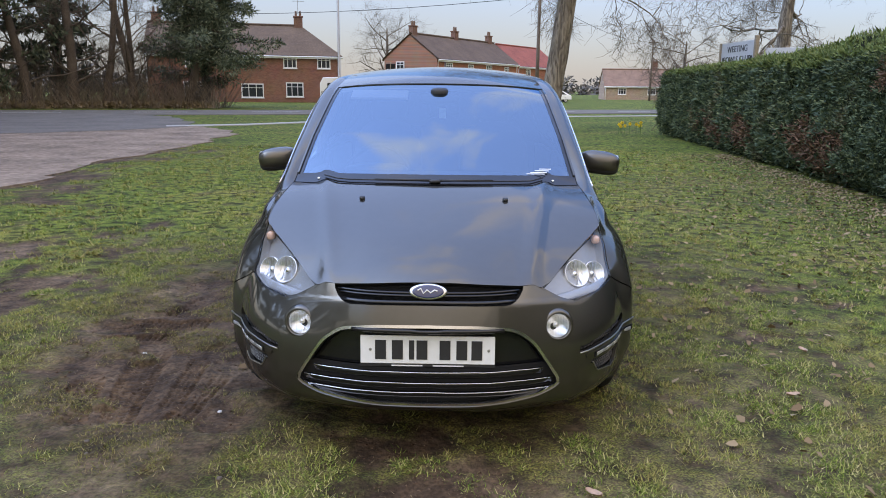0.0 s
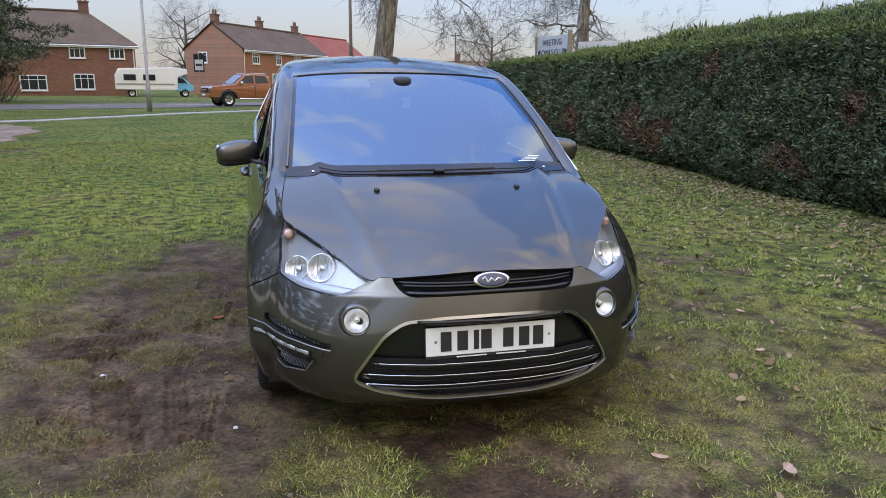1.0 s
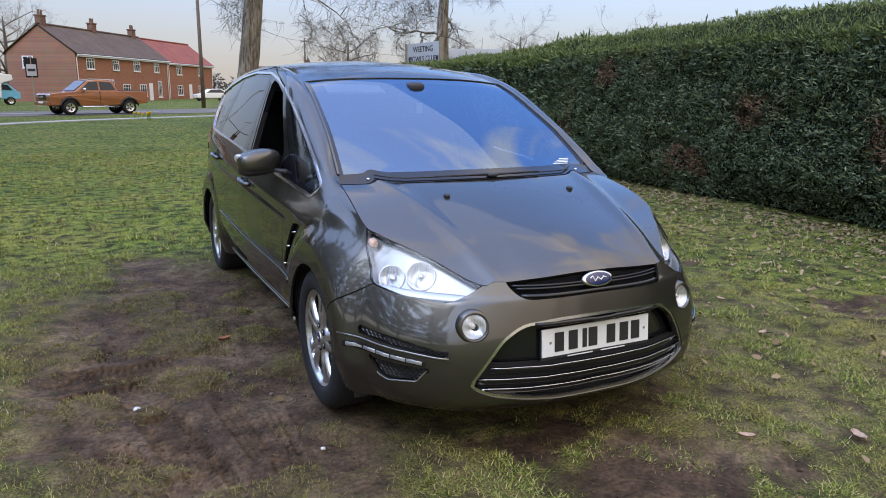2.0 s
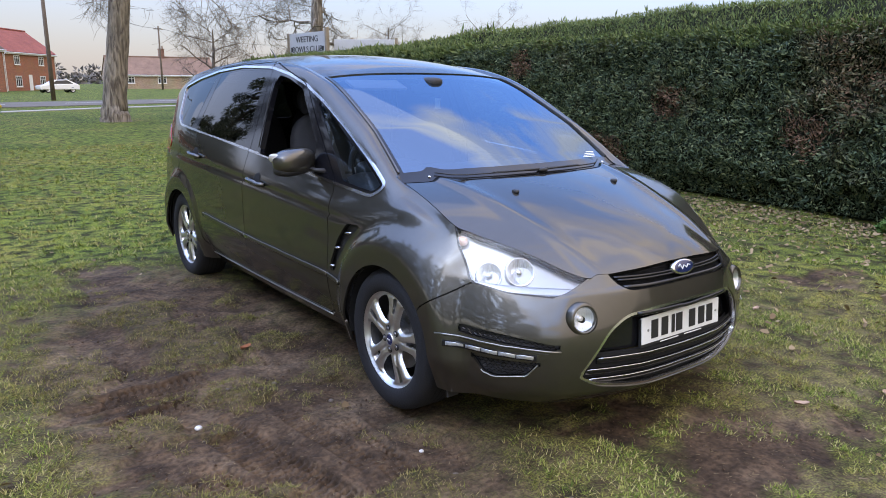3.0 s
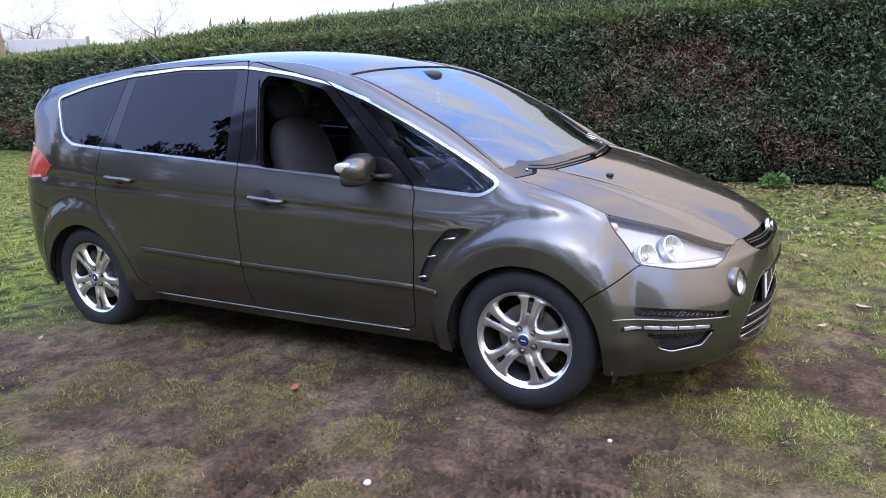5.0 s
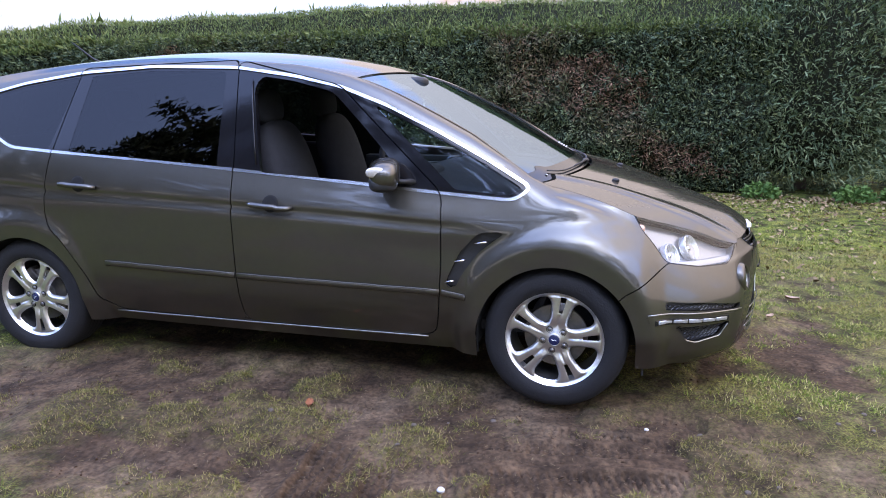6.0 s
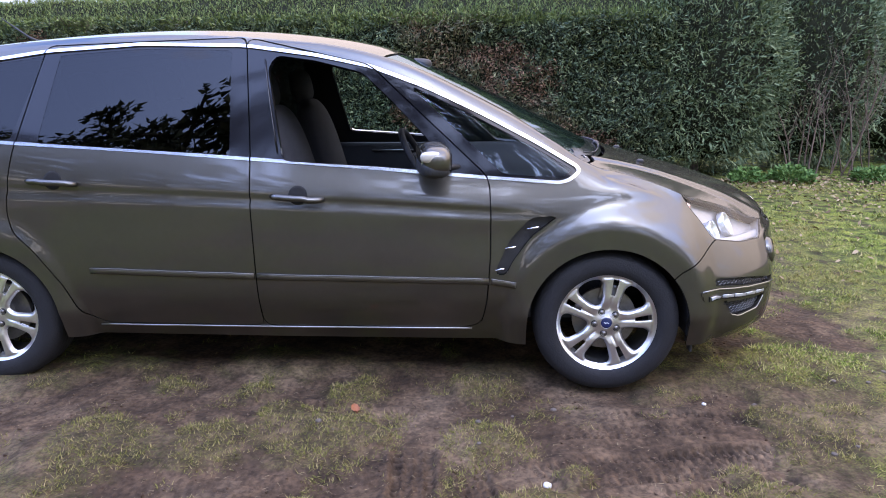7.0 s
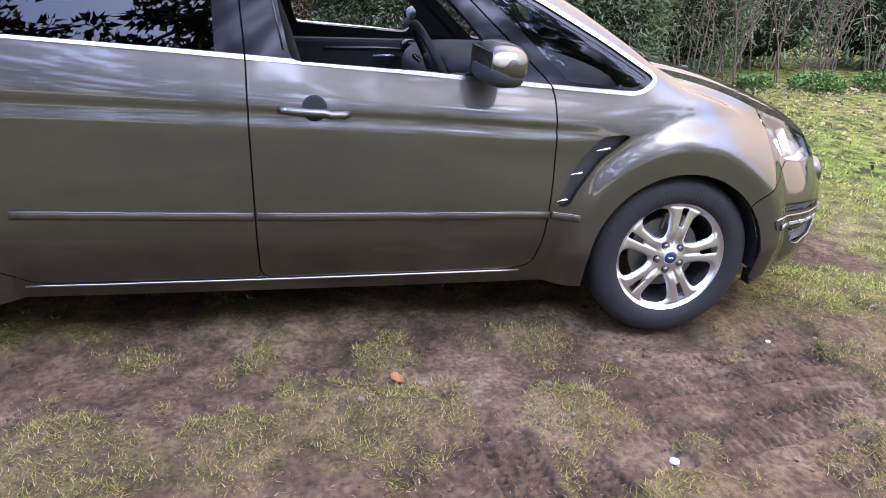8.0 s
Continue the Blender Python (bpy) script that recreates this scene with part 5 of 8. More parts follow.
def ground_material():
    m = bpy.data.materials.new("grass_and_mud")
    m.use_nodes = True
    nt = m.node_tree
    n, link = nt.nodes.new, nt.links.new
    b = nt.nodes["Principled BSDF"]
    b.inputs["IOR"].default_value = 1.28
    co, mud = n("ShaderNodeTexCoord"), n("ShaderNodeAttribute")
    mud.attribute_name = "mud"

    def tex(scale, detail=6):
        t = n("ShaderNodeTexNoise")
        t.inputs["Scale"].default_value, t.inputs["Detail"].default_value = scale, detail
        link(co.outputs["Object"], t.inputs["Vector"])
        return t.outputs["Fac"]

    def ramp(fac, stops):
        r = n("ShaderNodeValToRGB")
        while len(r.color_ramp.elements) < len(stops):
            r.color_ramp.elements.new(0.5)
        for e, (p, c) in zip(r.color_ramp.elements, stops):
            e.position, e.color = p, (*c, 1)
        link(fac, r.inputs["Fac"])
        return r.outputs["Color"]

    def blend(fac, a, c, kind="MIX"):
        x = n("ShaderNodeMix")
        x.data_type, x.blend_type = "RGBA", kind
        if isinstance(fac, float):
            x.inputs["Factor"].default_value = fac
        else:
            link(fac, x.inputs["Factor"])
        link(a, x.inputs["A"])
        link(c, x.inputs["B"])
        return x.outputs["Result"]
    green = ramp(tex(0.55, 8), [(0.3, (0.052, 0.080, 0.016)), (0.5, (0.092, 0.122, 0.024)), (0.7, (0.140, 0.134, 0.040))])
    fine = ramp(tex(110, 8), [(0.40, (0.18, 0.20, 0.17)), (0.5, (0.85, 0.87, 0.80)), (0.60, (2.1, 2.0, 1.85))])
    tuft = ramp(tex(7, 8), [(0.38, (0.26, 0.24, 0.24)), (0.5, (0.95, 0.98, 0.9)), (0.60, (1.6, 1.46, 1.10))])
    bare = ramp(tex(3.1, 10), [(0.60, (0.0, 0.0, 0.0)), (0.68, (0.6, 0.6, 0.6))])
    grass = blend(1.0, blend(1.0, green, fine, "MULTIPLY"), tuft, "MULTIPLY")
    soil = ramp(tex(2.2, 9), [(0.3, (0.036, 0.022, 0.013)), (0.5, (0.078, 0.050, 0.030)), (0.70, (0.150, 0.104, 0.066))])
    grit = blend(1.0, ramp(tex(48, 9), [(0.36, (0.62, 0.61, 0.60)), (0.52, (1.0, 1.0, 1.0)), (0.68, (1.34, 1.32, 1.28))]), ramp(tex(10, 8), [(0.36, (0.60, 0.60, 0.60)), (0.64, (1.35, 1.33, 1.30))]), "MULTIPLY")
    earth = blend(1.0, soil, grit, "MULTIPLY")
    worn = n("ShaderNodeMath")
    worn.operation = "MAXIMUM"
    link(mud.outputs["Fac"], worn.inputs[0])
    link(bare, worn.inputs[1])
    link(blend(worn.outputs[0], grass, earth), b.inputs["Base Color"])
    rough = n("ShaderNodeMapRange")
    rough.inputs["To Min"].default_value, rough.inputs["To Max"].default_value = 0.97, 0.88
    link(mud.outputs["Fac"], rough.inputs["Value"])
    link(rough.outputs["Result"], b.inputs["Roughness"])
    bp = n("ShaderNodeBump")
    bp.inputs["Strength"].default_value, bp.inputs["Distance"].default_value = 0.65, 0.03
    link(tex(22, 9), bp.inputs["Height"])
    link(bp.outputs["Normal"], b.inputs["Normal"])
    return m


def build_ground():
    xs, ys = steps(-4.2, 4.0, 0.065, -900, 900), steps(-3.6, 4.6, 0.065, -300, 1500)
    # a finer mesh where tyres have printed the mud
    xs, ys = refine(xs, -1.95, -1.02, 0.0078), refine(ys, -0.72, 0.98, 0.0078)
    X, Y = np.meshgrid(xs, ys)
    Z = relief(X.ravel(), Y.ravel())
    nx = len(xs)
    idx = np.arange(len(xs) * len(ys)).reshape(len(ys), nx)
    quads = np.stack([idx[:-1, :-1], idx[:-1, 1:], idx[1:, 1:], idx[1:, :-1]], -1).reshape(-1, 4)
    me = bpy.data.meshes.new("ground")
    me.vertices.add(len(Z))
    me.vertices.foreach_set("co", np.column_stack([X.ravel(), Y.ravel(), Z]).ravel())
    me.loops.add(quads.size)
    me.loops.foreach_set("vertex_index", quads.ravel())
    me.polygons.add(len(quads))
    me.polygons.foreach_set("loop_start", np.arange(0, quads.size, 4))
    me.polygons.foreach_set("use_smooth", np.ones(len(quads), bool))
    me.update(calc_edges=True)
    me.attributes.new("mud", "FLOAT", "POINT").data.foreach_set("value", np.maximum(mud_at(X.ravel(), Y.ravel()), np.maximum(0.66 * thatch(X.ravel(), Y.ravel()), 0.9 * worn_at(X.ravel(), Y.ravel()))))
    me.materials.append(ground_material())
    ob = new("ground", me)
    tagged(ob, "worn green grass with wet brown mud and tyre ruts", "ground", kind="structure")
    return ob


ground = build_ground()

# ---- roads and paths ----
def slab(name, outline, z, material, label, category, thick=0.05, ragged=0.0):
    bm = bmesh.new()
    if ragged:
        rng = random.Random(len(name))
        fine = []
        for (x0, y0), (x1, y1) in zip(outline, outline[1:] + outline[:1]):
            n = max(1, int(min(math.hypot(x1 - x0, y1 - y0), 60) / 0.45))
            for k in range(n):
                w = ragged * (rng.uniform(-1, 1) + 1.2 * math.sin(k * 0.7 + x0)) if k else 0
                fine.append((x0 + (x1 - x0) * k / n + w * 0.6, y0 + (y1 - y0) * k / n + w))
        outline = fine
    top_v = [bm.verts.new((x, y, z)) for x, y in outline]
    bm.faces.new(top_v)
    low_v = [bm.verts.new((x, y, z - thick)) for x, y in outline]
    for i in range(len(outline)):
        j = (i + 1) % len(outline)
        bm.faces.new((top_v[i], low_v[i], low_v[j], top_v[j]))
    bmesh.ops.recalc_face_normals(bm, faces=bm.faces)
    return tagged(part(name, bm, material), label, category, kind="structure")


ASPHALT = shade("worn_asphalt", (0.150, 0.136, 0.120), 0.95, 0, 0.25, 0.7, bump=0.2, bump_size=40, ior=1.2)
ROAD_Y = lambda x: 41.0 + 0.42 * x
slab("road", [(-120, ROAD_Y(-120)), (150, ROAD_Y(150)), (150, ROAD_Y(150) + 9.0), (-120, ROAD_Y(-120) + 9.0)], 0.03, ASPHALT, "grey asphalt village road with worn markings", "road")
slab("side_road", [(-25, 17.6), (-13, 18.7), (-11, 21), (-9.8, 23.5), (-10.8, 27.0), (-14, 33), (-17, 34.2), (-25, 31.0)], 0.026, ASPHALT, "grey asphalt lane that joins the road", "road", ragged=0.12)
slab("gravel_edge", [(-24, 6.4), (-6.5, 6.6), (-6.6, 8.2), (-6.9, 10.4), (-6.6, 14.0), (-6.7, 18.4), (-7.5, 21.5), (-9.6, 23.9), (-10.6, 21.9), (-12.6, 19.4), (-24, 18.4)], 0.018, shade("sandy_gravel", (0.225, 0.172, 0.130), 0.95, 0, 0.55, 0.9, ior=1.2, bump=0.4, bump_size=30), "sandy mud and gravel at the lane's edge", "gravel", ragged=0.22)
path_pts = [(-10.5, 23.4), (-8, 25.2), (-3.7, 31.2), (-1.2, 33.6), (5.2, 37.8), (14, 42.0), (40, 54.0)]
slab("footpath", [(x, y) for x, y in path_pts] + [(x - 0.35, y + 0.85) for x, y in path_pts[::-1]], 0.03, shade("pale_concrete", (0.34, 0.32, 0.29), 0.9, 0, 0.2, 1.5), "pale concrete footpath over the grass", "path")
for k in range(-12, 14):
    x = k * 6.0
    y = ROAD_Y(x) + 4.5
    slab("road_line", [(x, y), (x + 2.6, y + 1.09), (x + 2.6, y + 1.23), (x, y + 0.14)], 0.036, shade("road_paint", (0.62, 0.62, 0.60), 0.8, 0, 0.25, 2), "worn white centre line on the road", "road marking", 0.004)["group"] = "centre lines of the road"

# ---- houses ----
def brick(name, base, mortar=(0.30, 0.19, 0.14), scale=1.0):
    m = shade(name, base, 0.9)
    nt = m.node_tree
    b = nt.nodes["Principled BSDF"]
    n, link = nt.nodes.new, nt.links.new
    co, mp, tx = n("ShaderNodeTexCoord"), n("ShaderNodeMapping"), n("ShaderNodeTexBrick")
    mp.inputs["Rotation"].default_value = (radians(90), 0, 0)
    tx.inputs["Color1"].default_value = (*[c * 0.8 for c in base], 1)
    tx.inputs["Color2"].default_value = (*[c * 1.25 for c in base], 1)
    tx.inputs["Mortar"].default_value = (*mortar, 1)
    tx.inputs["Scale"].default_value, tx.inputs["Mortar Size"].default_value = 1.0, 0.008
    tx.inputs["Brick Width"].default_value, tx.inputs["Row Height"].default_value = 0.225, 0.075
    nz, mx = n("ShaderNodeTexNoise"), n("ShaderNodeMix")
    nz.inputs["Scale"].default_value, nz.inputs["Detail"].default_value = 0.8, 6
    mx.data_type, mx.blend_type = "RGBA", "MULTIPLY"
    mx.inputs["Factor"].default_value = 0.35
    link(co.outputs["Object"], mp.inputs["Vector"])
    link(mp.outputs["Vector"], tx.inputs["Vector"])
    link(co.outputs["Object"], nz.inputs["Vector"])
    link(tx.outputs["Color"], mx.inputs["A"])
    link(nz.outputs["Color"], mx.inputs["B"])
    link(mx.outputs["Result"], b.inputs["Base Color"])
    return m


def tiles(name, base):
    m = shade(name, base, 0.85, 0, 0.3, 0.6)
    nt = m.node_tree
    b = nt.nodes["Principled BSDF"]
    n, link = nt.nodes.new, nt.links.new
    co, wv, bp = n("ShaderNodeTexCoord"), n("ShaderNodeTexWave"), n("ShaderNodeBump")
    wv.bands_direction, wv.wave_profile = "Z", "SAW"
    wv.inputs["Scale"].default_value = 0.9
    link(co.outputs["Object"], wv.inputs["Vector"])
    link(wv.outputs["Fac"], bp.inputs["Height"])
    bp.inputs["Strength"].default_value, bp.inputs["Distance"].default_value = 0.9, 0.10
    link(bp.outputs["Normal"], b.inputs["Normal"])
    return m


BRICK_RED = brick("red_brick", (0.27, 0.115, 0.075))
BRICK_ORANGE = brick("orange_brick", (0.40, 0.150, 0.082))
TILE_BROWN = tiles("brown_roof_tiles", (0.122, 0.084, 0.060))
TILE_RED = tiles("red_roof_tiles", (0.30, 0.090, 0.066))
THATCH = shade("brown_thatch", (0.20, 0.125, 0.090), 0.95, 0, 0.3, 1.0, bump=0.5, bump_size=8)
UPVC = shade("white_window_frame", (0.78, 0.78, 0.77), 0.45, 0, 0.06)
HOUSE_PANE = shade("dark_window_pane", (0.03, 0.035, 0.04), 0.08, 0, 0.3, 1.5)
CURTAIN = shade("pale_curtain", (0.55, 0.54, 0.52), 0.9, 0, 0.1)
POT = shade("chimney_pot", (0.20, 0.13, 0.10), 0.9)
STACK = brick("sooty_brick", (0.17, 0.085, 0.060))


def add_window(house, x, z, w, h, y=0.0, bars=2, turn=0.0):
    """A window on the wall that faces -y of the house, or turned round z for another wall."""
    m = Matrix.Rotation(turn, 4, "Z")
    wn = part("window", boxed((x - w / 2, y - 0.02, z), (x + w / 2, y + 0.03, z + h), 0, m), HOUSE_PANE, house)
    fr = 0.10
    for lo, hi in (((x - w / 2, z), (x - w / 2 + fr, z + h)), ((x + w / 2 - fr, z), (x + w / 2, z + h)), ((x - w / 2 + fr, z), (x + w / 2 - fr, z + fr)), ((x - w / 2 + fr, z + h - fr), (x + w / 2 - fr, z + h))):
        part("window_frame", boxed((lo[0], y - 0.06, lo[1]), (hi[0], y - 0.022, hi[1]), 0.006, m), UPVC, wn)
    for k in range(1, bars + 1):
        bx = x - w / 2 + w * k / (bars + 1)
        part("glazing_bar", boxed((bx - 0.03, y - 0.055, z + fr), (bx + 0.03, y - 0.022, z + h - fr), 0.004, m), UPVC, wn)
    part("transom", boxed((x - w / 2 + fr, y - 0.053, z + h * 0.68), (x + w / 2 - fr, y - 0.022, z + h * 0.68 + 0.05), 0.004, m), UPVC, wn)
    part("sill", boxed((x - w / 2 - 0.06, y - 0.11, z - 0.07), (x + w / 2 + 0.06, y - 0.002, z - 0.004), 0.008, m), UPVC, wn)
    return wn


def build_house(x, y, turn, length, deep, eaves, rise, wall_m, roof_m, label, hip=(0, 0), windows=(), side_windows=(), chimneys=(), doors_at=()):
    """A two-storey house: its front wall runs along +x from the origin and faces -y."""
    h = new("house")
    tagged(h, label, "house", "houses across the road")
    h.matrix_basis = Matrix.Translation((x, y, 0)) @ Matrix.Rotation(radians(turn), 4, "Z")
    bm = bmesh.new()
    v = [bm.verts.new(c) for c in ((0, 0, -0.3), (length, 0, -0.3), (length, deep, -0.3), (0, deep, -0.3), (0, 0, eaves), (length, 0, eaves), (length, deep, eaves), (0, deep, eaves))]
    for q in ((0, 1, 5, 4), (2, 3, 7, 6)):
        bm.faces.new([v[i] for i in q])
    for i, (a, b) in enumerate(((3, 0), (1, 2))):
        if hip[i]:
            bm.faces.new((v[a], v[b], v[b + 4], v[a + 4]))
        else:
            tip = bm.verts.new((0 if i == 0 else length, deep / 2, eaves + rise))
            bm.faces.new((v[a], v[b], v[b + 4], tip, v[a + 4]))
    bm.faces.new((v[4], v[5], v[6], v[7]))
    bmesh.ops.recalc_face_normals(bm, faces=bm.faces)
    part("wall", bm, wall_m, h)
    o, k = 0.32, 0.32 * rise / (deep / 2)
    bm = bmesh.new()
    e0, e1 = (-o if hip[0] else -0.12), (length + (o if hip[1] else 0.12))
    r0, r1 = (hip[0] if hip[0] else e0), (length - hip[1] if hip[1] else e1)
    for dz in (0.0, 0.14):
        pts = [(e0, -o, eaves - k + dz), (e1, -o, eaves - k + dz), (e1, deep + o, eaves - k + dz), (e0, deep + o, eaves - k + dz), (r0, deep / 2, eaves + rise + dz), (r1, deep / 2, eaves + rise + dz)]
        q = [bm.verts.new(p) for p in pts]
        for f in ((0, 1, 5, 4), (2, 3, 4, 5), (1, 2, 5), (3, 0, 4)):
            if len(f) == 3 and not hip[0 if f[0] == 3 else 1]:
                continue
            bm.faces.new([q[i] for i in f])
    part("roof", bm, roof_m, h)
    part("ridge", tube([(r0, deep / 2, eaves + rise + 0.17), (r1, deep / 2, eaves + rise + 0.17)], 0.13, 8), roof_m, h)
    part("gutter", tube([(e0, -o - 0.06, eaves - k + 0.02), (e1, -o - 0.06, eaves - k + 0.02)], 0.06, 8), UPVC, h)
    part("fascia", boxed((e0 + 0.02, -o + 0.01, eaves - k - 0.16), (e1 - 0.02, -o + 0.04, eaves - k - 0.005)), UPVC, h)
    for px in (0.15, length - 0.15):
        part("downpipe", tube([(px, -o, eaves - k), (px, -0.06, eaves - 0.5), (px, -0.06, 0.0)], 0.045, 8), UPVC, h)
    for wx, wz, ww, wh in windows:
        add_window(h, wx, wz, ww, wh)
    for wy, wz, ww, wh in side_windows:
        add_window(h, -wy, wz, ww, wh, 0.0, 1, radians(-90))
    for dx in doors_at:
        part("front_door", boxed((dx - 0.45, -0.05, 0.0), (dx + 0.45, 0.02, 2.05), 0.01), UPVC, h)
    for cx, tall in chimneys:
        st = part("chimney", boxed((cx - 0.45, deep / 2 - 0.3, eaves + rise - 0.6), (cx + 0.45, deep / 2 + 0.3, eaves + rise + tall), 0.02), STACK, h)
        part("chimney_cap", boxed((cx - 0.52, deep / 2 - 0.37, eaves + rise + tall + 0.004), (cx + 0.52, deep / 2 + 0.37, eaves + rise + tall + 0.14), 0.02), STACK, st)
        for d in (-0.22, 0.22):
            bm = spin([(0.11, 0), (0.13, 0.1), (0.10, 0.45), (0.12, 0.5), (0.09, 0.5)], "z", 14)
            bmesh.ops.translate(bm, vec=(cx + d, deep / 2, eaves + rise + tall + 0.14), verts=bm.verts)
            part("chimney_pot", bm, POT, st, "", True)
    return h


h1 = build_house(-30.2, 69.2, 14, 18.9, 8.5, 4.75, 3.0, BRICK_RED, TILE_BROWN, "red-brick semi-detached house with a brown tiled hipped roof", (0, 3.6),
                 [(13.9, 3.40, 1.35, 1.2), (17.3, 3.40, 1.35, 1.2), (14.3, 0.55, 1.75, 1.45), (10.1, 0.45, 2.2, 1.4), (17.6, 0.75, 1.4, 1.2), (4.4, 3.4, 1.3, 1.2), (8.0, 3.4, 1.3, 1.2), (4.4, 0.6, 1.8, 1.4)], [(3.0, 3.3, 1.0, 1.2)], [(0.8, 1.0), (15.0, 1.0)])
bm = bmesh.new()
tube([(15.0, 4.25, 9.1), (15.0, 4.25, 10.6)], 0.025, 6, bm=bm)
tube([(14.4, 4.25, 10.4), (15.7, 4.25, 10.4)], 0.018, 6, bm=bm)
for k in range(6):
    tube([(14.5 + 0.22 * k, 3.95, 10.4), (14.5 + 0.22 * k, 4.55, 10.4)], 0.012, 5, bm=bm)
part("aerial", bm, STEEL, h1)
h2 = build_house(-2.0, 81.6, 58.5, 20.0, 7.4, 4.95, 2.65, BRICK_ORANGE, TILE_BROWN, "orange-brick terraced house with a brown tiled gable roof", (0, 0),
                 [(2.6, 3.35, 1.5, 1.15), (7.6, 3.35, 1.3, 1.1), (12.2, 3.35, 1.5, 1.15), (17.0, 3.35, 1.3, 1.1), (2.8, 0.5, 1.6, 1.4), (6.4, 0.35, 1.0, 2.0), (9.6, 0.5, 1.6, 1.4), (13.4, 0.5, 1.6, 1.4), (17.6, 0.35, 1.0, 2.0)], [(5.1, 3.4, 1.2, 1.2)], [(0.6, 0.9), (9.8, 0.9), (18.6, 0.9)], (4.6, 15.3))
h3 = build_house(9.2, 105.6, 57, 14.0, 7.5, 5.0, 2.9, BRICK_ORANGE, TILE_RED, "brick house with a bright red tiled gable roof", (0, 0), [(3.2, 3.3, 1.5, 1.2), (9.8, 3.3, 1.5, 1.2), (3.2, 0.5, 1.6, 1.4), (9.8, 0.5, 1.6, 1.4)], [(3.6, 3.3, 1.2, 1.2)], (), (6.4,))
h4 = build_house(26.0, 126.0, -4, 17.0, 8.0, 2.4, 2.7, brick("cream_render", (0.46, 0.36, 0.26)), THATCH, "low cream cottage with a grey-brown roof far behind the road", (0, 0), [(3, 0.9, 1.4, 1.1), (8, 0.9, 1.4, 1.1), (13, 0.9, 1.4, 1.1)], (), [(9.0, 1.4)])
h5 = build_house(-6.6, 92.0, 8, 9.0, 6.0, 2.6, 1.8, BRICK_ORANGE, TILE_BROWN, "low brick outbuilding between two houses", (0, 0), [(2.5, 0.8, 1.2, 1.0)])

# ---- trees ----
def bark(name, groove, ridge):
    """Furrowed bark: long ridges up the stem, groove darkness painted into the colour, and a green bloom."""
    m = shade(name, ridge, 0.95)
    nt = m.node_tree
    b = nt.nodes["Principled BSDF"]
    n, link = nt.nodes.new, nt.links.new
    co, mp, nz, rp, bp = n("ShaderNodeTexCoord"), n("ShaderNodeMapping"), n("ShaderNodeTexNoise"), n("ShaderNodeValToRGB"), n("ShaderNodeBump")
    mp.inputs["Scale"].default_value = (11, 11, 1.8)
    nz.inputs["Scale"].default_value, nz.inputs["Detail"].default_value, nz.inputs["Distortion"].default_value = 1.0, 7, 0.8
    # the noise that drives the bump also darkens the low grooves in colour
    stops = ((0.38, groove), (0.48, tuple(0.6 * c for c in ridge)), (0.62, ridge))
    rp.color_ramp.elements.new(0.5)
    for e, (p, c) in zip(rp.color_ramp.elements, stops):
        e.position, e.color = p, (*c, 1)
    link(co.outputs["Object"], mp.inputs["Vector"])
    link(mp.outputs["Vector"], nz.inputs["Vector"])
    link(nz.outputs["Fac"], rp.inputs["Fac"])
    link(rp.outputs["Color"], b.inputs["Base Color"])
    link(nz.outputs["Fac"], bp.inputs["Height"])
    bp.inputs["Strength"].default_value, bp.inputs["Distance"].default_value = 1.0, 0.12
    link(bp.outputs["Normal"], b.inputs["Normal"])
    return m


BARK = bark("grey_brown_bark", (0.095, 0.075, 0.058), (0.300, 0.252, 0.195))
TWIG = shade("bare_twigs", (0.12, 0.097, 0.075), 0.9, 0, 0.3, 2)
PINE_BARK = shade("brown_pine_bark", (0.125, 0.096, 0.072), 0.95, 0, 0.35, 2, bump=0.8, bump_size=10)


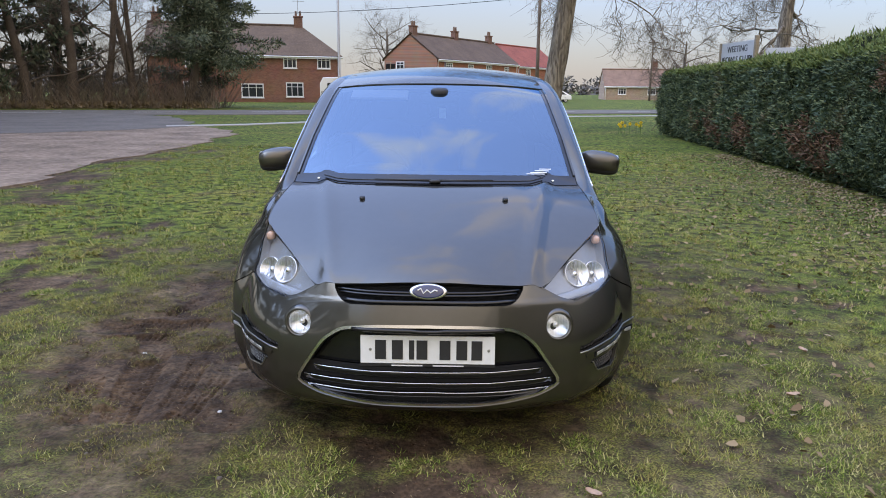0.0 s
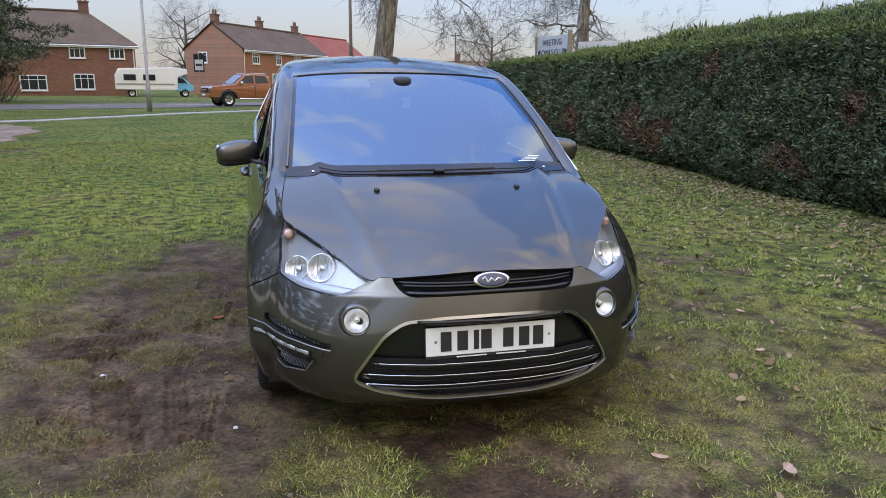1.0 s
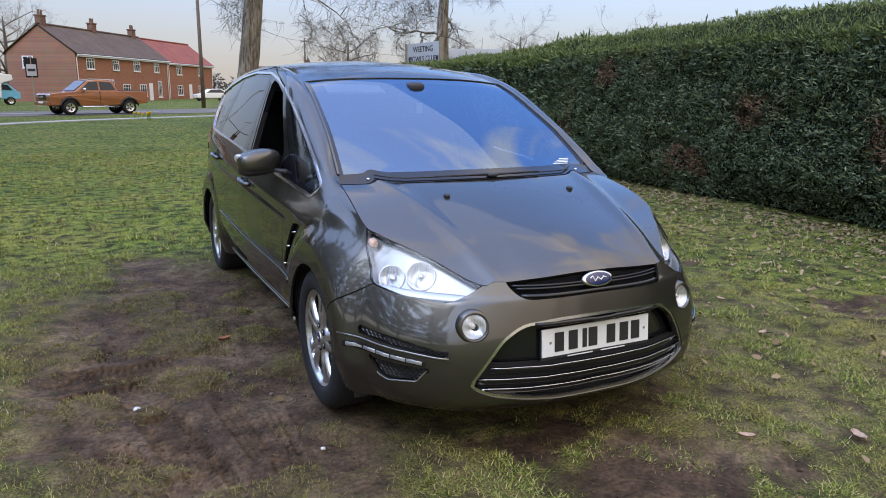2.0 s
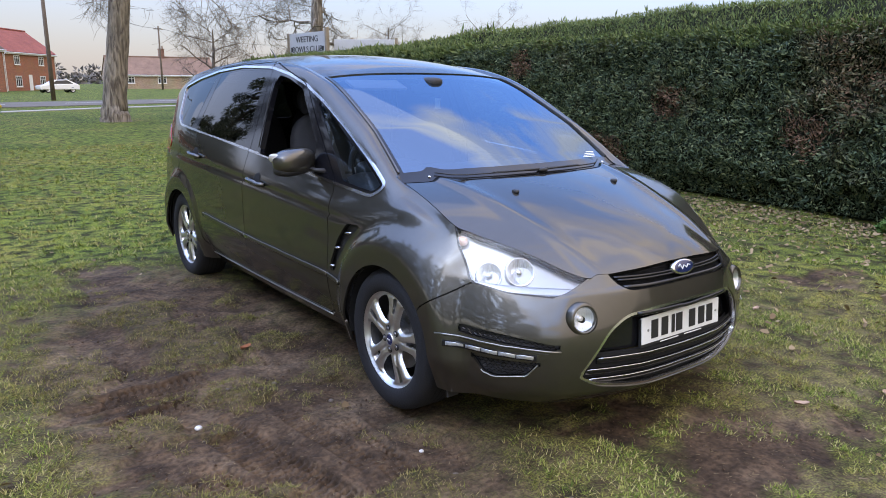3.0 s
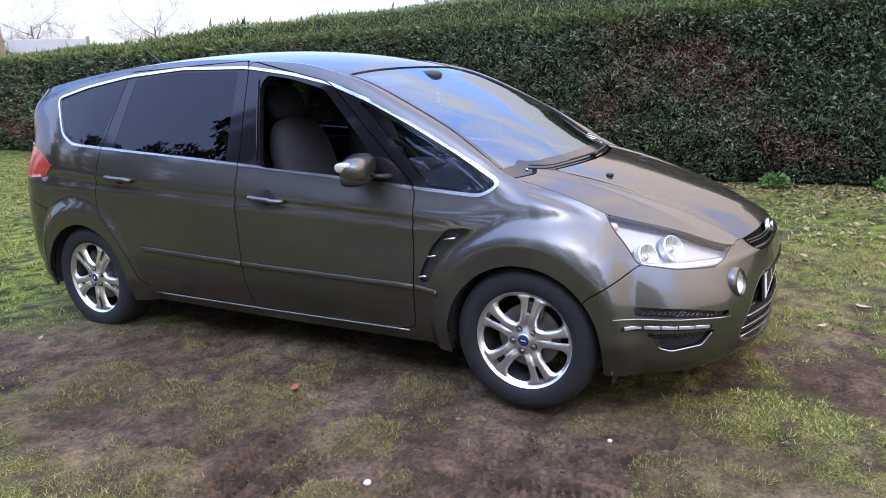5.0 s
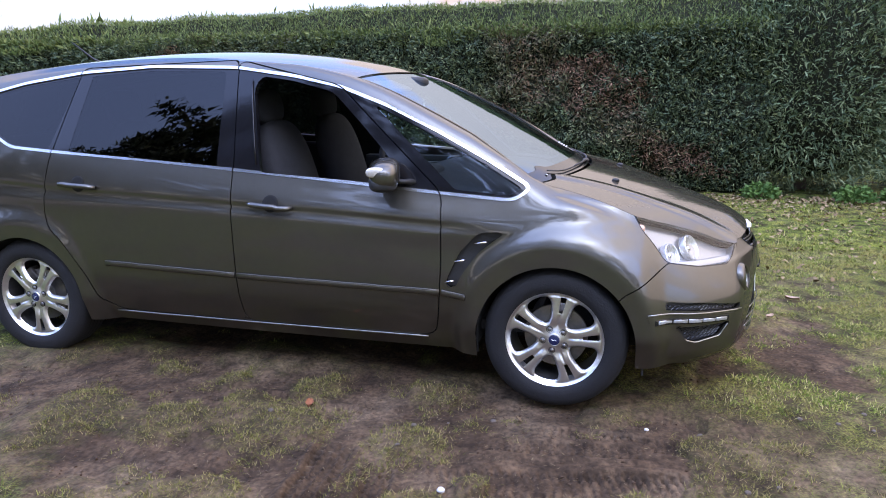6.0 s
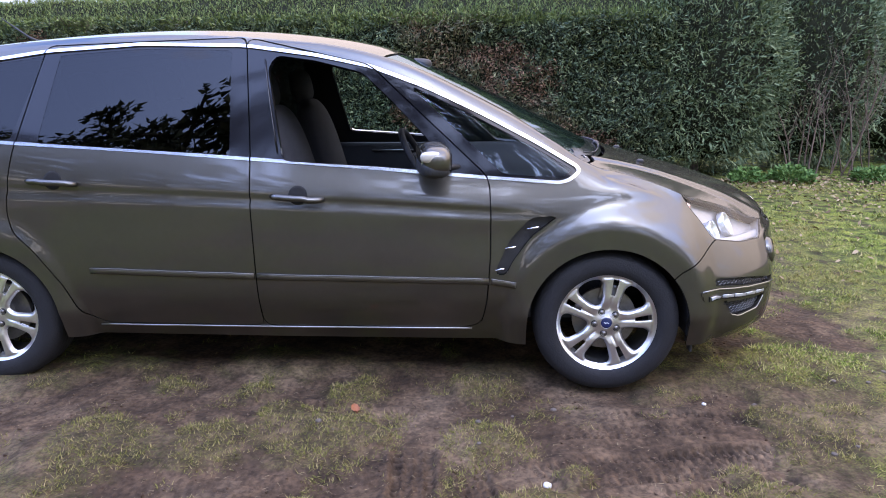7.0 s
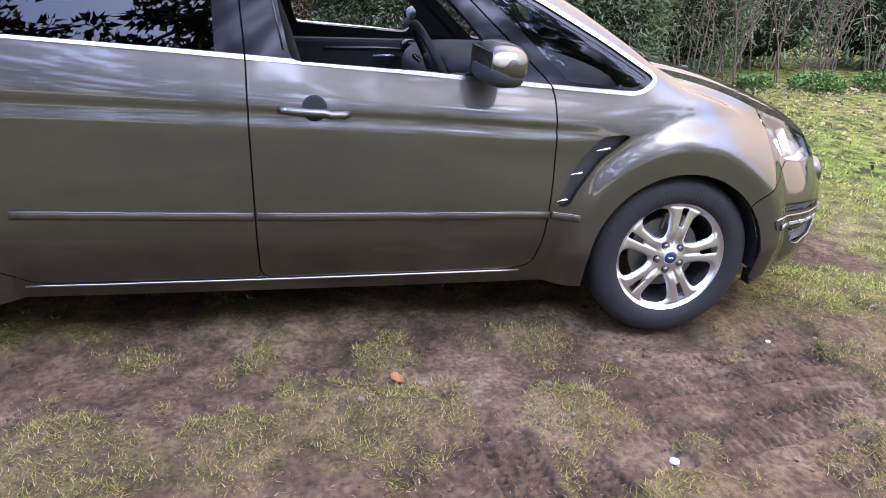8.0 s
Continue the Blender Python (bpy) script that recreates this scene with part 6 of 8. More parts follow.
def island_mat(name, stops, rough=0.85, patch=None, gloss=0.3):
    """Leaf colours that differ from leaf to leaf; patch = (size, threshold, colour) of dead or fresh growth."""
    m = bpy.data.materials.new(name)
    m.use_nodes = True
    nt = m.node_tree
    n, link = nt.nodes.new, nt.links.new
    b = nt.nodes["Principled BSDF"]
    b.inputs["Roughness"].default_value, b.inputs["Specular IOR Level"].default_value = rough, gloss
    geo, ramp = n("ShaderNodeNewGeometry"), n("ShaderNodeValToRGB")
    while len(ramp.color_ramp.elements) < len(stops):
        ramp.color_ramp.elements.new(0.5)
    for e, (p, c) in zip(ramp.color_ramp.elements, stops):
        e.position, e.color = p, (*c, 1)
    link(geo.outputs["Random Per Island"], ramp.inputs["Fac"])
    out = ramp.outputs["Color"]
    if patch:
        co, nz, rg, mx, r2 = n("ShaderNodeTexCoord"), n("ShaderNodeTexNoise"), n("ShaderNodeMapRange"), n("ShaderNodeMix"), n("ShaderNodeMath")
        nz.inputs["Scale"].default_value, nz.inputs["Detail"].default_value = patch[0], 5
        rg.inputs["From Min"].default_value, rg.inputs["From Max"].default_value = patch[1], patch[1] + 0.10
        mx.data_type = "RGBA"
        mx.inputs["B"].default_value = (*patch[2], 1)
        r2.operation = "MULTIPLY"
        fr = n("ShaderNodeMath")
        fr.operation = "FRACT"
        sc = n("ShaderNodeMath")
        sc.operation, sc.inputs[1].default_value = "MULTIPLY", 7.31
        link(geo.outputs["Random Per Island"], sc.inputs[0])
        link(sc.outputs[0], fr.inputs[0])
        link(co.outputs["Object"], nz.inputs["Vector"])
        link(nz.outputs["Fac"], rg.inputs["Value"])
        link(rg.outputs["Result"], r2.inputs[0])
        link(fr.outputs[0], r2.inputs[1])
        link(r2.outputs[0], mx.inputs["Factor"])
        link(out, mx.inputs["A"])
        out = mx.outputs["Result"]
    link(out, b.inputs["Base Color"])
    return m


def soup(name, verts, faces, material, parent=None, label="", category="", kind="stuff", smooth=False):
    """One mesh from numpy arrays of triangles or quads."""
    me = bpy.data.meshes.new(name)
    k = faces.shape[1]
    me.vertices.add(len(verts))
    me.vertices.foreach_set("co", np.ascontiguousarray(verts, dtype=np.float32).ravel())
    me.loops.add(faces.size)
    me.loops.foreach_set("vertex_index", np.ascontiguousarray(faces, dtype=np.int32).ravel())
    me.polygons.add(len(faces))
    me.polygons.foreach_set("loop_start", np.arange(0, faces.size, k, dtype=np.int32))
    if smooth:
        me.polygons.foreach_set("use_smooth", np.ones(len(faces), bool))
    me.update(calc_edges=True)
    me.materials.append(material)
    ob = new(name, me)
    if parent:
        ob.parent = parent
    if label or kind:
        tagged(ob, label, category, kind=kind)
    return ob


def sticks(lines, sides=3):
    """Thin tapering sticks from (points, radii) pairs, as one soup."""
    V, F = [], []
    for pts, rad in lines:
        base = len(V)
        for i, (p, r) in enumerate(zip(pts, rad)):
            d = (pts[min(i + 1, len(pts) - 1)] - pts[max(i - 1, 0)]).normalized()
            a = d.orthogonal().normalized()
            b = d.cross(a)
            for k in range(sides):
                t = 2 * math.pi * k / sides
                V.append(p + r * (math.cos(t) * a + math.sin(t) * b))
        for i in range(len(pts) - 1):
            for k in range(sides):
                q = (k + 1) % sides
                F.append((base + i * sides + k, base + i * sides + q, base + (i + 1) * sides + q, base + (i + 1) * sides + k))
    return np.array(V), np.array(F)


def grow(rng, p, d, length, r, depth, out, droop, kids, bend=0.6, seg=6):
    pts, rad = [p.copy()], [r]
    for i in range(seg):
        d = (d + Vector((rng.uniform(-1, 1), rng.uniform(-1, 1), rng.uniform(-1, 1))) * bend / seg * 1.6 + Vector((0, 0, -droop / seg))).normalized()
        p = p + d * (length / seg)
        pts.append(p.copy())
        rad.append(r * (1 - 0.62 * (i + 1) / seg))
    out.setdefault(depth, []).append((pts, rad))
    if depth == 0:
        return
    for k in range(kids[depth - 1]):
        t = rng.uniform(0.25, 1.0)
        i = min(int(t * seg), seg - 1)
        q = pts[i].lerp(pts[i + 1], t * seg - i)
        dd = (pts[i + 1] - pts[i]).normalized()
        side = dd.orthogonal().normalized()
        side.rotate(Matrix.Rotation(rng.uniform(0, 6.28), 3, dd))
        nd = (dd * rng.uniform(0.35, 0.8) + side * rng.uniform(0.6, 1.0)).normalized()
        grow(rng, q, nd, length * rng.uniform(0.42, 0.68), max(rad[i] * rng.uniform(0.45, 0.62), 0.008), depth - 1, out, droop * 1.25, kids, bend * 1.2, 2 if depth == 1 else max(3, seg - 1))


def bare_tree(seed, trunk, radii, limbs, label, kids=(3, 5, 5), droop=0.25, bark=BARK, limb_len=5.0, from_top=0.55, bend=0.6, thick=0.5):
    """A leafless tree: trunk through given points, limbs from its upper part, twigs."""
    rng = random.Random(seed)
    tree = new("tree")
    tagged(tree, label, "tree", "bare trees")
    base = Vector(trunk[0])
    tree.location = base
    pts = [Vector(p) - base for p in trunk]
    fine, fr = [], []
    for i in range(len(pts) - 1):
        for k in range(5):
            t = k / 5
            fine.append(pts[i].lerp(pts[i + 1], t) + Vector((rng.uniform(-1, 1), rng.uniform(-1, 1), 0)) * radii[i] * 0.05)
            fr.append((radii[i] * (1 - t) + radii[i + 1] * t) * rng.uniform(0.96, 1.04))
    fine.append(pts[-1]), fr.append(radii[-1])
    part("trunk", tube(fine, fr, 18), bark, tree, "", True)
    out = {}
    depth = len(kids)
    for k in range(limbs):
        t = from_top + (1 - from_top) * (k + rng.random()) / limbs
        i = min(int(t * (len(fine) - 1)), len(fine) - 2)
        az = k * 2.4 + rng.uniform(-0.4, 0.4)
        up = rng.uniform(0.15, 0.9)
        grow(rng, fine[i], Vector((math.cos(az), math.sin(az), up)).normalized(), limb_len * rng.uniform(0.7, 1.2), fr[i] * rng.uniform(0.8, 1.2) * thick, depth, out, droop, kids, bend, 7)
    for dp, lines in out.items():
        V, F = sticks(lines, 6 if dp == depth else 4 if dp == depth - 1 else 3)
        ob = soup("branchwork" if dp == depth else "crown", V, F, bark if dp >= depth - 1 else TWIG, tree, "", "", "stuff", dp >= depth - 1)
    return tree


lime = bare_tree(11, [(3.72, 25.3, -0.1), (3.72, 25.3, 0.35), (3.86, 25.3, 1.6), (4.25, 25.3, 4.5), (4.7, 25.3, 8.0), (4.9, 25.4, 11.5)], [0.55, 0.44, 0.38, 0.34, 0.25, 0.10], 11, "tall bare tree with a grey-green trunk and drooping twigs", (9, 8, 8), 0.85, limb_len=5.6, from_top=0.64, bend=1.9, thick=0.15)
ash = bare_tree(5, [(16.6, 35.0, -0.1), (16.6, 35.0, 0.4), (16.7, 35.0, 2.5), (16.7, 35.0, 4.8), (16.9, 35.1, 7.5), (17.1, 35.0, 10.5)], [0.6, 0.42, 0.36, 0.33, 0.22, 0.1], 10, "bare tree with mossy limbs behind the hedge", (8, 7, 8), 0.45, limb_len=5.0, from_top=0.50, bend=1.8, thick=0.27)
for seed, x, y, h, n_limb in ((21, 17.4, 54.0, 6.5, 13), (22, -9.5, 100.0, 12.0, 16), (24, 42.0, 68.0, 9.0, 11), (25, 62.0, 74.0, 10.0, 11)):
    bare_tree(seed, [(x, y, -0.1), (x, y, h * 0.2), (x + 0.2, y, h * 0.55), (x + 0.2, y, h * 0.8)], [h * 0.03, h * 0.024, h * 0.016, h * 0.006], n_limb, "leafless bushy tree with fine brown twigs", (6, 5, 5), -0.05, TWIG, h * 0.42, 0.25)


def needles(rng, centres, radii, count, size, flat=0.6, wide=0.35):
    """Tufts of needle sprays round centres, as triangles."""
    n = len(centres) * count
    c = np.repeat(np.array(centres), count, 0)
    r = np.repeat(np.array(radii), count)
    d = rng.normal(size=(n, 3))
    d /= np.linalg.norm(d, axis=1)[:, None]
    pos = c + d * (r * rng.random(n) ** 0.4)[:, None] * [1, 1, flat]
    out = d + rng.normal(size=(n, 3)) * 0.5
    out /= np.linalg.norm(out, axis=1)[:, None]
    w = np.cross(out, rng.normal(size=(n, 3)))
    w /= np.linalg.norm(w, axis=1)[:, None]
    s = size * rng.uniform(0.6, 1.3, n)[:, None]
    V = np.stack([pos - w * s * wide, pos + w * s * wide, pos + out * s], 1).reshape(-1, 3)
    return V, np.arange(3 * n).reshape(-1, 3)


PINE_LEAF = island_mat("pine_needles", [(0.0, (0.036, 0.056, 0.038)), (0.5, (0.105, 0.135, 0.085)), (1.0, (0.220, 0.245, 0.160))], 0.8)


def pine(seed, x, y, h, spread, trunk_r, lean=(0, 0), low=0.2, tiers=26, label="dark green pine with a bare leaning trunk", tuft=34, needle=0.36):
    rng = random.Random(seed)
    nrg = np.random.default_rng(seed)
    tree = new("pine_tree")
    tagged(tree, label, "tree", "conifers")
    tree.location = (x, y, 0)
    trunk = [Vector((lean[0] * t, lean[1] * t, h * t - 0.1)) for t in np.linspace(0, 1, 9)]
    part("trunk", tube(trunk, [trunk_r * (1.25 if i == 0 else 1 - 0.1 * i) for i in range(9)], 12), PINE_BARK, tree, "", True)
    lines, cs, rs = [], [], []
    for k in range(tiers):
        t = low + (0.98 - low) * k / tiers
        p = Vector((lean[0] * t, lean[1] * t, h * t))
        az = k * 2.4 + rng.uniform(-0.5, 0.5)
        reach = spread * (1.0 - 0.4 * (t - low) / (1 - low)) * rng.uniform(0.35, 1.15)
        q = p + Vector((math.cos(az) * reach, math.sin(az) * reach, rng.uniform(-0.12, 0.2) * reach))
        mid_q = p.lerp(q, 0.5) + Vector((0, 0, 0.1 * reach))
        lines.append(([p, mid_q, q], [trunk_r * 0.28, trunk_r * 0.18, 0.02]))
        for j in range(7):
            w = rng.uniform(0.35, 1.05)
            c = p.lerp(q, w) + Vector((rng.uniform(-1, 1), rng.uniform(-1, 1), rng.uniform(-0.3, 0.6))) * 0.16 * spread
            cs.append(tuple(c))
            rs.append(rng.uniform(0.10, 0.19) * spread)
    V, F = sticks(lines, 5)
    soup("branchwork", V, F, PINE_BARK, tree, "", "", "stuff")
    V, F = needles(nrg, cs, rs, tuft, min(0.090 * spread, needle), 0.6, 0.35 if needle > 0.3 else 0.17)
    soup("crown", V, F, PINE_LEAF, tree, "", "", "stuff")
    return tree


main_pine = pine(3, -18.6, 48.3, 12.0, 4.3, 0.33, (2.6, 0.4), 0.24, 50, tuft=100, needle=0.26)
pine(4, -18.6, 52.0, 22.0, 4.4, 0.30, (0.5, 0), 0.08, 54, "dense dark conifer beside the house", 85, 0.29)
for k, (x, y, h, sp) in enumerate(((-31.5, 43.0, 25, 4.6), (-34.5, 47.5, 25, 4.8), (-28.0, 49.0, 26, 4.2), (-38, 42, 25, 5.2))):
    pine(30 + k, x, y, h, sp, 0.36, (0.4, 0), 0.08, 56, "tall dark conifer at the edge of the wood")
for k, (x, y, h, r) in enumerate(((-27.6, 44.2, 21, 0.30), (-25.2, 45.4, 22, 0.32), (-23.3, 46.3, 21, 0.24), (-21.9, 47.0, 22, 0.28), (-22.6, 48.5, 20, 0.20), (-29.6, 43.6, 20, 0.26), (-31.2, 44.6, 20, 0.22))):
    bare_tree(50 + k, [(x, y, -0.1), (x + 0.05, y, 1.5), (x + 0.35 * (k % 3 - 1) + 0.12, y, 3.4), (x + 0.9 * (k % 3 - 1), y, 6.5), (x + 1.3 * (k % 3 - 1), y, h)], [r * 1.3, r, r * 0.9, r * 0.75, r * 0.25], 10, "bare dark-trunked tree at the edge of the wood", (5, 6, 4), -0.15, PINE_BARK, 4.2, 0.22, 1.1, 0.26)


STRAWY = shade("dry_stems", (0.24, 0.185, 0.13), 0.9, 0, 0.3, 2)


def scrub(seed, places, label, tall, material, count=70):
    rng = random.Random(seed)
    lines = []
    for x, y in places:
        for k in range(count):
            p = Vector((x + rng.uniform(-1.6, 1.6), y + rng.uniform(-0.8, 0.8), 0))
            d = Vector((rng.uniform(-0.7, 0.7), rng.uniform(-0.5, 0.5), 1)).normalized()
            L = tall * rng.uniform(0.25, 1.0)
            lines.append(([p, p + d * L * 0.5, p + (d + Vector((rng.uniform(-0.6, 0.6), rng.uniform(-0.6, 0.6), 0.2))).normalized() * L], [0.022, 0.014, 0.004]))
    V, F = sticks(lines, 3)
    return soup("undergrowth", V, F, material, None, label, "undergrowth")


scrub(71, [(-34 + 1.6 * k, 40.6 + 0.47 * 1.6 * k) for k in range(11)], "brown bare scrub and dead stems under the trees", 2.6, STRAWY, 120)
scrub(72, [(-34 + 1.6 * k, 43.2 + 0.47 * 1.6 * k) for k in range(11)], "dark bare thicket inside the wood", 5.5, PINE_BARK, 95)
bank_v, bank_f = needles(np.random.default_rng(8), [(-36 + 0.8 * k, 39.6 + 0.45 * 0.8 * k, 0.12) for k in range(24)], [0.55] * 24, 160, 0.28, 0.5)
soup("dead_grass", bank_v, bank_f, island_mat("straw", [(0, (0.20, 0.15, 0.09)), (1, (0.36, 0.28, 0.17))]), None, "pale dead grass along the road's far edge", "grass")
# the wood and gardens all round, behind the camera too
# pale grey leaf colours, with the haze of distance mixed into them
WOOD = island_mat("far_wood", [(0.0, (0.085, 0.085, 0.080)), (0.5, (0.13, 0.12, 0.11)), (1.0, (0.18, 0.165, 0.15))], 0.95)
ring = np.random.default_rng(17)
cs, rs = [], []
for a in np.arange(0, 360, 1.1):
    dist = 230 + 40 * math.sin(a * 0.11) + ring.uniform(-12, 12)
    x, y = dist * math.sin(radians(a)), dist * math.cos(radians(a))
    for k in range(4):
        cs.append((x + ring.uniform(-3, 3), y + ring.uniform(-3, 3), ring.uniform(0.3, 4.5)))
        rs.append(ring.uniform(1.6, 3.2))
V, F = needles(ring, cs, rs, 42, 1.55, 0.8)
soup("far_wood", V, F, WOOD, None, "hazy belt of distant bare trees", "wood")


def cedar(seed, x, y, h, spread):
    """A broad cedar: level plates of dark foliage on a stout trunk, with open gaps between them."""
    rng, nrg = random.Random(seed), np.random.default_rng(seed)
    tree = new("cedar_tree")
    tagged(tree, "broad dark cedar with level plates of foliage", "tree", "conifers")
    tree.location = (x, y, 0)
    part("trunk", tube([(0, 0, -0.1), (0.1, 0, h * 0.3), (0, 0.1, h * 0.65), (0, 0, h * 0.96)], [0.55, 0.42, 0.28, 0.06], 12), PINE_BARK, tree, "", True)
    lines, cs, rs = [], [], []
    for tier in range(10):
        t = 0.16 + 0.80 * tier / 9
        for k in range(5):
            az = tier * 1.1 + k * 1.257 + rng.uniform(-0.4, 0.4)
            reach = spread * (1.0 - 0.25 * tier / 9) * rng.uniform(0.55, 1.1)
            p = Vector((0, 0, h * t))
            q = p + Vector((math.cos(az) * reach, math.sin(az) * reach, rng.uniform(-0.3, 0.3)))
            lines.append(([p, p.lerp(q, 0.5) + Vector((0, 0, 0.25)), q], [0.13, 0.09, 0.02]))
            for j in range(6):
                c = p.lerp(q, rng.uniform(0.3, 1.05)) + Vector((rng.uniform(-0.7, 0.7), rng.uniform(-0.7, 0.7), rng.uniform(-0.1, 0.2)))
                cs.append(tuple(c))
                rs.append(rng.uniform(0.6, 1.05))
    V, F = sticks(lines, 5)
    soup("branchwork", V, F, PINE_BARK, tree, "", "", "stuff")
    V, F = needles(nrg, cs, rs, 29, 0.45, 0.30)
    soup("crown", V, F, PINE_LEAF, tree, "", "", "stuff")
    return tree


for k, (x, y, h, sp) in enumerate(((-23, -13, 18.0, 5.5), (-22, -4, 19.0, 5.5), (-23, 4, 20.0, 6.0), (-23, 12, 20.0, 5.5), (-26.5, 18, 23.0, 6.0), (-28, 24, 25.0, 6.5), (-32, 30, 27.0, 6.5), (-34, 37, 28.0, 6.0), (-28, -24, 15, 5.0))):
    cedar(80 + k, x, y, h, sp)

# ---- the hedge ----
HEDGE_X = [(-6, 5.62), (-2.0, 5.50), (1.5, 5.50), (3.5, 5.66), (5.5, 5.82), (8.0, 6.12), (14, 6.62), (22, 7.15)]
hedge_x = lambda y: np.interp(y, [a for a, _ in HEDGE_X], [b for _, b in HEDGE_X])


def hedge_face(y, z):
    """How far the clipped face stands at a place along the hedge and a height."""
    bulge = (fbm(y + 40, z * 1.3 + 7, 1.3, 61) - 0.5) * 0.30 + (fbm(y, z * 1.4, 0.33, 67, 3) - 0.5) * 0.22 + (lattice(y, z * 1.2, 0.11, 69) - 0.5) * 0.09
    return hedge_x(y) + bulge + 0.28 * np.clip((0.55 - z) / 0.55, 0, 1) ** 1.5 + 0.10 * np.clip((z - 1.85) / 0.25, 0, 1) ** 2


def hedge_top(y, x):
    back = smooth((x - hedge_x(y) - 0.02) / 0.62)
    return 2.09 + np.interp(y, [4, 8.5, 12, 22], [0.36, 0.30, 0.17, 0.07]) * back + (fbm(y, x, 1.1, 71) - 0.5) * 0.16 + (fbm(y, x, 0.25, 75, 3) - 0.5) * 0.10


# solid core added behind the sprays, near black as the shade between them
HEDGE_CORE = shade("hedge_shade_core", (0.020, 0.022, 0.014), 0.95, 0, 0.4, 3, ior=1.03)
HEDGE_LEAF = island_mat("hedge_sprays", [(0.0, (0.026, 0.045, 0.027)), (0.45, (0.069, 0.104, 0.058)), (0.8, (0.125, 0.164, 0.080)), (1.0, (0.225, 0.245, 0.115))], 0.7, (0.62, 0.60, (0.200, 0.120, 0.072)))
HEDGE_DEAD = island_mat("dead_hedge_sprays", [(0.0, (0.060, 0.036, 0.024)), (0.5, (0.150, 0.085, 0.052)), (1.0, (0.290, 0.175, 0.110))], 0.85)
# top sprays: new growth, coloured lighter still for the sky light up there
HEDGE_FRESH_LIT = island_mat("hedge_lit_new_growth", [(0.0, (0.062, 0.100, 0.030)), (0.5, (0.122, 0.170, 0.048)), (1.0, (0.205, 0.235, 0.078))], 0.7)


def sprays(rng, pos, out, size, wide=0.42, loose=0.6):
    """Pointed leaf sprays at places, growing roughly along out."""
    n = len(pos)
    d = out + rng.normal(size=(n, 3)) * loose
    d /= np.linalg.norm(d, axis=1)[:, None]
    w = np.cross(d, rng.normal(size=(n, 3)))
    w /= np.linalg.norm(w, axis=1)[:, None]
    s = (size * rng.uniform(0.55, 1.35, n))[:, None]
    V = np.stack([pos, pos + d * s * 0.5 + w * s * wide * 0.5, pos + d * s, pos + d * s * 0.45 - w * s * wide * 0.5], 1).reshape(-1, 3)
    return V, np.arange(4 * n).reshape(-1, 4)


def fronds(rng, pos, out, size):
    """Flat feathered fronds, each one leaf with two pairs of side shoots."""
    n = len(pos)
    d = out + rng.normal(size=(n, 3)) * 0.45
    d /= np.linalg.norm(d, axis=1)[:, None]
    w = np.cross(d, rng.normal(size=(n, 3)) * 0.6 + [0.4, 0, 0])
    w /= np.linalg.norm(w, axis=1)[:, None]
    s = (size * rng.uniform(0.5, 1.3, n))[:, None]
    side = [(0.46, 0.11), (0.36, 0.03), (0.78, 0.09), (0.66, 0.024)]
    outline = [(0.0, 0.012)] + side + [(1.0, 0.0)] + [(a, -b) for a, b in reversed(side)] + [(0.0, -0.012)]
    V = np.stack([pos + d * s * a + w * s * b + [0, 0, -0.25] * s * a * a for a, b in outline], 1).reshape(-1, 3)
    return V, np.arange(len(outline) * n).reshape(-1, len(outline))


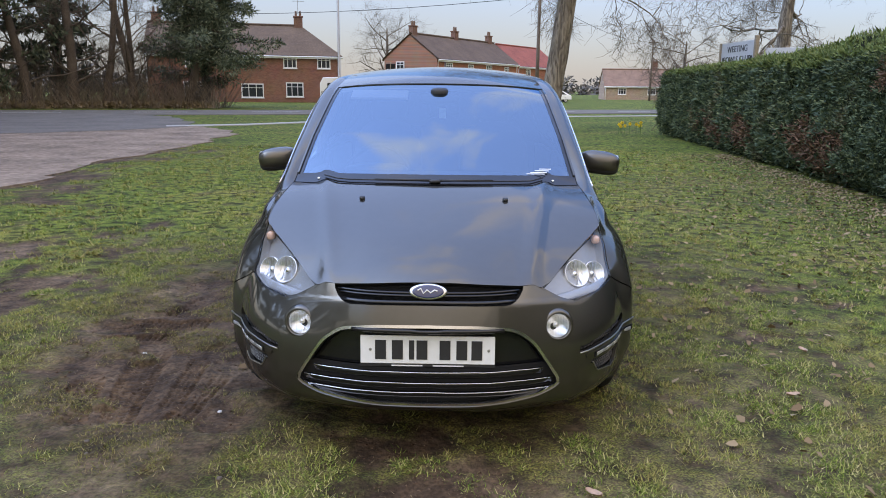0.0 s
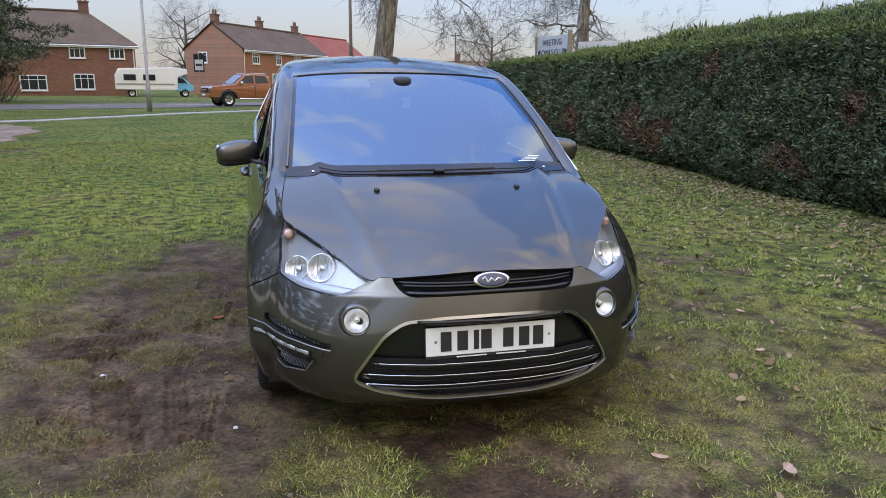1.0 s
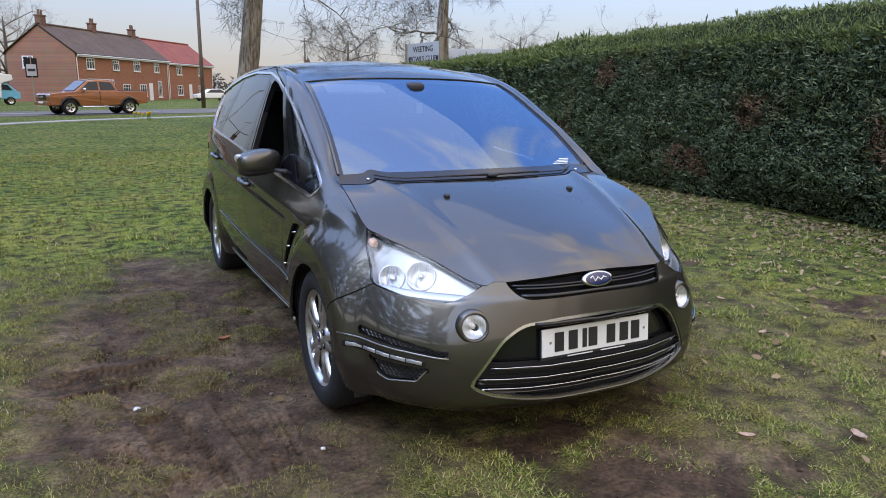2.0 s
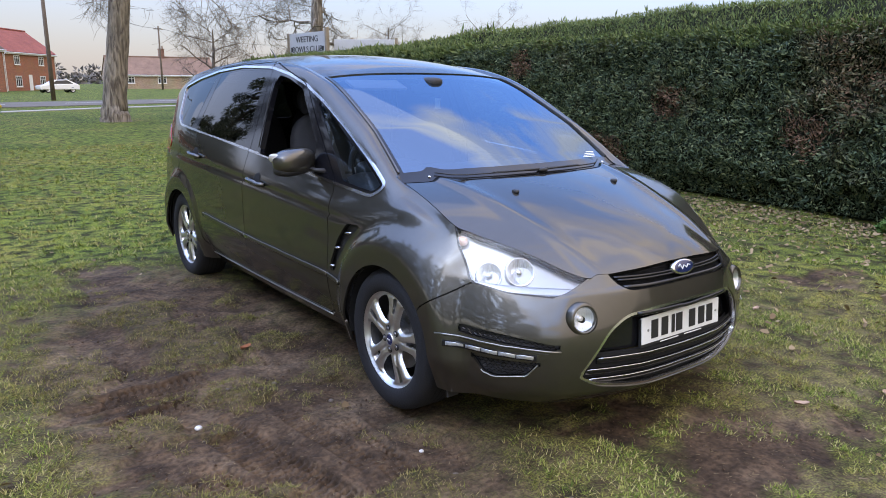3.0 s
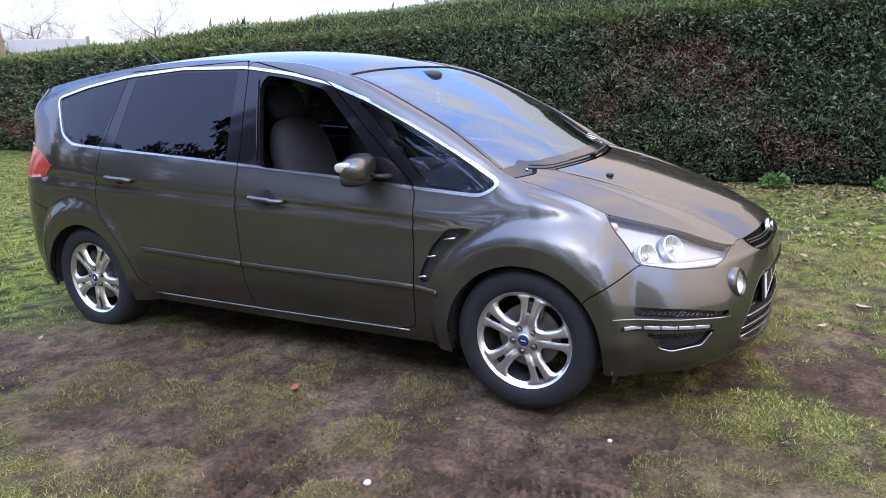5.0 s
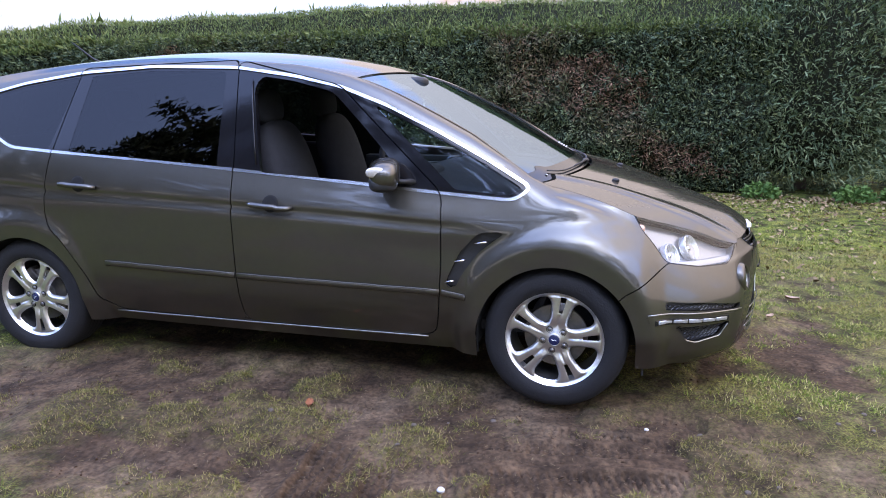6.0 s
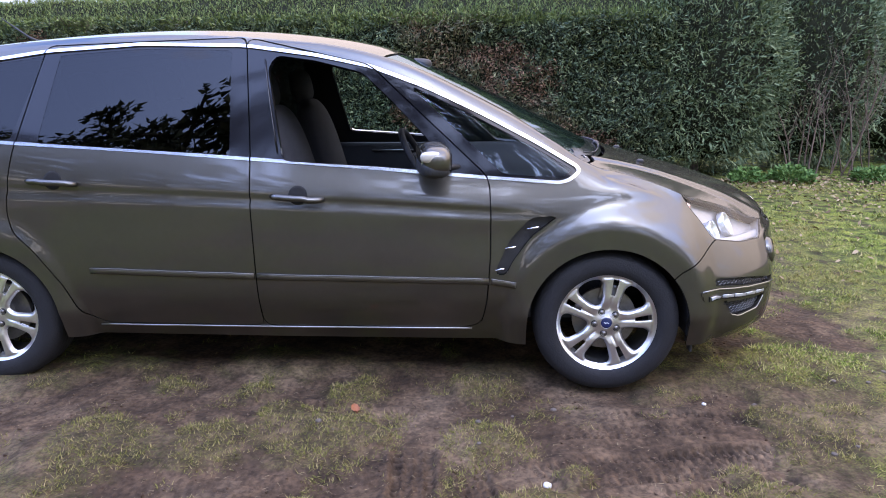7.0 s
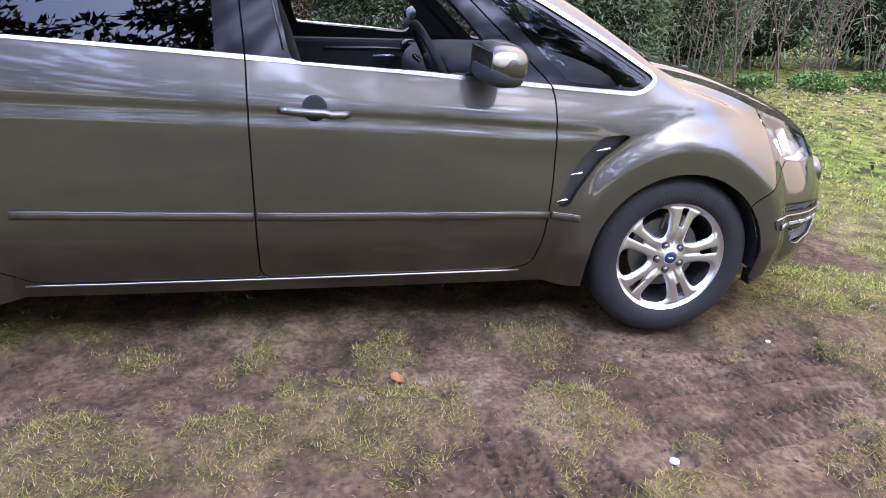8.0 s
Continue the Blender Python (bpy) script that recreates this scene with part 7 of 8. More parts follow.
def build_hedge():
    hedge = new("hedge")
    tagged(hedge, "clipped dark green conifer hedge with browned patches", "hedge")
    ys, ts = np.linspace(-1.75, 21.8, 190), np.linspace(0, 1, 34)
    V = []
    for t in ts:
        if t < 0.62:
            z = t / 0.62 * 2.0
            V.append(np.column_stack([hedge_face(ys, np.full_like(ys, z)) + 0.05, ys, np.full_like(ys, z)]))
        else:
            x = hedge_face(ys, np.full_like(ys, 2.0)) + 0.06 + (t - 0.62) / 0.38 * 1.5
            V.append(np.column_stack([x, ys, hedge_top(ys, x) - 0.05]))
    V.append(np.column_stack([V[-1][:, 0], ys, np.zeros_like(ys)]))
    n = len(ys)
    F = [(j * n + i, j * n + i + 1, (j + 1) * n + i + 1, (j + 1) * n + i) for j in range(len(V) - 1) for i in range(n - 1)]
    V = np.vstack(V)
    rows_n = len(ts) + 1
    caps = [[j * n for j in range(rows_n)], [j * n + n - 1 for j in range(rows_n)]]
    me_v, me_f = V.tolist(), list(F) + [tuple(caps[0]), tuple(caps[1][::-1])]
    mesh_ob("hedge_shade_core", me_v, me_f, HEDGE_CORE, hedge, "", True)
    rng = np.random.default_rng(5)
    P, O, S, PT, OT, ST = [], [], [], [], [], []
    for y0, y1, dens, size in ((-1.8, 8, 6200, 0.057), (8, 22, 2100, 0.095)):
        k = int((y1 - y0) * 2.05 * dens)
        y, z = rng.uniform(y0, y1, k), 2.06 * rng.random(k) ** 0.95 + 0.02
        x = hedge_face(y, z) + rng.uniform(-0.05, 0.10, k)
        P.append(np.column_stack([x, y, z]))
        O.append(np.column_stack([np.full(k, -0.75), (lattice(y, z, 0.10, 83) - 0.5) * 2.2, 0.30 + (lattice(y, z, 0.09, 87) - 0.5) * 1.6]))
        S.append(np.full(k, size))
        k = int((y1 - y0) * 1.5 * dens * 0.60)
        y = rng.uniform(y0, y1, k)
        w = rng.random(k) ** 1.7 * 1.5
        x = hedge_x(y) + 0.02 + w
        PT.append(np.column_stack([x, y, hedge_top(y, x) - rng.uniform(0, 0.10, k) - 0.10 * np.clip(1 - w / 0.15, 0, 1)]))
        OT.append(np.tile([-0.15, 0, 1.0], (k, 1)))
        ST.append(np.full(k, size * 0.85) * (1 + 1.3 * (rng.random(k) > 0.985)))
    k = 6000
    z, x = 2.05 * rng.random(k), rng.uniform(0, 1.5, k)
    P.append(np.column_stack([hedge_x(21.8) + x, 21.85 + rng.uniform(-0.05, 0.1, k), z]))
    O.append(np.tile([0, 0.8, 0.4], (k, 1)))
    S.append(np.full(k, 0.10))
    P, O, S = np.vstack(P), np.vstack(O), np.concatenate(S)
    dead = np.zeros(len(P))
    for y0, z0, ry, rz in ((0.1, 1.20, 0.75, 0.30), (0.5, 1.55, 0.5, 0.22), (-0.75, 0.42, 0.6, 0.30), (15.6, 0.6, 1.6, 0.40), (13.2, 0.6, 1.0, 0.45), (9.6, 0.66, 0.9, 0.50), (8.5, 0.55, 0.9, 0.45), (6.7, 1.7, 0.5, 0.25), (3.4, 1.2, 0.35, 0.25), (1.5, 0.9, 0.4, 0.25), (4.6, 0.5, 0.6, 0.25)):
        dead = np.maximum(dead, np.exp(-(((P[:, 1] - y0) / ry) ** 2 + ((P[:, 2] - z0) / rz) ** 2)))
    dead = rng.random(len(P)) < 0.82 * smooth((dead + (fbm(P[:, 1], P[:, 2], 0.25, 81, 3) - 0.5) * 1.1 - 0.36) / 0.5)
    V, F = sprays(rng, P[~dead], O[~dead], S[~dead], 0.30, 0.55)
    soup("hedge_sprays", V, F, HEDGE_LEAF, hedge, "", "", "stuff")
    V, F = sprays(rng, P[dead] - [0.02, 0, 0], O[dead], S[dead], 0.24)
    soup("browned_sprays", V, F, HEDGE_DEAD, hedge, "browned dead sprays", "", "stuff")
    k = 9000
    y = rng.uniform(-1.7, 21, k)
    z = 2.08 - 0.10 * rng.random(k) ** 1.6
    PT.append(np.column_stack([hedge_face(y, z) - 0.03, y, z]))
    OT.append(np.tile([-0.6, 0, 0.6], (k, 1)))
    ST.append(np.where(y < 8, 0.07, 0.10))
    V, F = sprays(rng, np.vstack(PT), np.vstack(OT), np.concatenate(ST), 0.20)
    soup("hedge_lit_new_growth", V, F, HEDGE_FRESH_LIT, hedge, "", "", "stuff")


build_hedge()
CONIFER_LEAF = island_mat("conifer_sprays", [(0.0, (0.038, 0.067, 0.035)), (0.5, (0.108, 0.154, 0.074)), (1.0, (0.200, 0.235, 0.110))], 0.7)


def conifer_bush(seed, x, y, rx, ry, h, n, size, label, leaf=CONIFER_LEAF):
    """An unclipped conifer: a ragged dome of sprays round an added shade-dark core, on a short stem."""
    rng = np.random.default_rng(seed)
    bush = new("conifer_shrub")
    tagged(bush, label, "shrub", "conifers on the boundary")
    bush.location = (x, y, 0)
    part("stem", tube([(0, 0, -0.1), (0, 0, h * 0.6)], [0.09, 0.05], 8), PINE_BARK, bush)
    part("shrub_shade_core", blob((0, 0, h * 0.5), (rx * 0.74, ry * 0.74, h * 0.44), 2.6, 24, 16), HEDGE_CORE, bush, "", True)
    d = rng.normal(size=(n, 3))
    d /= np.linalg.norm(d, axis=1)[:, None]
    q = np.sign(d) * np.abs(d) ** 0.88
    lump = 1 + 0.20 * (fbm(np.arctan2(d[:, 1], d[:, 0]) * 1.2 + 9, d[:, 2] * 2 + 5, 0.6, seed) - 0.5) * 2
    pos = q * np.array([rx, ry, h * 0.5]) * (lump * rng.uniform(0.76, 1.02, n))[:, None] + [0, 0, h * 0.5]
    pos[:, 2] = np.maximum(pos[:, 2], 0.03)
    V, F = sprays(rng, pos, d * 0.8 + [0, 0, 0.25], np.full(n, size), 0.24)
    soup("sprays", V, F, leaf, bush, "", "", "stuff")
    m = n * 2 // 5
    V, F = fronds(rng, pos[:m] * 1.02, d[:m] * 0.7 + [0, 0, 0.45], np.full(m, size * 2.0))
    soup("fronds", V, F, leaf, bush, "", "", "stuff")
    return bush


conifer_bush(91, 6.30, -2.35, 1.00, 1.15, 2.95, 34000, 0.058, "loose green conifer at the end of the hedge")
conifer_bush(92, 6.75, -3.9, 0.85, 1.1, 2.9, 18000, 0.064, "dark conifer behind bare stems")
conifer_bush(93, 7.6, -5.6, 1.0, 1.3, 2.7, 8000, 0.080, "dark conifer in the shade of the boundary")
conifer_bush(94, 7.7, -8.0, 1.2, 1.6, 2.9, 6000, 0.11, "dark conifer further along the boundary")
conifer_bush(95, 7.9, -11.0, 1.3, 1.9, 3.0, 5000, 0.13, "dark conifer at the far end of the boundary")
STEM = shade("brown_dead_stems", (0.115, 0.080, 0.055), 0.9, 0, 0.3, 4)


def bare_shrub(seed, x, y, h, stems, label):
    rng = random.Random(seed)
    sh = new("bare_shrub")
    tagged(sh, label, "shrub", "bare shrubs on the boundary")
    sh.location = (x, y, 0)
    lines = []

    def shoot(p, d, length, r, level):
        pts, rad = [p], [r]
        for i in range(7):
            d = (d + Vector((rng.uniform(-1, 1), rng.uniform(-1, 1), rng.uniform(-0.4, 0.7))) * 0.17).normalized()
            pts.append(pts[-1] + d * length / 7)
            rad.append(r * (1 - 0.11 * (i + 1)))
        lines.append((pts, rad))
        if level:
            for j in range(5 if level == 2 else 4):
                i = rng.randint(2, 6)
                side = Vector((rng.uniform(-1, 1), rng.uniform(-1, 1), rng.uniform(0.3, 1.2))).normalized()
                shoot(pts[i], (d * 0.5 + side * 0.8).normalized(), length * rng.uniform(0.22, 0.42), rad[i] * 0.6, level - 1)
    for k in range(stems):
        az = rng.uniform(0, 6.28)
        shoot(Vector((rng.uniform(-0.16, 0.16), rng.uniform(-0.4, 0.4), -0.03)), Vector((math.cos(az) * 0.12, math.sin(az) * 0.16, 1)).normalized(), h * rng.uniform(0.55, 1.0), rng.uniform(0.006, 0.015), 2)
    V, F = sticks(lines, 4)
    soup("branchwork", V, F, STEM, sh, "", "", "stuff")


for k, (x, y, h) in enumerate(((5.85, -3.75, 2.0), (5.9, -4.6, 2.1), (6.0, -5.6, 1.9), (6.1, -6.8, 2.0), (6.3, -8.2, 2.0))):
    bare_shrub(100 + k, x, y, h, 9, "bare brown shrub with upright dead stems before the conifers")
WEED_LEAF = island_mat("nettle_leaves", [(0.0, (0.045, 0.105, 0.022)), (1.0, (0.105, 0.190, 0.045))], 0.65)


def weed(seed, x, y, r, h):
    rng = np.random.default_rng(seed)
    n = int(800 * r / 0.25)
    a, q = rng.uniform(0, 6.28, n), r * np.sqrt(rng.random(n))
    z = h * rng.random(n) * (1 - (q / r) ** 2 * 0.6) + 0.02
    pos = np.column_stack([q * np.cos(a), q * np.sin(a), z])
    V, F = sprays(rng, pos, np.column_stack([np.cos(a), np.sin(a), np.full(n, 0.5)]), np.full(n, 0.052), 0.6)
    ob = soup("weed", V, F, WEED_LEAF, None, "fresh green nettle clump at the foot of the hedge", "weed", "")
    ob["group"] = "weeds under the hedge"
    ob.location = (x, y, 0)
    return ob


for k, (x, y, r, h) in enumerate(((5.35, -1.75, 0.20, 0.18), (5.25, -2.75, 0.20, 0.18), (5.3, -3.3, 0.26, 0.20), (5.35, -4.3, 0.22, 0.17), (5.2, -5.1, 0.32, 0.24), (5.4, -6.2, 0.32, 0.24), (5.35, -0.55, 0.14, 0.15), (5.25, 0.4, 0.10, 0.12))):
    weed(120 + k, x, y, r, h)

# ---- grass, leaves, stones ----
GRASS = island_mat("grass_blades", [(0.0, (0.040, 0.072, 0.016)), (0.35, (0.130, 0.184, 0.030)), (0.7, (0.270, 0.290, 0.066)), (1.0, (0.480, 0.400, 0.200))], 0.85, (1.3, 0.47, (0.270, 0.210, 0.070)), 0.05)


WORN_GRASS = island_mat("worn_grass_blades", [(0.0, (0.070, 0.074, 0.018)), (0.35, (0.135, 0.132, 0.034)), (0.7, (0.205, 0.172, 0.058)), (1.0, (0.300, 0.225, 0.115))], 0.85, None, 0.05)


def build_grass():
    """Tufts of bent blades, thick where the turf holds and sparse on the mud."""
    rng = np.random.default_rng(12)
    P, L, wide = [], [], []
    for x0, x1, y0, y1, dens, blades, ln in ((-3.8, 3.4, -3.0, 4.2, 1900, 10, 0.026), (-8.0, 6.2, -5.5, 16.0, 230, 8, 0.046)):
        k = int((x1 - x0) * (y1 - y0) * dens)
        x, y = rng.uniform(x0, x1, k), rng.uniform(y0, y1, k)
        clump = fbm(x, y, 0.12, 41, 3) * 0.70 + fbm(x, y, 0.55, 45, 2) * 0.30
        want = smooth((clump - 0.41) / 0.14) * (1 - mud_at(x, y)) ** 1.5 + 0.30 * smooth((fbm(x, y, 0.30, 47, 3) - 0.57) / 0.05)
        tufts = smooth((fbm(x, y, 0.13, 47, 3) * 0.62 + 0.30 * turf_at(x, y) - 0.395) / 0.05)
        w = worn_at(x, y)
        want = want * (1 - w) + tufts * w
        edge = np.minimum(np.minimum(x - x0, x1 - x), np.minimum(y - y0, y1 - y))
        want *= smooth(edge / 1.5)
        if ln > 0.04:
            want *= 1 - ((x > -3.0) & (x < 2.6) & (y > -2.2) & (y < 3.4))
        want *= 1 - 0.85 * ((np.abs(x) < 0.78) & (y > -0.6) & (y < 3.6))
        ok = rng.random(k) < want
        x, y = np.repeat(x[ok], blades), np.repeat(y[ok], blades)
        x, y = x + rng.normal(size=len(x)) * 0.016, y + rng.normal(size=len(x)) * 0.016
        P.append(np.column_stack([x, y, relief(x, y) - 0.004]))
        wide.append(np.full(len(x), 1.0 if ln < 0.04 else 2.0))
        L.append(np.full(len(x), ln) * np.repeat(0.55 + 0.9 * clump[ok], blades))
    pos, ln = np.vstack(P), np.concatenate(L) * rng.uniform(0.45, 1.5, sum(len(p) for p in P))
    n = len(pos)
    a, lean = rng.uniform(0, 6.28, n), rng.uniform(0.30, 1.30, n)
    head = np.column_stack([np.cos(a), np.sin(a), np.zeros(n)])
    mid_ = pos + (head * np.sin(lean)[:, None] + [0, 0, 1] * np.cos(lean)[:, None]) * ln[:, None] * 0.55
    fall = lean + rng.uniform(0.3, 1.0, n)
    tip = mid_ + (head * np.sin(fall)[:, None] + [0, 0, 1] * np.cos(fall)[:, None]) * ln[:, None] * 0.5
    tip[:, 2] = np.maximum(tip[:, 2], pos[:, 2] + 0.006)
    w = np.column_stack([-np.sin(a), np.cos(a), np.zeros(n)]) * (rng.uniform(0.0013, 0.0026, n) * np.concatenate(wide))[:, None]
    V = np.stack([mid_ * 0.25 + pos * 0.75 + w, tip, mid_ * 0.25 + pos * 0.75 - w], 1)
    worn = rng.random(n) < worn_at(pos[:, 0], pos[:, 1])
    V[worn] = pos[worn][:, None] + (V[worn] - pos[worn][:, None]) * 0.85
    for name, pick, material, label in (("grass", ~worn, GRASS, "short tufted yellow-green grass round the parked car"), ("worn_grass", worn, WORN_GRASS, "sparse straw-coloured grass on the trodden mud")):
        v = V[pick].reshape(-1, 3)
        soup(name, v, np.arange(len(v)).reshape(-1, 3), material, None, label, "grass")


build_grass()
CRUMB = island_mat("mud_crumbs", [(0.0, (0.070, 0.043, 0.027)), (0.6, (0.110, 0.070, 0.046)), (1.0, (0.160, 0.110, 0.075))], 0.95, None, 0.1)
STRAW_BIT = island_mat("straw_bits", [(0.0, (0.080, 0.055, 0.030)), (0.5, (0.160, 0.120, 0.065)), (1.0, (0.270, 0.210, 0.120))], 0.9, None, 0.1)


def build_crumbs():
    """Small clods, grit and bits of dead straw lying on the mud."""
    rng = np.random.default_rng(77)
    k = 26000
    x, y = rng.uniform(-2.7, 1.2, k), rng.uniform(-2.2, 2.8, k)
    ok = (mud_at(x, y) > 0.4) & (rng.random(k) < 0.25 + 0.9 * smooth((fbm(x, y, 0.12, 91, 3) - 0.45) / 0.15)) & ~((np.abs(x) < 0.8) & (y > -0.4))
    x, y = x[ok], y[ok]
    n = len(x)
    c = np.column_stack([x, y, relief(x, y)])
    r = (0.0015 + 0.0045 * rng.random(n) ** 4)[:, None, None]
    tet = np.array([(1, 1, 0.9), (-1, 1, -0.5), (1, -1, -0.5), (-1, -1, 0.9)])
    V = (c[:, None, :] + r * (tet + rng.normal(size=(n, 4, 3)) * 0.4)).reshape(-1, 3)
    F = (np.arange(n)[:, None, None] * 4 + np.array([(0, 2, 1), (0, 1, 3), (0, 3, 2), (1, 2, 3)])).reshape(-1, 3)
    soup("mud_crumbs", V, F, CRUMB, None, "crumbs of wet brown earth and grit", "mud")
    k = 26000
    x, y = rng.uniform(-3.4, 3.0, k), rng.uniform(-2.8, 3.8, k)
    ok = (rng.random(k) < 0.15 + 0.6 * mud_at(x, y)) & ~((np.abs(x) < 0.85) & (y > -0.8) & (y < 3.6))
    x, y = x[ok], y[ok]
    n = len(x)
    a, ln = rng.uniform(0, 6.28, n), rng.uniform(0.008, 0.032, n)
    u = np.column_stack([np.cos(a), np.sin(a), rng.normal(size=n) * 0.12]) * ln[:, None]
    w = np.column_stack([-np.sin(a), np.cos(a), np.zeros(n)]) * rng.uniform(0.0008, 0.0018, n)[:, None]
    c = np.column_stack([x, y, relief(x, y) + 0.005])
    V = np.stack([c - w, c + u, c + w], 1).reshape(-1, 3)
    soup("straw_bits", V, np.arange(3 * n).reshape(-1, 3), STRAW_BIT, None, "bits of dead straw trodden into the ground", "straw")


build_crumbs()
DEAD_LEAF = island_mat("dead_leaves", [(0.0, (0.13, 0.080, 0.040)), (0.5, (0.22, 0.150, 0.078)), (1.0, (0.33, 0.245, 0.145))], 0.8)


def build_litter():
    rng = np.random.default_rng(33)
    xs, ys = [], []
    for k, spread in ((3600, 0.35), (2800, 0.9), (1200, 2.0)):
        y = rng.uniform(-6.5, 14, k)
        x = hedge_x(y) - 0.15 - np.abs(rng.normal(size=k)) * spread + 0.3 * rng.random(k)
        xs.append(x), ys.append(y)
    k = 3000
    xs.append(0.9 + 4.6 * rng.random(k) ** 0.6), ys.append(rng.uniform(-5, 9, k))
    k = 70
    xs.append(rng.uniform(-3.5, 2, k)), ys.append(rng.uniform(-3, 5, k))
    x, y = np.concatenate(xs), np.concatenate(ys)
    ok = ~((np.abs(x) < 0.95) & (y > -0.95) & (y < 3.8))
    x, y = x[ok], y[ok]
    n = len(x)
    a, s = rng.uniform(0, 6.28, n), rng.uniform(0.010, 0.027, n)
    z = relief(x, y) + 0.018
    u = np.column_stack([np.cos(a), np.sin(a), rng.normal(size=n) * 0.3]) * s[:, None]
    v = np.column_stack([-np.sin(a), np.cos(a), rng.normal(size=n) * 0.3]) * s[:, None] * 0.55
    c = np.column_stack([x, y, z])
    up = np.column_stack([np.zeros(n), np.zeros(n), s * 0.4])
    V = np.stack([c - u, c - u * 0.45 - v * 0.9 + up, c + u * 0.5 - v * 0.75 + up * 0.6, c + u * 1.15, c + u * 0.4 + v * 0.8 - up * 0.2, c - u * 0.5 + v], 1).reshape(-1, 3)
    soup("leaf_litter", V, np.arange(6 * n).reshape(-1, 6), DEAD_LEAF, None, "brown fallen leaves strewn under the hedge and over the grass", "leaves")


build_litter()


def pebble(x, y, r, material, label, seed):
    rng = random.Random(seed)
    bm = bmesh.new()
    bmesh.ops.create_icosphere(bm, subdivisions=2, radius=r)
    for v in bm.verts:
        v.co *= rng.uniform(0.85, 1.12)
        v.co.z *= 0.55
    z = float(relief(np.array([x]), np.array([y]))[0])
    bmesh.ops.translate(bm, vec=(x, y, z + r * 0.25), verts=bm.verts)
    return tagged(part("pebble", bm, material, None, "", True), label, "stone", "stones in the mud")


CHALK = shade("pale_stone", (0.62, 0.60, 0.56), 0.85, 0, 0.12, 30)
FLINT = shade("grey_brown_flint", (0.12, 0.095, 0.075), 0.95, 0, 0.3, 30)
pebble(-1.657, 0.321, 0.017, CHALK, "small white stone lying in the mud", 1)
pebble(-0.99, -0.42, 0.011, CHALK, "small pale stone in front of the tyre", 2)
stone_rng = random.Random(9)
for k in range(30):
    x, y = stone_rng.uniform(-2.6, -0.6), stone_rng.uniform(-1.6, 3.2)
    if x > -1.02 and y > -0.6:
        x -= 0.7
    pebble(x, y, stone_rng.uniform(0.006, 0.016), FLINT, "small brown flint in the mud", 10 + k)


def curled_leaf(x, y, size, turn, material, label):
    bm = bmesh.new()
    rows_ = []
    for i, t in enumerate(np.linspace(-1, 1, 7)):
        w = 0.55 * math.sqrt(max(0.02, 1 - t * t)) * (1.0 if i % 2 else 0.8)
        rows_.append([bm.verts.new((t * size, s * w * size, 0.004 + size * 0.35 * s * s + 0.12 * size * t * t)) for s in (-1, 0, 1)])
    for a, b in zip(rows_, rows_[1:]):
        for k in range(2):
            bm.faces.new((a[k], a[k + 1], b[k + 1], b[k]))
    z = float(relief(np.array([x]), np.array([y]))[0])
    bmesh.ops.transform(bm, matrix=Matrix.Translation((x, y, z + 0.012)) @ Matrix.Rotation(radians(turn), 4, "Z"), verts=bm.verts)
    return tagged(part("fallen_leaf", bm, material, None, "", True), label, "leaf", "large fallen leaves")


RUSSET = shade("russet_leaf", (0.30, 0.105, 0.045), 0.75, 0, 0.3, 60)
TAN = shade("tan_leaf", (0.40, 0.27, 0.19), 0.8, 0, 0.25, 60)
curled_leaf(-1.13, 1.10, 0.038, 20, RUSSET, "curled russet leaf on the mud beside the car")
curled_leaf(1.05, -1.35, 0.045, 70, TAN, "curled tan leaf on the grass")
curled_leaf(0.62, -1.15, 0.035, 140, TAN, "curled tan leaf at the edge of the mud")
curled_leaf(1.75, -0.25, 0.036, 10, TAN, "dry tan leaf lying in the grass")
curled_leaf(2.1, 0.4, 0.036, 100, TAN, "dry tan leaf lying in the grass")

# ---- sign, boards, posts ----
OAK = shade("weathered_timber", (0.26, 0.21, 0.15), 0.9, 0, 0.3, 3, bump=0.3, bump_size=20)
BOARD = shade("white_sign_board", (0.46, 0.47, 0.48), 0.6, 0, 0.08, 3)
INK = shade("black_lettering", (0.02, 0.02, 0.025), 0.6)
SIGN_A, SIGN_B = Vector((9.41, 22.92, 0)), Vector((9.54, 20.38, 0))


def islands(me):
    """The unconnected pieces of a mesh, each as a bmesh of its own."""
    root = list(range(len(me.vertices)))

    def find(i):
        while root[i] != i:
            root[i] = root[root[i]]
            i = root[i]
        return i
    for e in me.edges:
        a, b = find(e.vertices[0]), find(e.vertices[1])
        root[a] = b
    groups = {}
    for f in me.polygons:
        groups.setdefault(find(f.vertices[0]), []).append(f)
    out = []
    for faces in groups.values():
        bm, made = bmesh.new(), {}
        for f in faces:
            for i in f.vertices:
                if i not in made:
                    made[i] = bm.verts.new(me.vertices[i].co)
            bm.faces.new([made[i] for i in f.vertices])
        out.append(bm)
    return out


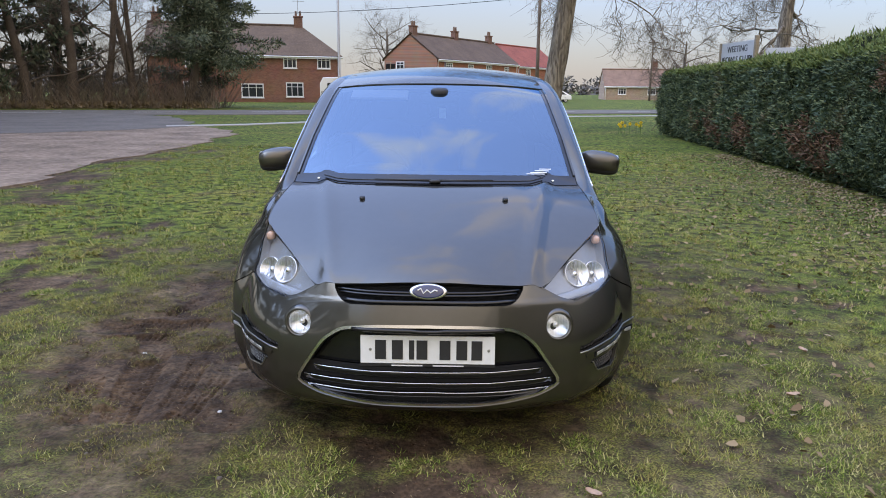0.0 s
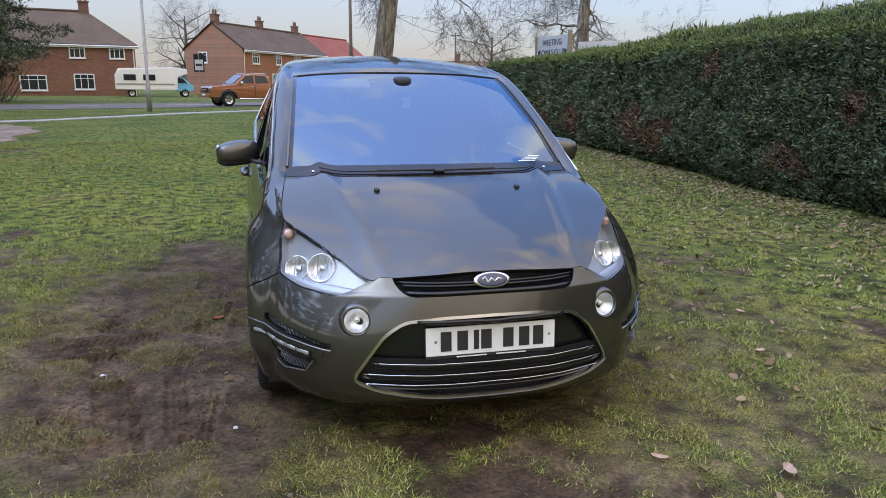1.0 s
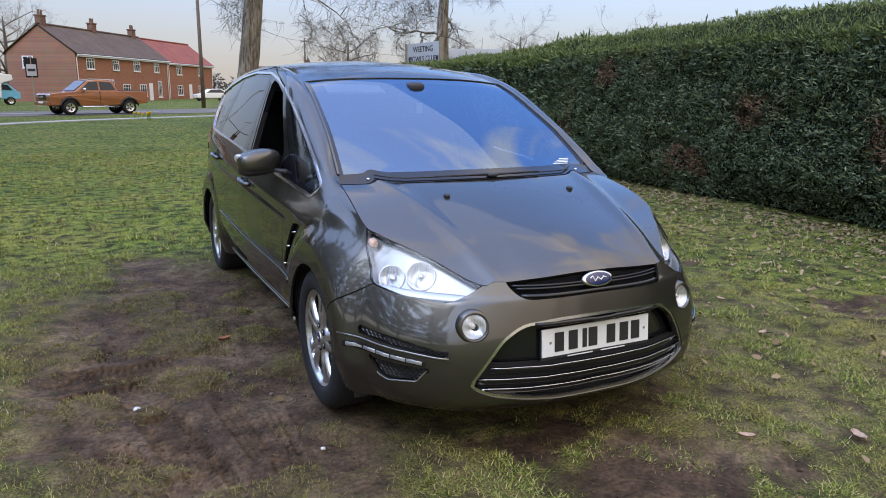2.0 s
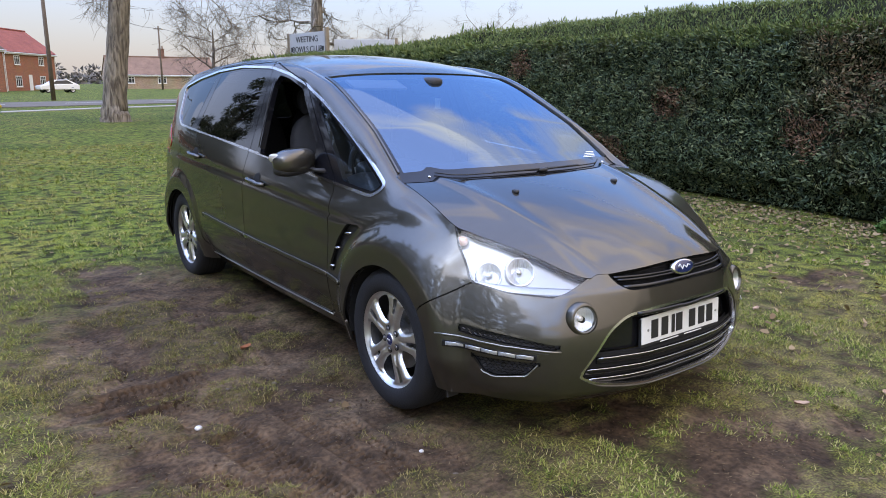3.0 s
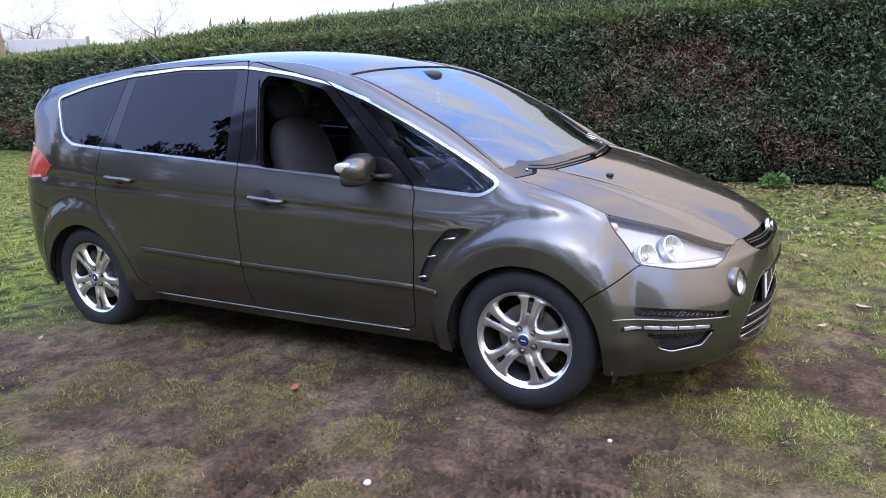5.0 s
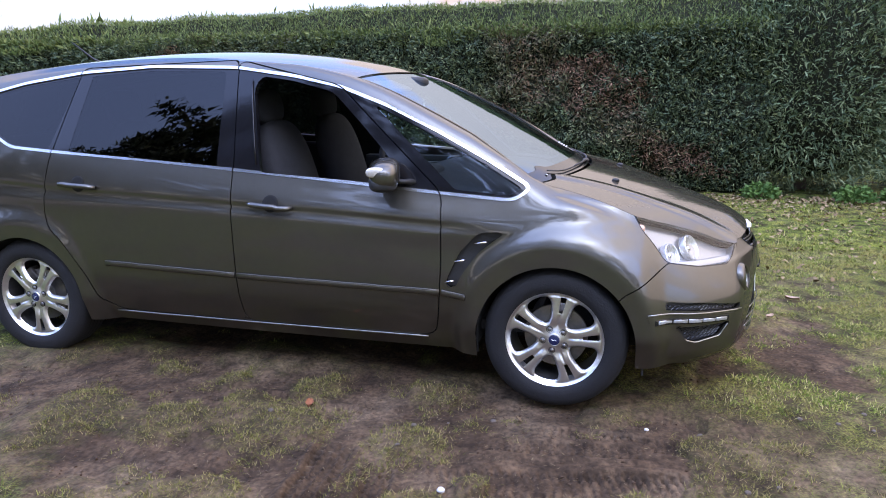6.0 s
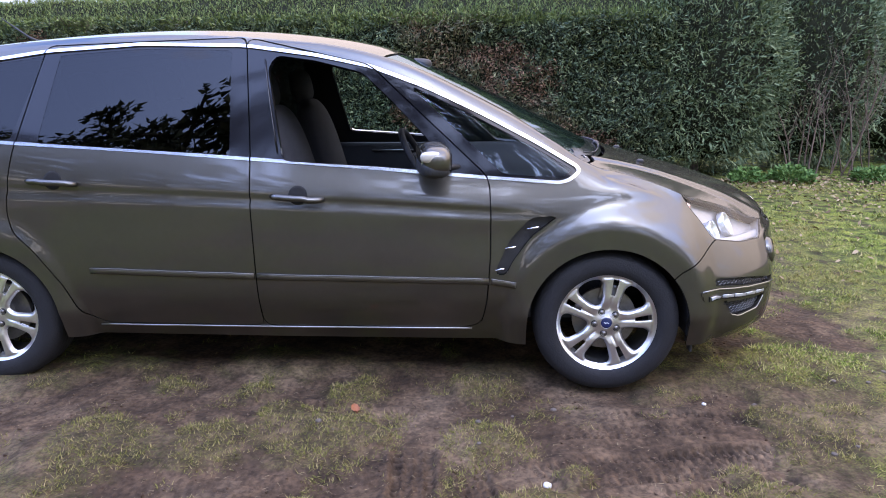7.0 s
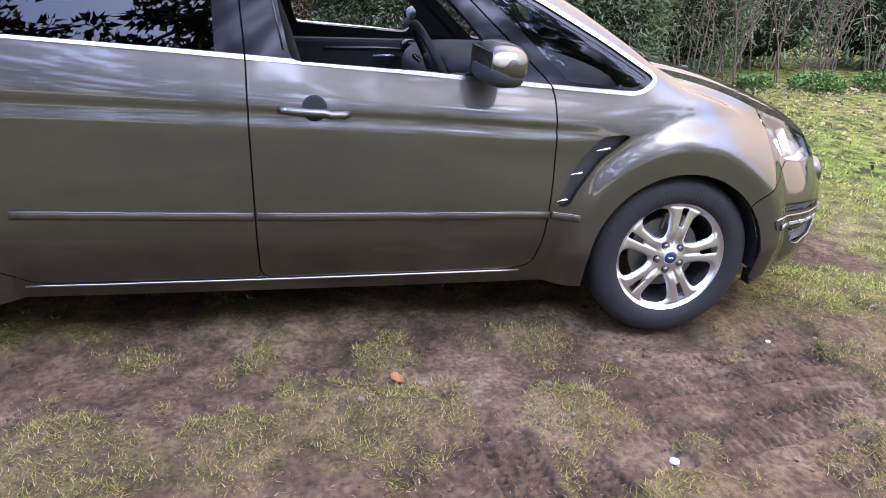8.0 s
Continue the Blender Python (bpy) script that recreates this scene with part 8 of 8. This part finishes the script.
def build_sign():
    sign = new("club_sign")
    tagged(sign, "white club sign with black lettering on timber posts behind the hedge", "sign")
    along_v = (SIGN_B - SIGN_A)
    L = along_v.length
    turn = math.atan2(along_v.y, along_v.x)
    sign.matrix_basis = Matrix.Translation(SIGN_A) @ Matrix.Rotation(turn, 4, "Z")
    board = part("board", boxed((0, -0.02, 2.32), (L, 0.02, 3.10), 0.01), BOARD, sign)
    for text, z, size in (("WEETING", 2.78, 0.29), ("BOWLS CLUB", 2.44, 0.29)):
        cu = bpy.data.curves.new("lettering", "FONT")
        cu.body, cu.size, cu.align_x, cu.extrude = text, size, "CENTER", 0.004
        tmp = new("lettering_curve", cu)
        me = bpy.data.meshes.new_from_object(tmp)
        bpy.data.objects.remove(tmp)
        xs = [v.co.x for v in me.vertices]
        fit_w = (1.55 if text == "WEETING" else 2.1) / (max(xs) - min(xs))
        me.transform(Matrix.Translation((L / 2, -0.026, z)) @ Matrix.Rotation(radians(90), 4, "X") @ Matrix.Diagonal((fit_w, 1, 1, 1)))
        for letter in islands(me):
            part("letter", letter, INK, board)
    for x, h in ((-0.06, 3.12), (L + 0.07, 3.22)):
        part("post", boxed((x - 0.06, -0.06, -0.1), (x + 0.06, 0.06, h), 0.01), OAK, sign)
    for x in (0.18, L - 0.18):
        part("emblem", boxed((x - 0.07, -0.027, 2.46), (x + 0.07, -0.022, 2.62), 0.002), INK, board)


build_sign()
fence = new("white_board_fence")
tagged(fence, "white painted board on timber posts above the hedge", "fence")
fence.matrix_basis = Matrix.Translation((10.05, 20.75, 0)) @ Matrix.Rotation(radians(-36), 4, "Z")
part("rail", boxed((0, -0.02, 2.50), (2.1, 0.02, 2.86), 0.01), BOARD, fence)
for x in (0.62, 2.16):
    part("post", boxed((x - 0.05, 0.02, -0.1), (x + 0.05, 0.12, 2.92), 0.01), OAK, fence)

GALV = shade("grey_painted_steel", (0.30, 0.29, 0.27), 0.5, 0.4, 0.15, 2)
lamp_post = new("street_lamp")
tagged(lamp_post, "tall pale grey steel street lamp beside the path", "street lamp")
lamp_post.location = (-5.75, 34.1, 0)
part("post", tube([(0, 0, -0.1), (0, 0, 1.2), (0, 0, 1.25), (0, 0, 7.8)], [0.11, 0.11, 0.075, 0.05], 14), GALV, lamp_post, "", True)
part("arm", tube([(0, 0, 7.75), (0.1, 0.25, 8.0), (0.3, 0.8, 8.1)], 0.035, 10), GALV, lamp_post, "", True)
part("lantern", blob((0.4, 1.1, 8.1), (0.14, 0.35, 0.09), 3), GALV, lamp_post, "", True)


def pole(x, y, h, label, arms=True):
    p = new("telegraph_pole")
    tagged(p, label, "pole", "telegraph poles")
    p.location = (x, y, 0)
    part("shaft", tube([(0, 0, -0.1), (0, 0, h)], [0.16, 0.11], 12), PINE_BARK, p, "", True)
    if arms:
        part("crossarm", boxed((-0.7, -0.05, h - 0.5), (0.7, 0.05, h - 0.38), 0.01), PINE_BARK, p)
        for k in (-0.55, 0.55):
            part("insulator", blob((k, 0, h - 0.31), (0.05, 0.05, 0.08)), BOARD, p, "", True)
    return p


pole(30.6, 113.6, 9.3, "brown timber telegraph pole far behind the road")
pole(6.6, 56.0, 9.0, "dark timber telegraph pole across the road", False)
for a, b, name in (((6.6, 56.0, 8.6), (30.6, 113.6, 9.0), 0), ((30.6, 113.6, 9.0), (62, 128, 8.2), 1), ((-40, 70, 9.0), (6.6, 56.0, 8.6), 2)):
    A, B = Vector(a), Vector(b)
    pts = [A.lerp(B, t) - Vector((0, 0, 1.0 * 4 * t * (1 - t))) for t in np.linspace(0, 1, 14)]
    tagged(part("overhead_wire", tube(pts, 0.022, 5), DARK), "thin black overhead wire slung between poles", "wire", "overhead wires")
hang = new("pub_sign")
tagged(hang, "small dark framed sign on a post across the road", "sign")
hang.location = (-4.24, 46.6, 0)
part("post", tube([(0, 0, -0.1), (0, 0, 3.2)], 0.05, 8), OAK, hang)
part("frame", boxed((-0.32, -0.04, 2.0), (0.32, 0.04, 3.1), 0.02), DARK, hang)
part("picture", boxed((-0.25, -0.052, 2.1), (0.25, -0.042, 2.75), 0.004), BOARD, hang)
part("bar", boxed((-0.2, -0.06, 2.35), (0.2, -0.054, 2.5), 0.002), INK, hang)
YELLOW = shade("daffodil_yellow", (0.75, 0.55, 0.03), 0.6, 0, 0.1)
for cx, cy in ((0.67, 32.6), (6.2, 22.4), (12.0, 36.5)):
    clump = new("daffodil_clump")
    tagged(clump, "clump of yellow daffodils in the grass", "flowers", "daffodil clumps")
    clump.location = (cx, cy, 0)
    rng = random.Random(int(cx * 10))
    for k in range(9):
        x, y, h = rng.uniform(-0.45, 0.45), rng.uniform(-0.2, 0.2), rng.uniform(0.25, 0.4)
        stem = part("stem", tube([(x, y, -0.02), (x, y, h)], 0.008, 4), WEED_LEAF, clump)
        bm = spin([(0.004, 0.0), (0.022, -0.02), (0.026, -0.045)], "y", 8)
        bmesh.ops.translate(bm, vec=(x, y, h), verts=bm.verts)
        part("trumpet", bm, YELLOW, stem)
        for j in range(6):
            t = j * math.pi / 3
            bm = blob((x + 0.035 * math.cos(t), y, h + 0.035 * math.sin(t)), (0.03, 0.006, 0.018), 2, 8, 6, Matrix.Rotation(-t, 4, "Y"))
            part("petal", bm, YELLOW, stem)

# ---- other vehicles ----
ORANGE = shade("copper_orange_paint", (0.31, 0.108, 0.038), 0.35, 0.5, 0.06, 2, coat=1.0)
CAR_WHITE = shade("white_vehicle_paint", (0.78, 0.78, 0.77), 0.35, 0, 0.05, 2, coat=0.6)
CAR_GLASS = shade("vehicle_glass", (0.02, 0.025, 0.03), 0.06, 0, 0.2, 1)
SKYBLUE = shade("light_blue_panel", (0.12, 0.42, 0.60), 0.4, 0, 0.05)


def extruded(profile, half, taper=0.0, bevel=0.03, lift=0.8):
    """A side profile (x, z) drawn out to both sides; taper pulls in what lies above lift."""
    bm = bmesh.new()
    sides = []
    for sd in (-1, 1):
        sides.append([bm.verts.new((x, sd * (half - taper * max(0, z - lift)), z)) for x, z in profile])
    bm.faces.new(sides[0])
    bm.faces.new(sides[1][::-1])
    n = len(profile)
    for i in range(n):
        j = (i + 1) % n
        bm.faces.new((sides[0][j], sides[0][i], sides[1][i], sides[1][j]))
    bmesh.ops.recalc_face_normals(bm, faces=bm.faces)
    if bevel:
        bmesh.ops.bevel(bm, geom=list(bm.edges), offset=bevel, segments=2, affect="EDGES", profile=0.6)
    return bm


def small_wheel(owner, x, y, r, w=0.2):
    sd = 1 if y > 0 else -1
    bm = spin([(r * 0.6, 0.02), (r * 0.95, 0.02), (r, -0.02), (r, -w + 0.02), (r * 0.9, -w)], "y", 28)
    for v in bm.verts:
        v.co.y *= sd
    bmesh.ops.translate(bm, vec=(x, y, r), verts=bm.verts)
    wheel_ = part("wheel", bm, RUBBER, owner, "", True)
    bm = spin([(0.001, 0.0), (r * 0.2, 0.01), (r * 0.55, 0.0), (r * 0.62, 0.025)], "y", 24)
    for v in bm.verts:
        v.co.y *= sd
    bmesh.ops.translate(bm, vec=(x, y, r), verts=bm.verts)
    part("rim", bm, ALLOY, wheel_, "", True)
    for k in range(5):
        t = k * 2 * math.pi / 5
        bm = boxed((0.05, -0.01, -0.03), (r * 0.5, 0.012, 0.03), 0.004, Matrix.Translation((x, y + sd * 0.012, r)) @ Matrix.Rotation(t, 4, "Y"))
        part("spoke", bm, DARK, wheel_)


def build_pickup(x, y, turn):
    p = new("pickup_truck")
    tagged(p, "copper-orange double-cab pickup truck on the road", "pickup truck")
    p.matrix_basis = Matrix.Translation((x, y, 0.03)) @ Matrix.Rotation(radians(turn), 4, "Z")
    body = extruded([(-2.6, 0.50), (-2.62, 0.95), (-2.52, 1.10), (-1.25, 1.22), (1.05, 1.24), (2.62, 1.26), (2.66, 0.60), (2.05, 0.52), (1.95, 0.80), (1.60, 0.95), (1.25, 0.80), (1.15, 0.50), (-1.15, 0.46), (-1.25, 0.80), (-1.60, 0.96), (-1.98, 0.80), (-2.05, 0.50)], 0.92, 0.12, 0.03, 0.9)
    part("body", body, ORANGE, p)
    part("cab", extruded([(-1.30, 1.20), (-0.55, 1.78), (0.10, 1.83), (0.82, 1.78), (1.05, 1.20)], 0.86, 0.28, 0.05, 1.2), ORANGE, p)
    for sd in (-1, 1):
        for name, prof in (("side_window", [(-0.98, 1.30), (-0.50, 1.70), (-0.02, 1.745), (-0.02, 1.28)]), ("rear_side_window", [(0.06, 1.28), (0.06, 1.745), (0.70, 1.71), (0.90, 1.30)])):
            bm = bmesh.new()
            rings = [[bm.verts.new((px, sd * (0.86 + e - 0.28 * (pz - 1.2)), pz)) for px, pz in prof] for e in (-0.02, 0.008)]
            for ring_ in rings:
                bm.faces.new(ring_)
            for i in range(4):
                j = (i + 1) % 4
                bm.faces.new((rings[0][i], rings[0][j], rings[1][j], rings[1][i]))
            bmesh.ops.recalc_face_normals(bm, faces=bm.faces)
            part(name, bm, CAR_GLASS, p)
        for wx in (-1.60, 1.60):
            arch_ = [(wx + 0.49 * math.cos(t), sd * 0.935, 0.40 + 0.49 * math.sin(t)) for t in np.linspace(0.1, math.pi - 0.1, 12)]
            part("wheel_arch", tube(arch_, 0.045, 6), BLACK, p, "", True)
        part("door_joint", boxed((-0.01, sd * 0.915 - 0.012, 0.52), (0.01, sd * 0.915 + 0.012, 1.22), 0), BLACK, p)
        part("door_handle", boxed((-0.28, sd * 0.90 - 0.02, 1.10), (-0.08, sd * 0.90 + 0.02, 1.14), 0.01), CHROME, p)
        part("headlight", blob((-2.50, sd * 0.70, 0.99), (0.14, 0.18, 0.09), 3), REFLECTOR, p, "", True)
        part("tail_light", boxed((2.58, sd * 0.80 - 0.07, 0.85), (2.68, sd * 0.80 + 0.07, 1.20), 0.02), RED, p)
        part("door_mirror", blob((-0.85, sd * 1.02, 1.30), (0.08, 0.12, 0.10), 3), CHROME, p, "", True)
        part("side_step", tube([(-1.0, sd * 0.95, 0.42), (1.0, sd * 0.95, 0.42)], 0.04, 8), CHROME, p, "", True)
        part("roof_rail", tube([(-0.45, sd * 0.62, 1.86), (0.8, sd * 0.62, 1.84)], 0.025, 8), SATIN, p)
        for wx in (-1.60, 1.60):
            small_wheel(p, wx, sd * 0.90, 0.385, 0.25)
    part("windscreen", boxed((-0.42, -0.66, -0.01), (0.42, 0.66, 0.012), 0.005, Matrix.Translation((-0.93, 0, 1.515)) @ Matrix.Rotation(radians(-38), 4, "Y")), CAR_GLASS, p)
    part("grille", boxed((-2.66, -0.42, 0.80), (-2.60, 0.42, 1.04), 0.02), BLACK_GLOSS, p)
    part("grille_bar", boxed((-2.685, -0.30, 0.88), (-2.662, 0.30, 0.95), 0.01), CHROME, p)
    part("bumper", boxed((-2.72, -0.90, 0.48), (-2.55, 0.90, 0.70), 0.04), ORANGE, p)
    part("plate", boxed((-2.735, -0.26, 0.60), (-2.722, 0.26, 0.70), 0.002), WHITE, p)
    part("load_bed", boxed((1.15, -0.72, 1.262), (2.55, 0.72, 1.28), 0.004), BLACK, p)
    return p


build_pickup(-1.2, ROAD_Y(-1.2) + 1.5, 23)
camper = new("camper_van")
tagged(camper, "white camper van with a blue cab parked by the house", "camper van")
camper.matrix_basis = Matrix.Translation((-10.0, 68.3, 0)) @ Matrix.Rotation(radians(10), 4, "Z")
part("body", extruded([(-2.9, 0.65), (-2.9, 1.9), (-2.6, 2.45), (2.0, 2.60), (3.1, 2.45), (3.15, 2.05), (2.3, 1.75), (2.2, 0.60)], 1.05, 0.05, 0.06), CAR_WHITE, camper)
part("cab", extruded([(2.1, 0.5), (2.1, 1.85), (2.75, 1.75), (3.35, 1.15), (3.6, 1.0), (3.6, 0.5)], 0.9, 0.1, 0.05), SKYBLUE, camper)
part("cab_window", extruded([(2.3, 1.25), (2.3, 1.68), (2.72, 1.62), (3.05, 1.25)], 0.91, 0, 0.004), CAR_GLASS, camper)
for wx in (-2.2, -0.6):
    part("window", boxed((wx, -1.065, 1.45), (wx + 1.0, -1.055, 1.95), 0.002), CAR_GLASS, camper)
part("stripe", boxed((-2.8, -1.064, 1.05), (2.0, -1.056, 1.18), 0.002), SATIN, camper)
for wx in (-1.6, 2.85):
    for sd in (-1, 1):
        small_wheel(camper, wx, sd * 0.98, 0.34)
saloon = new("parked_car")
tagged(saloon, "white hatchback parked beside the red-roofed house", "car")
saloon.matrix_basis = Matrix.Translation((12.6, 91.0, 0)) @ Matrix.Rotation(radians(12), 4, "Z")
part("body", extruded([(-2.1, 0.35), (-2.15, 0.75), (-1.2, 0.92), (1.9, 0.98), (2.1, 0.8), (2.1, 0.35)], 0.87, 0.1, 0.06, 0.6), CAR_WHITE, saloon)
part("cabin", extruded([(-1.25, 0.9), (-0.4, 1.40), (0.9, 1.45), (1.9, 0.95)], 0.78, 0.25, 0.05, 0.9), CAR_WHITE, saloon)
part("side_glass", extruded([(-0.95, 0.97), (-0.32, 1.34), (0.85, 1.38), (1.45, 0.98)], 0.80, 0.27, 0.004, 0.9), CAR_GLASS, saloon)
for wx in (-1.35, 1.3):
    for sd in (-1, 1):
        small_wheel(saloon, wx, sd * 0.84, 0.31)
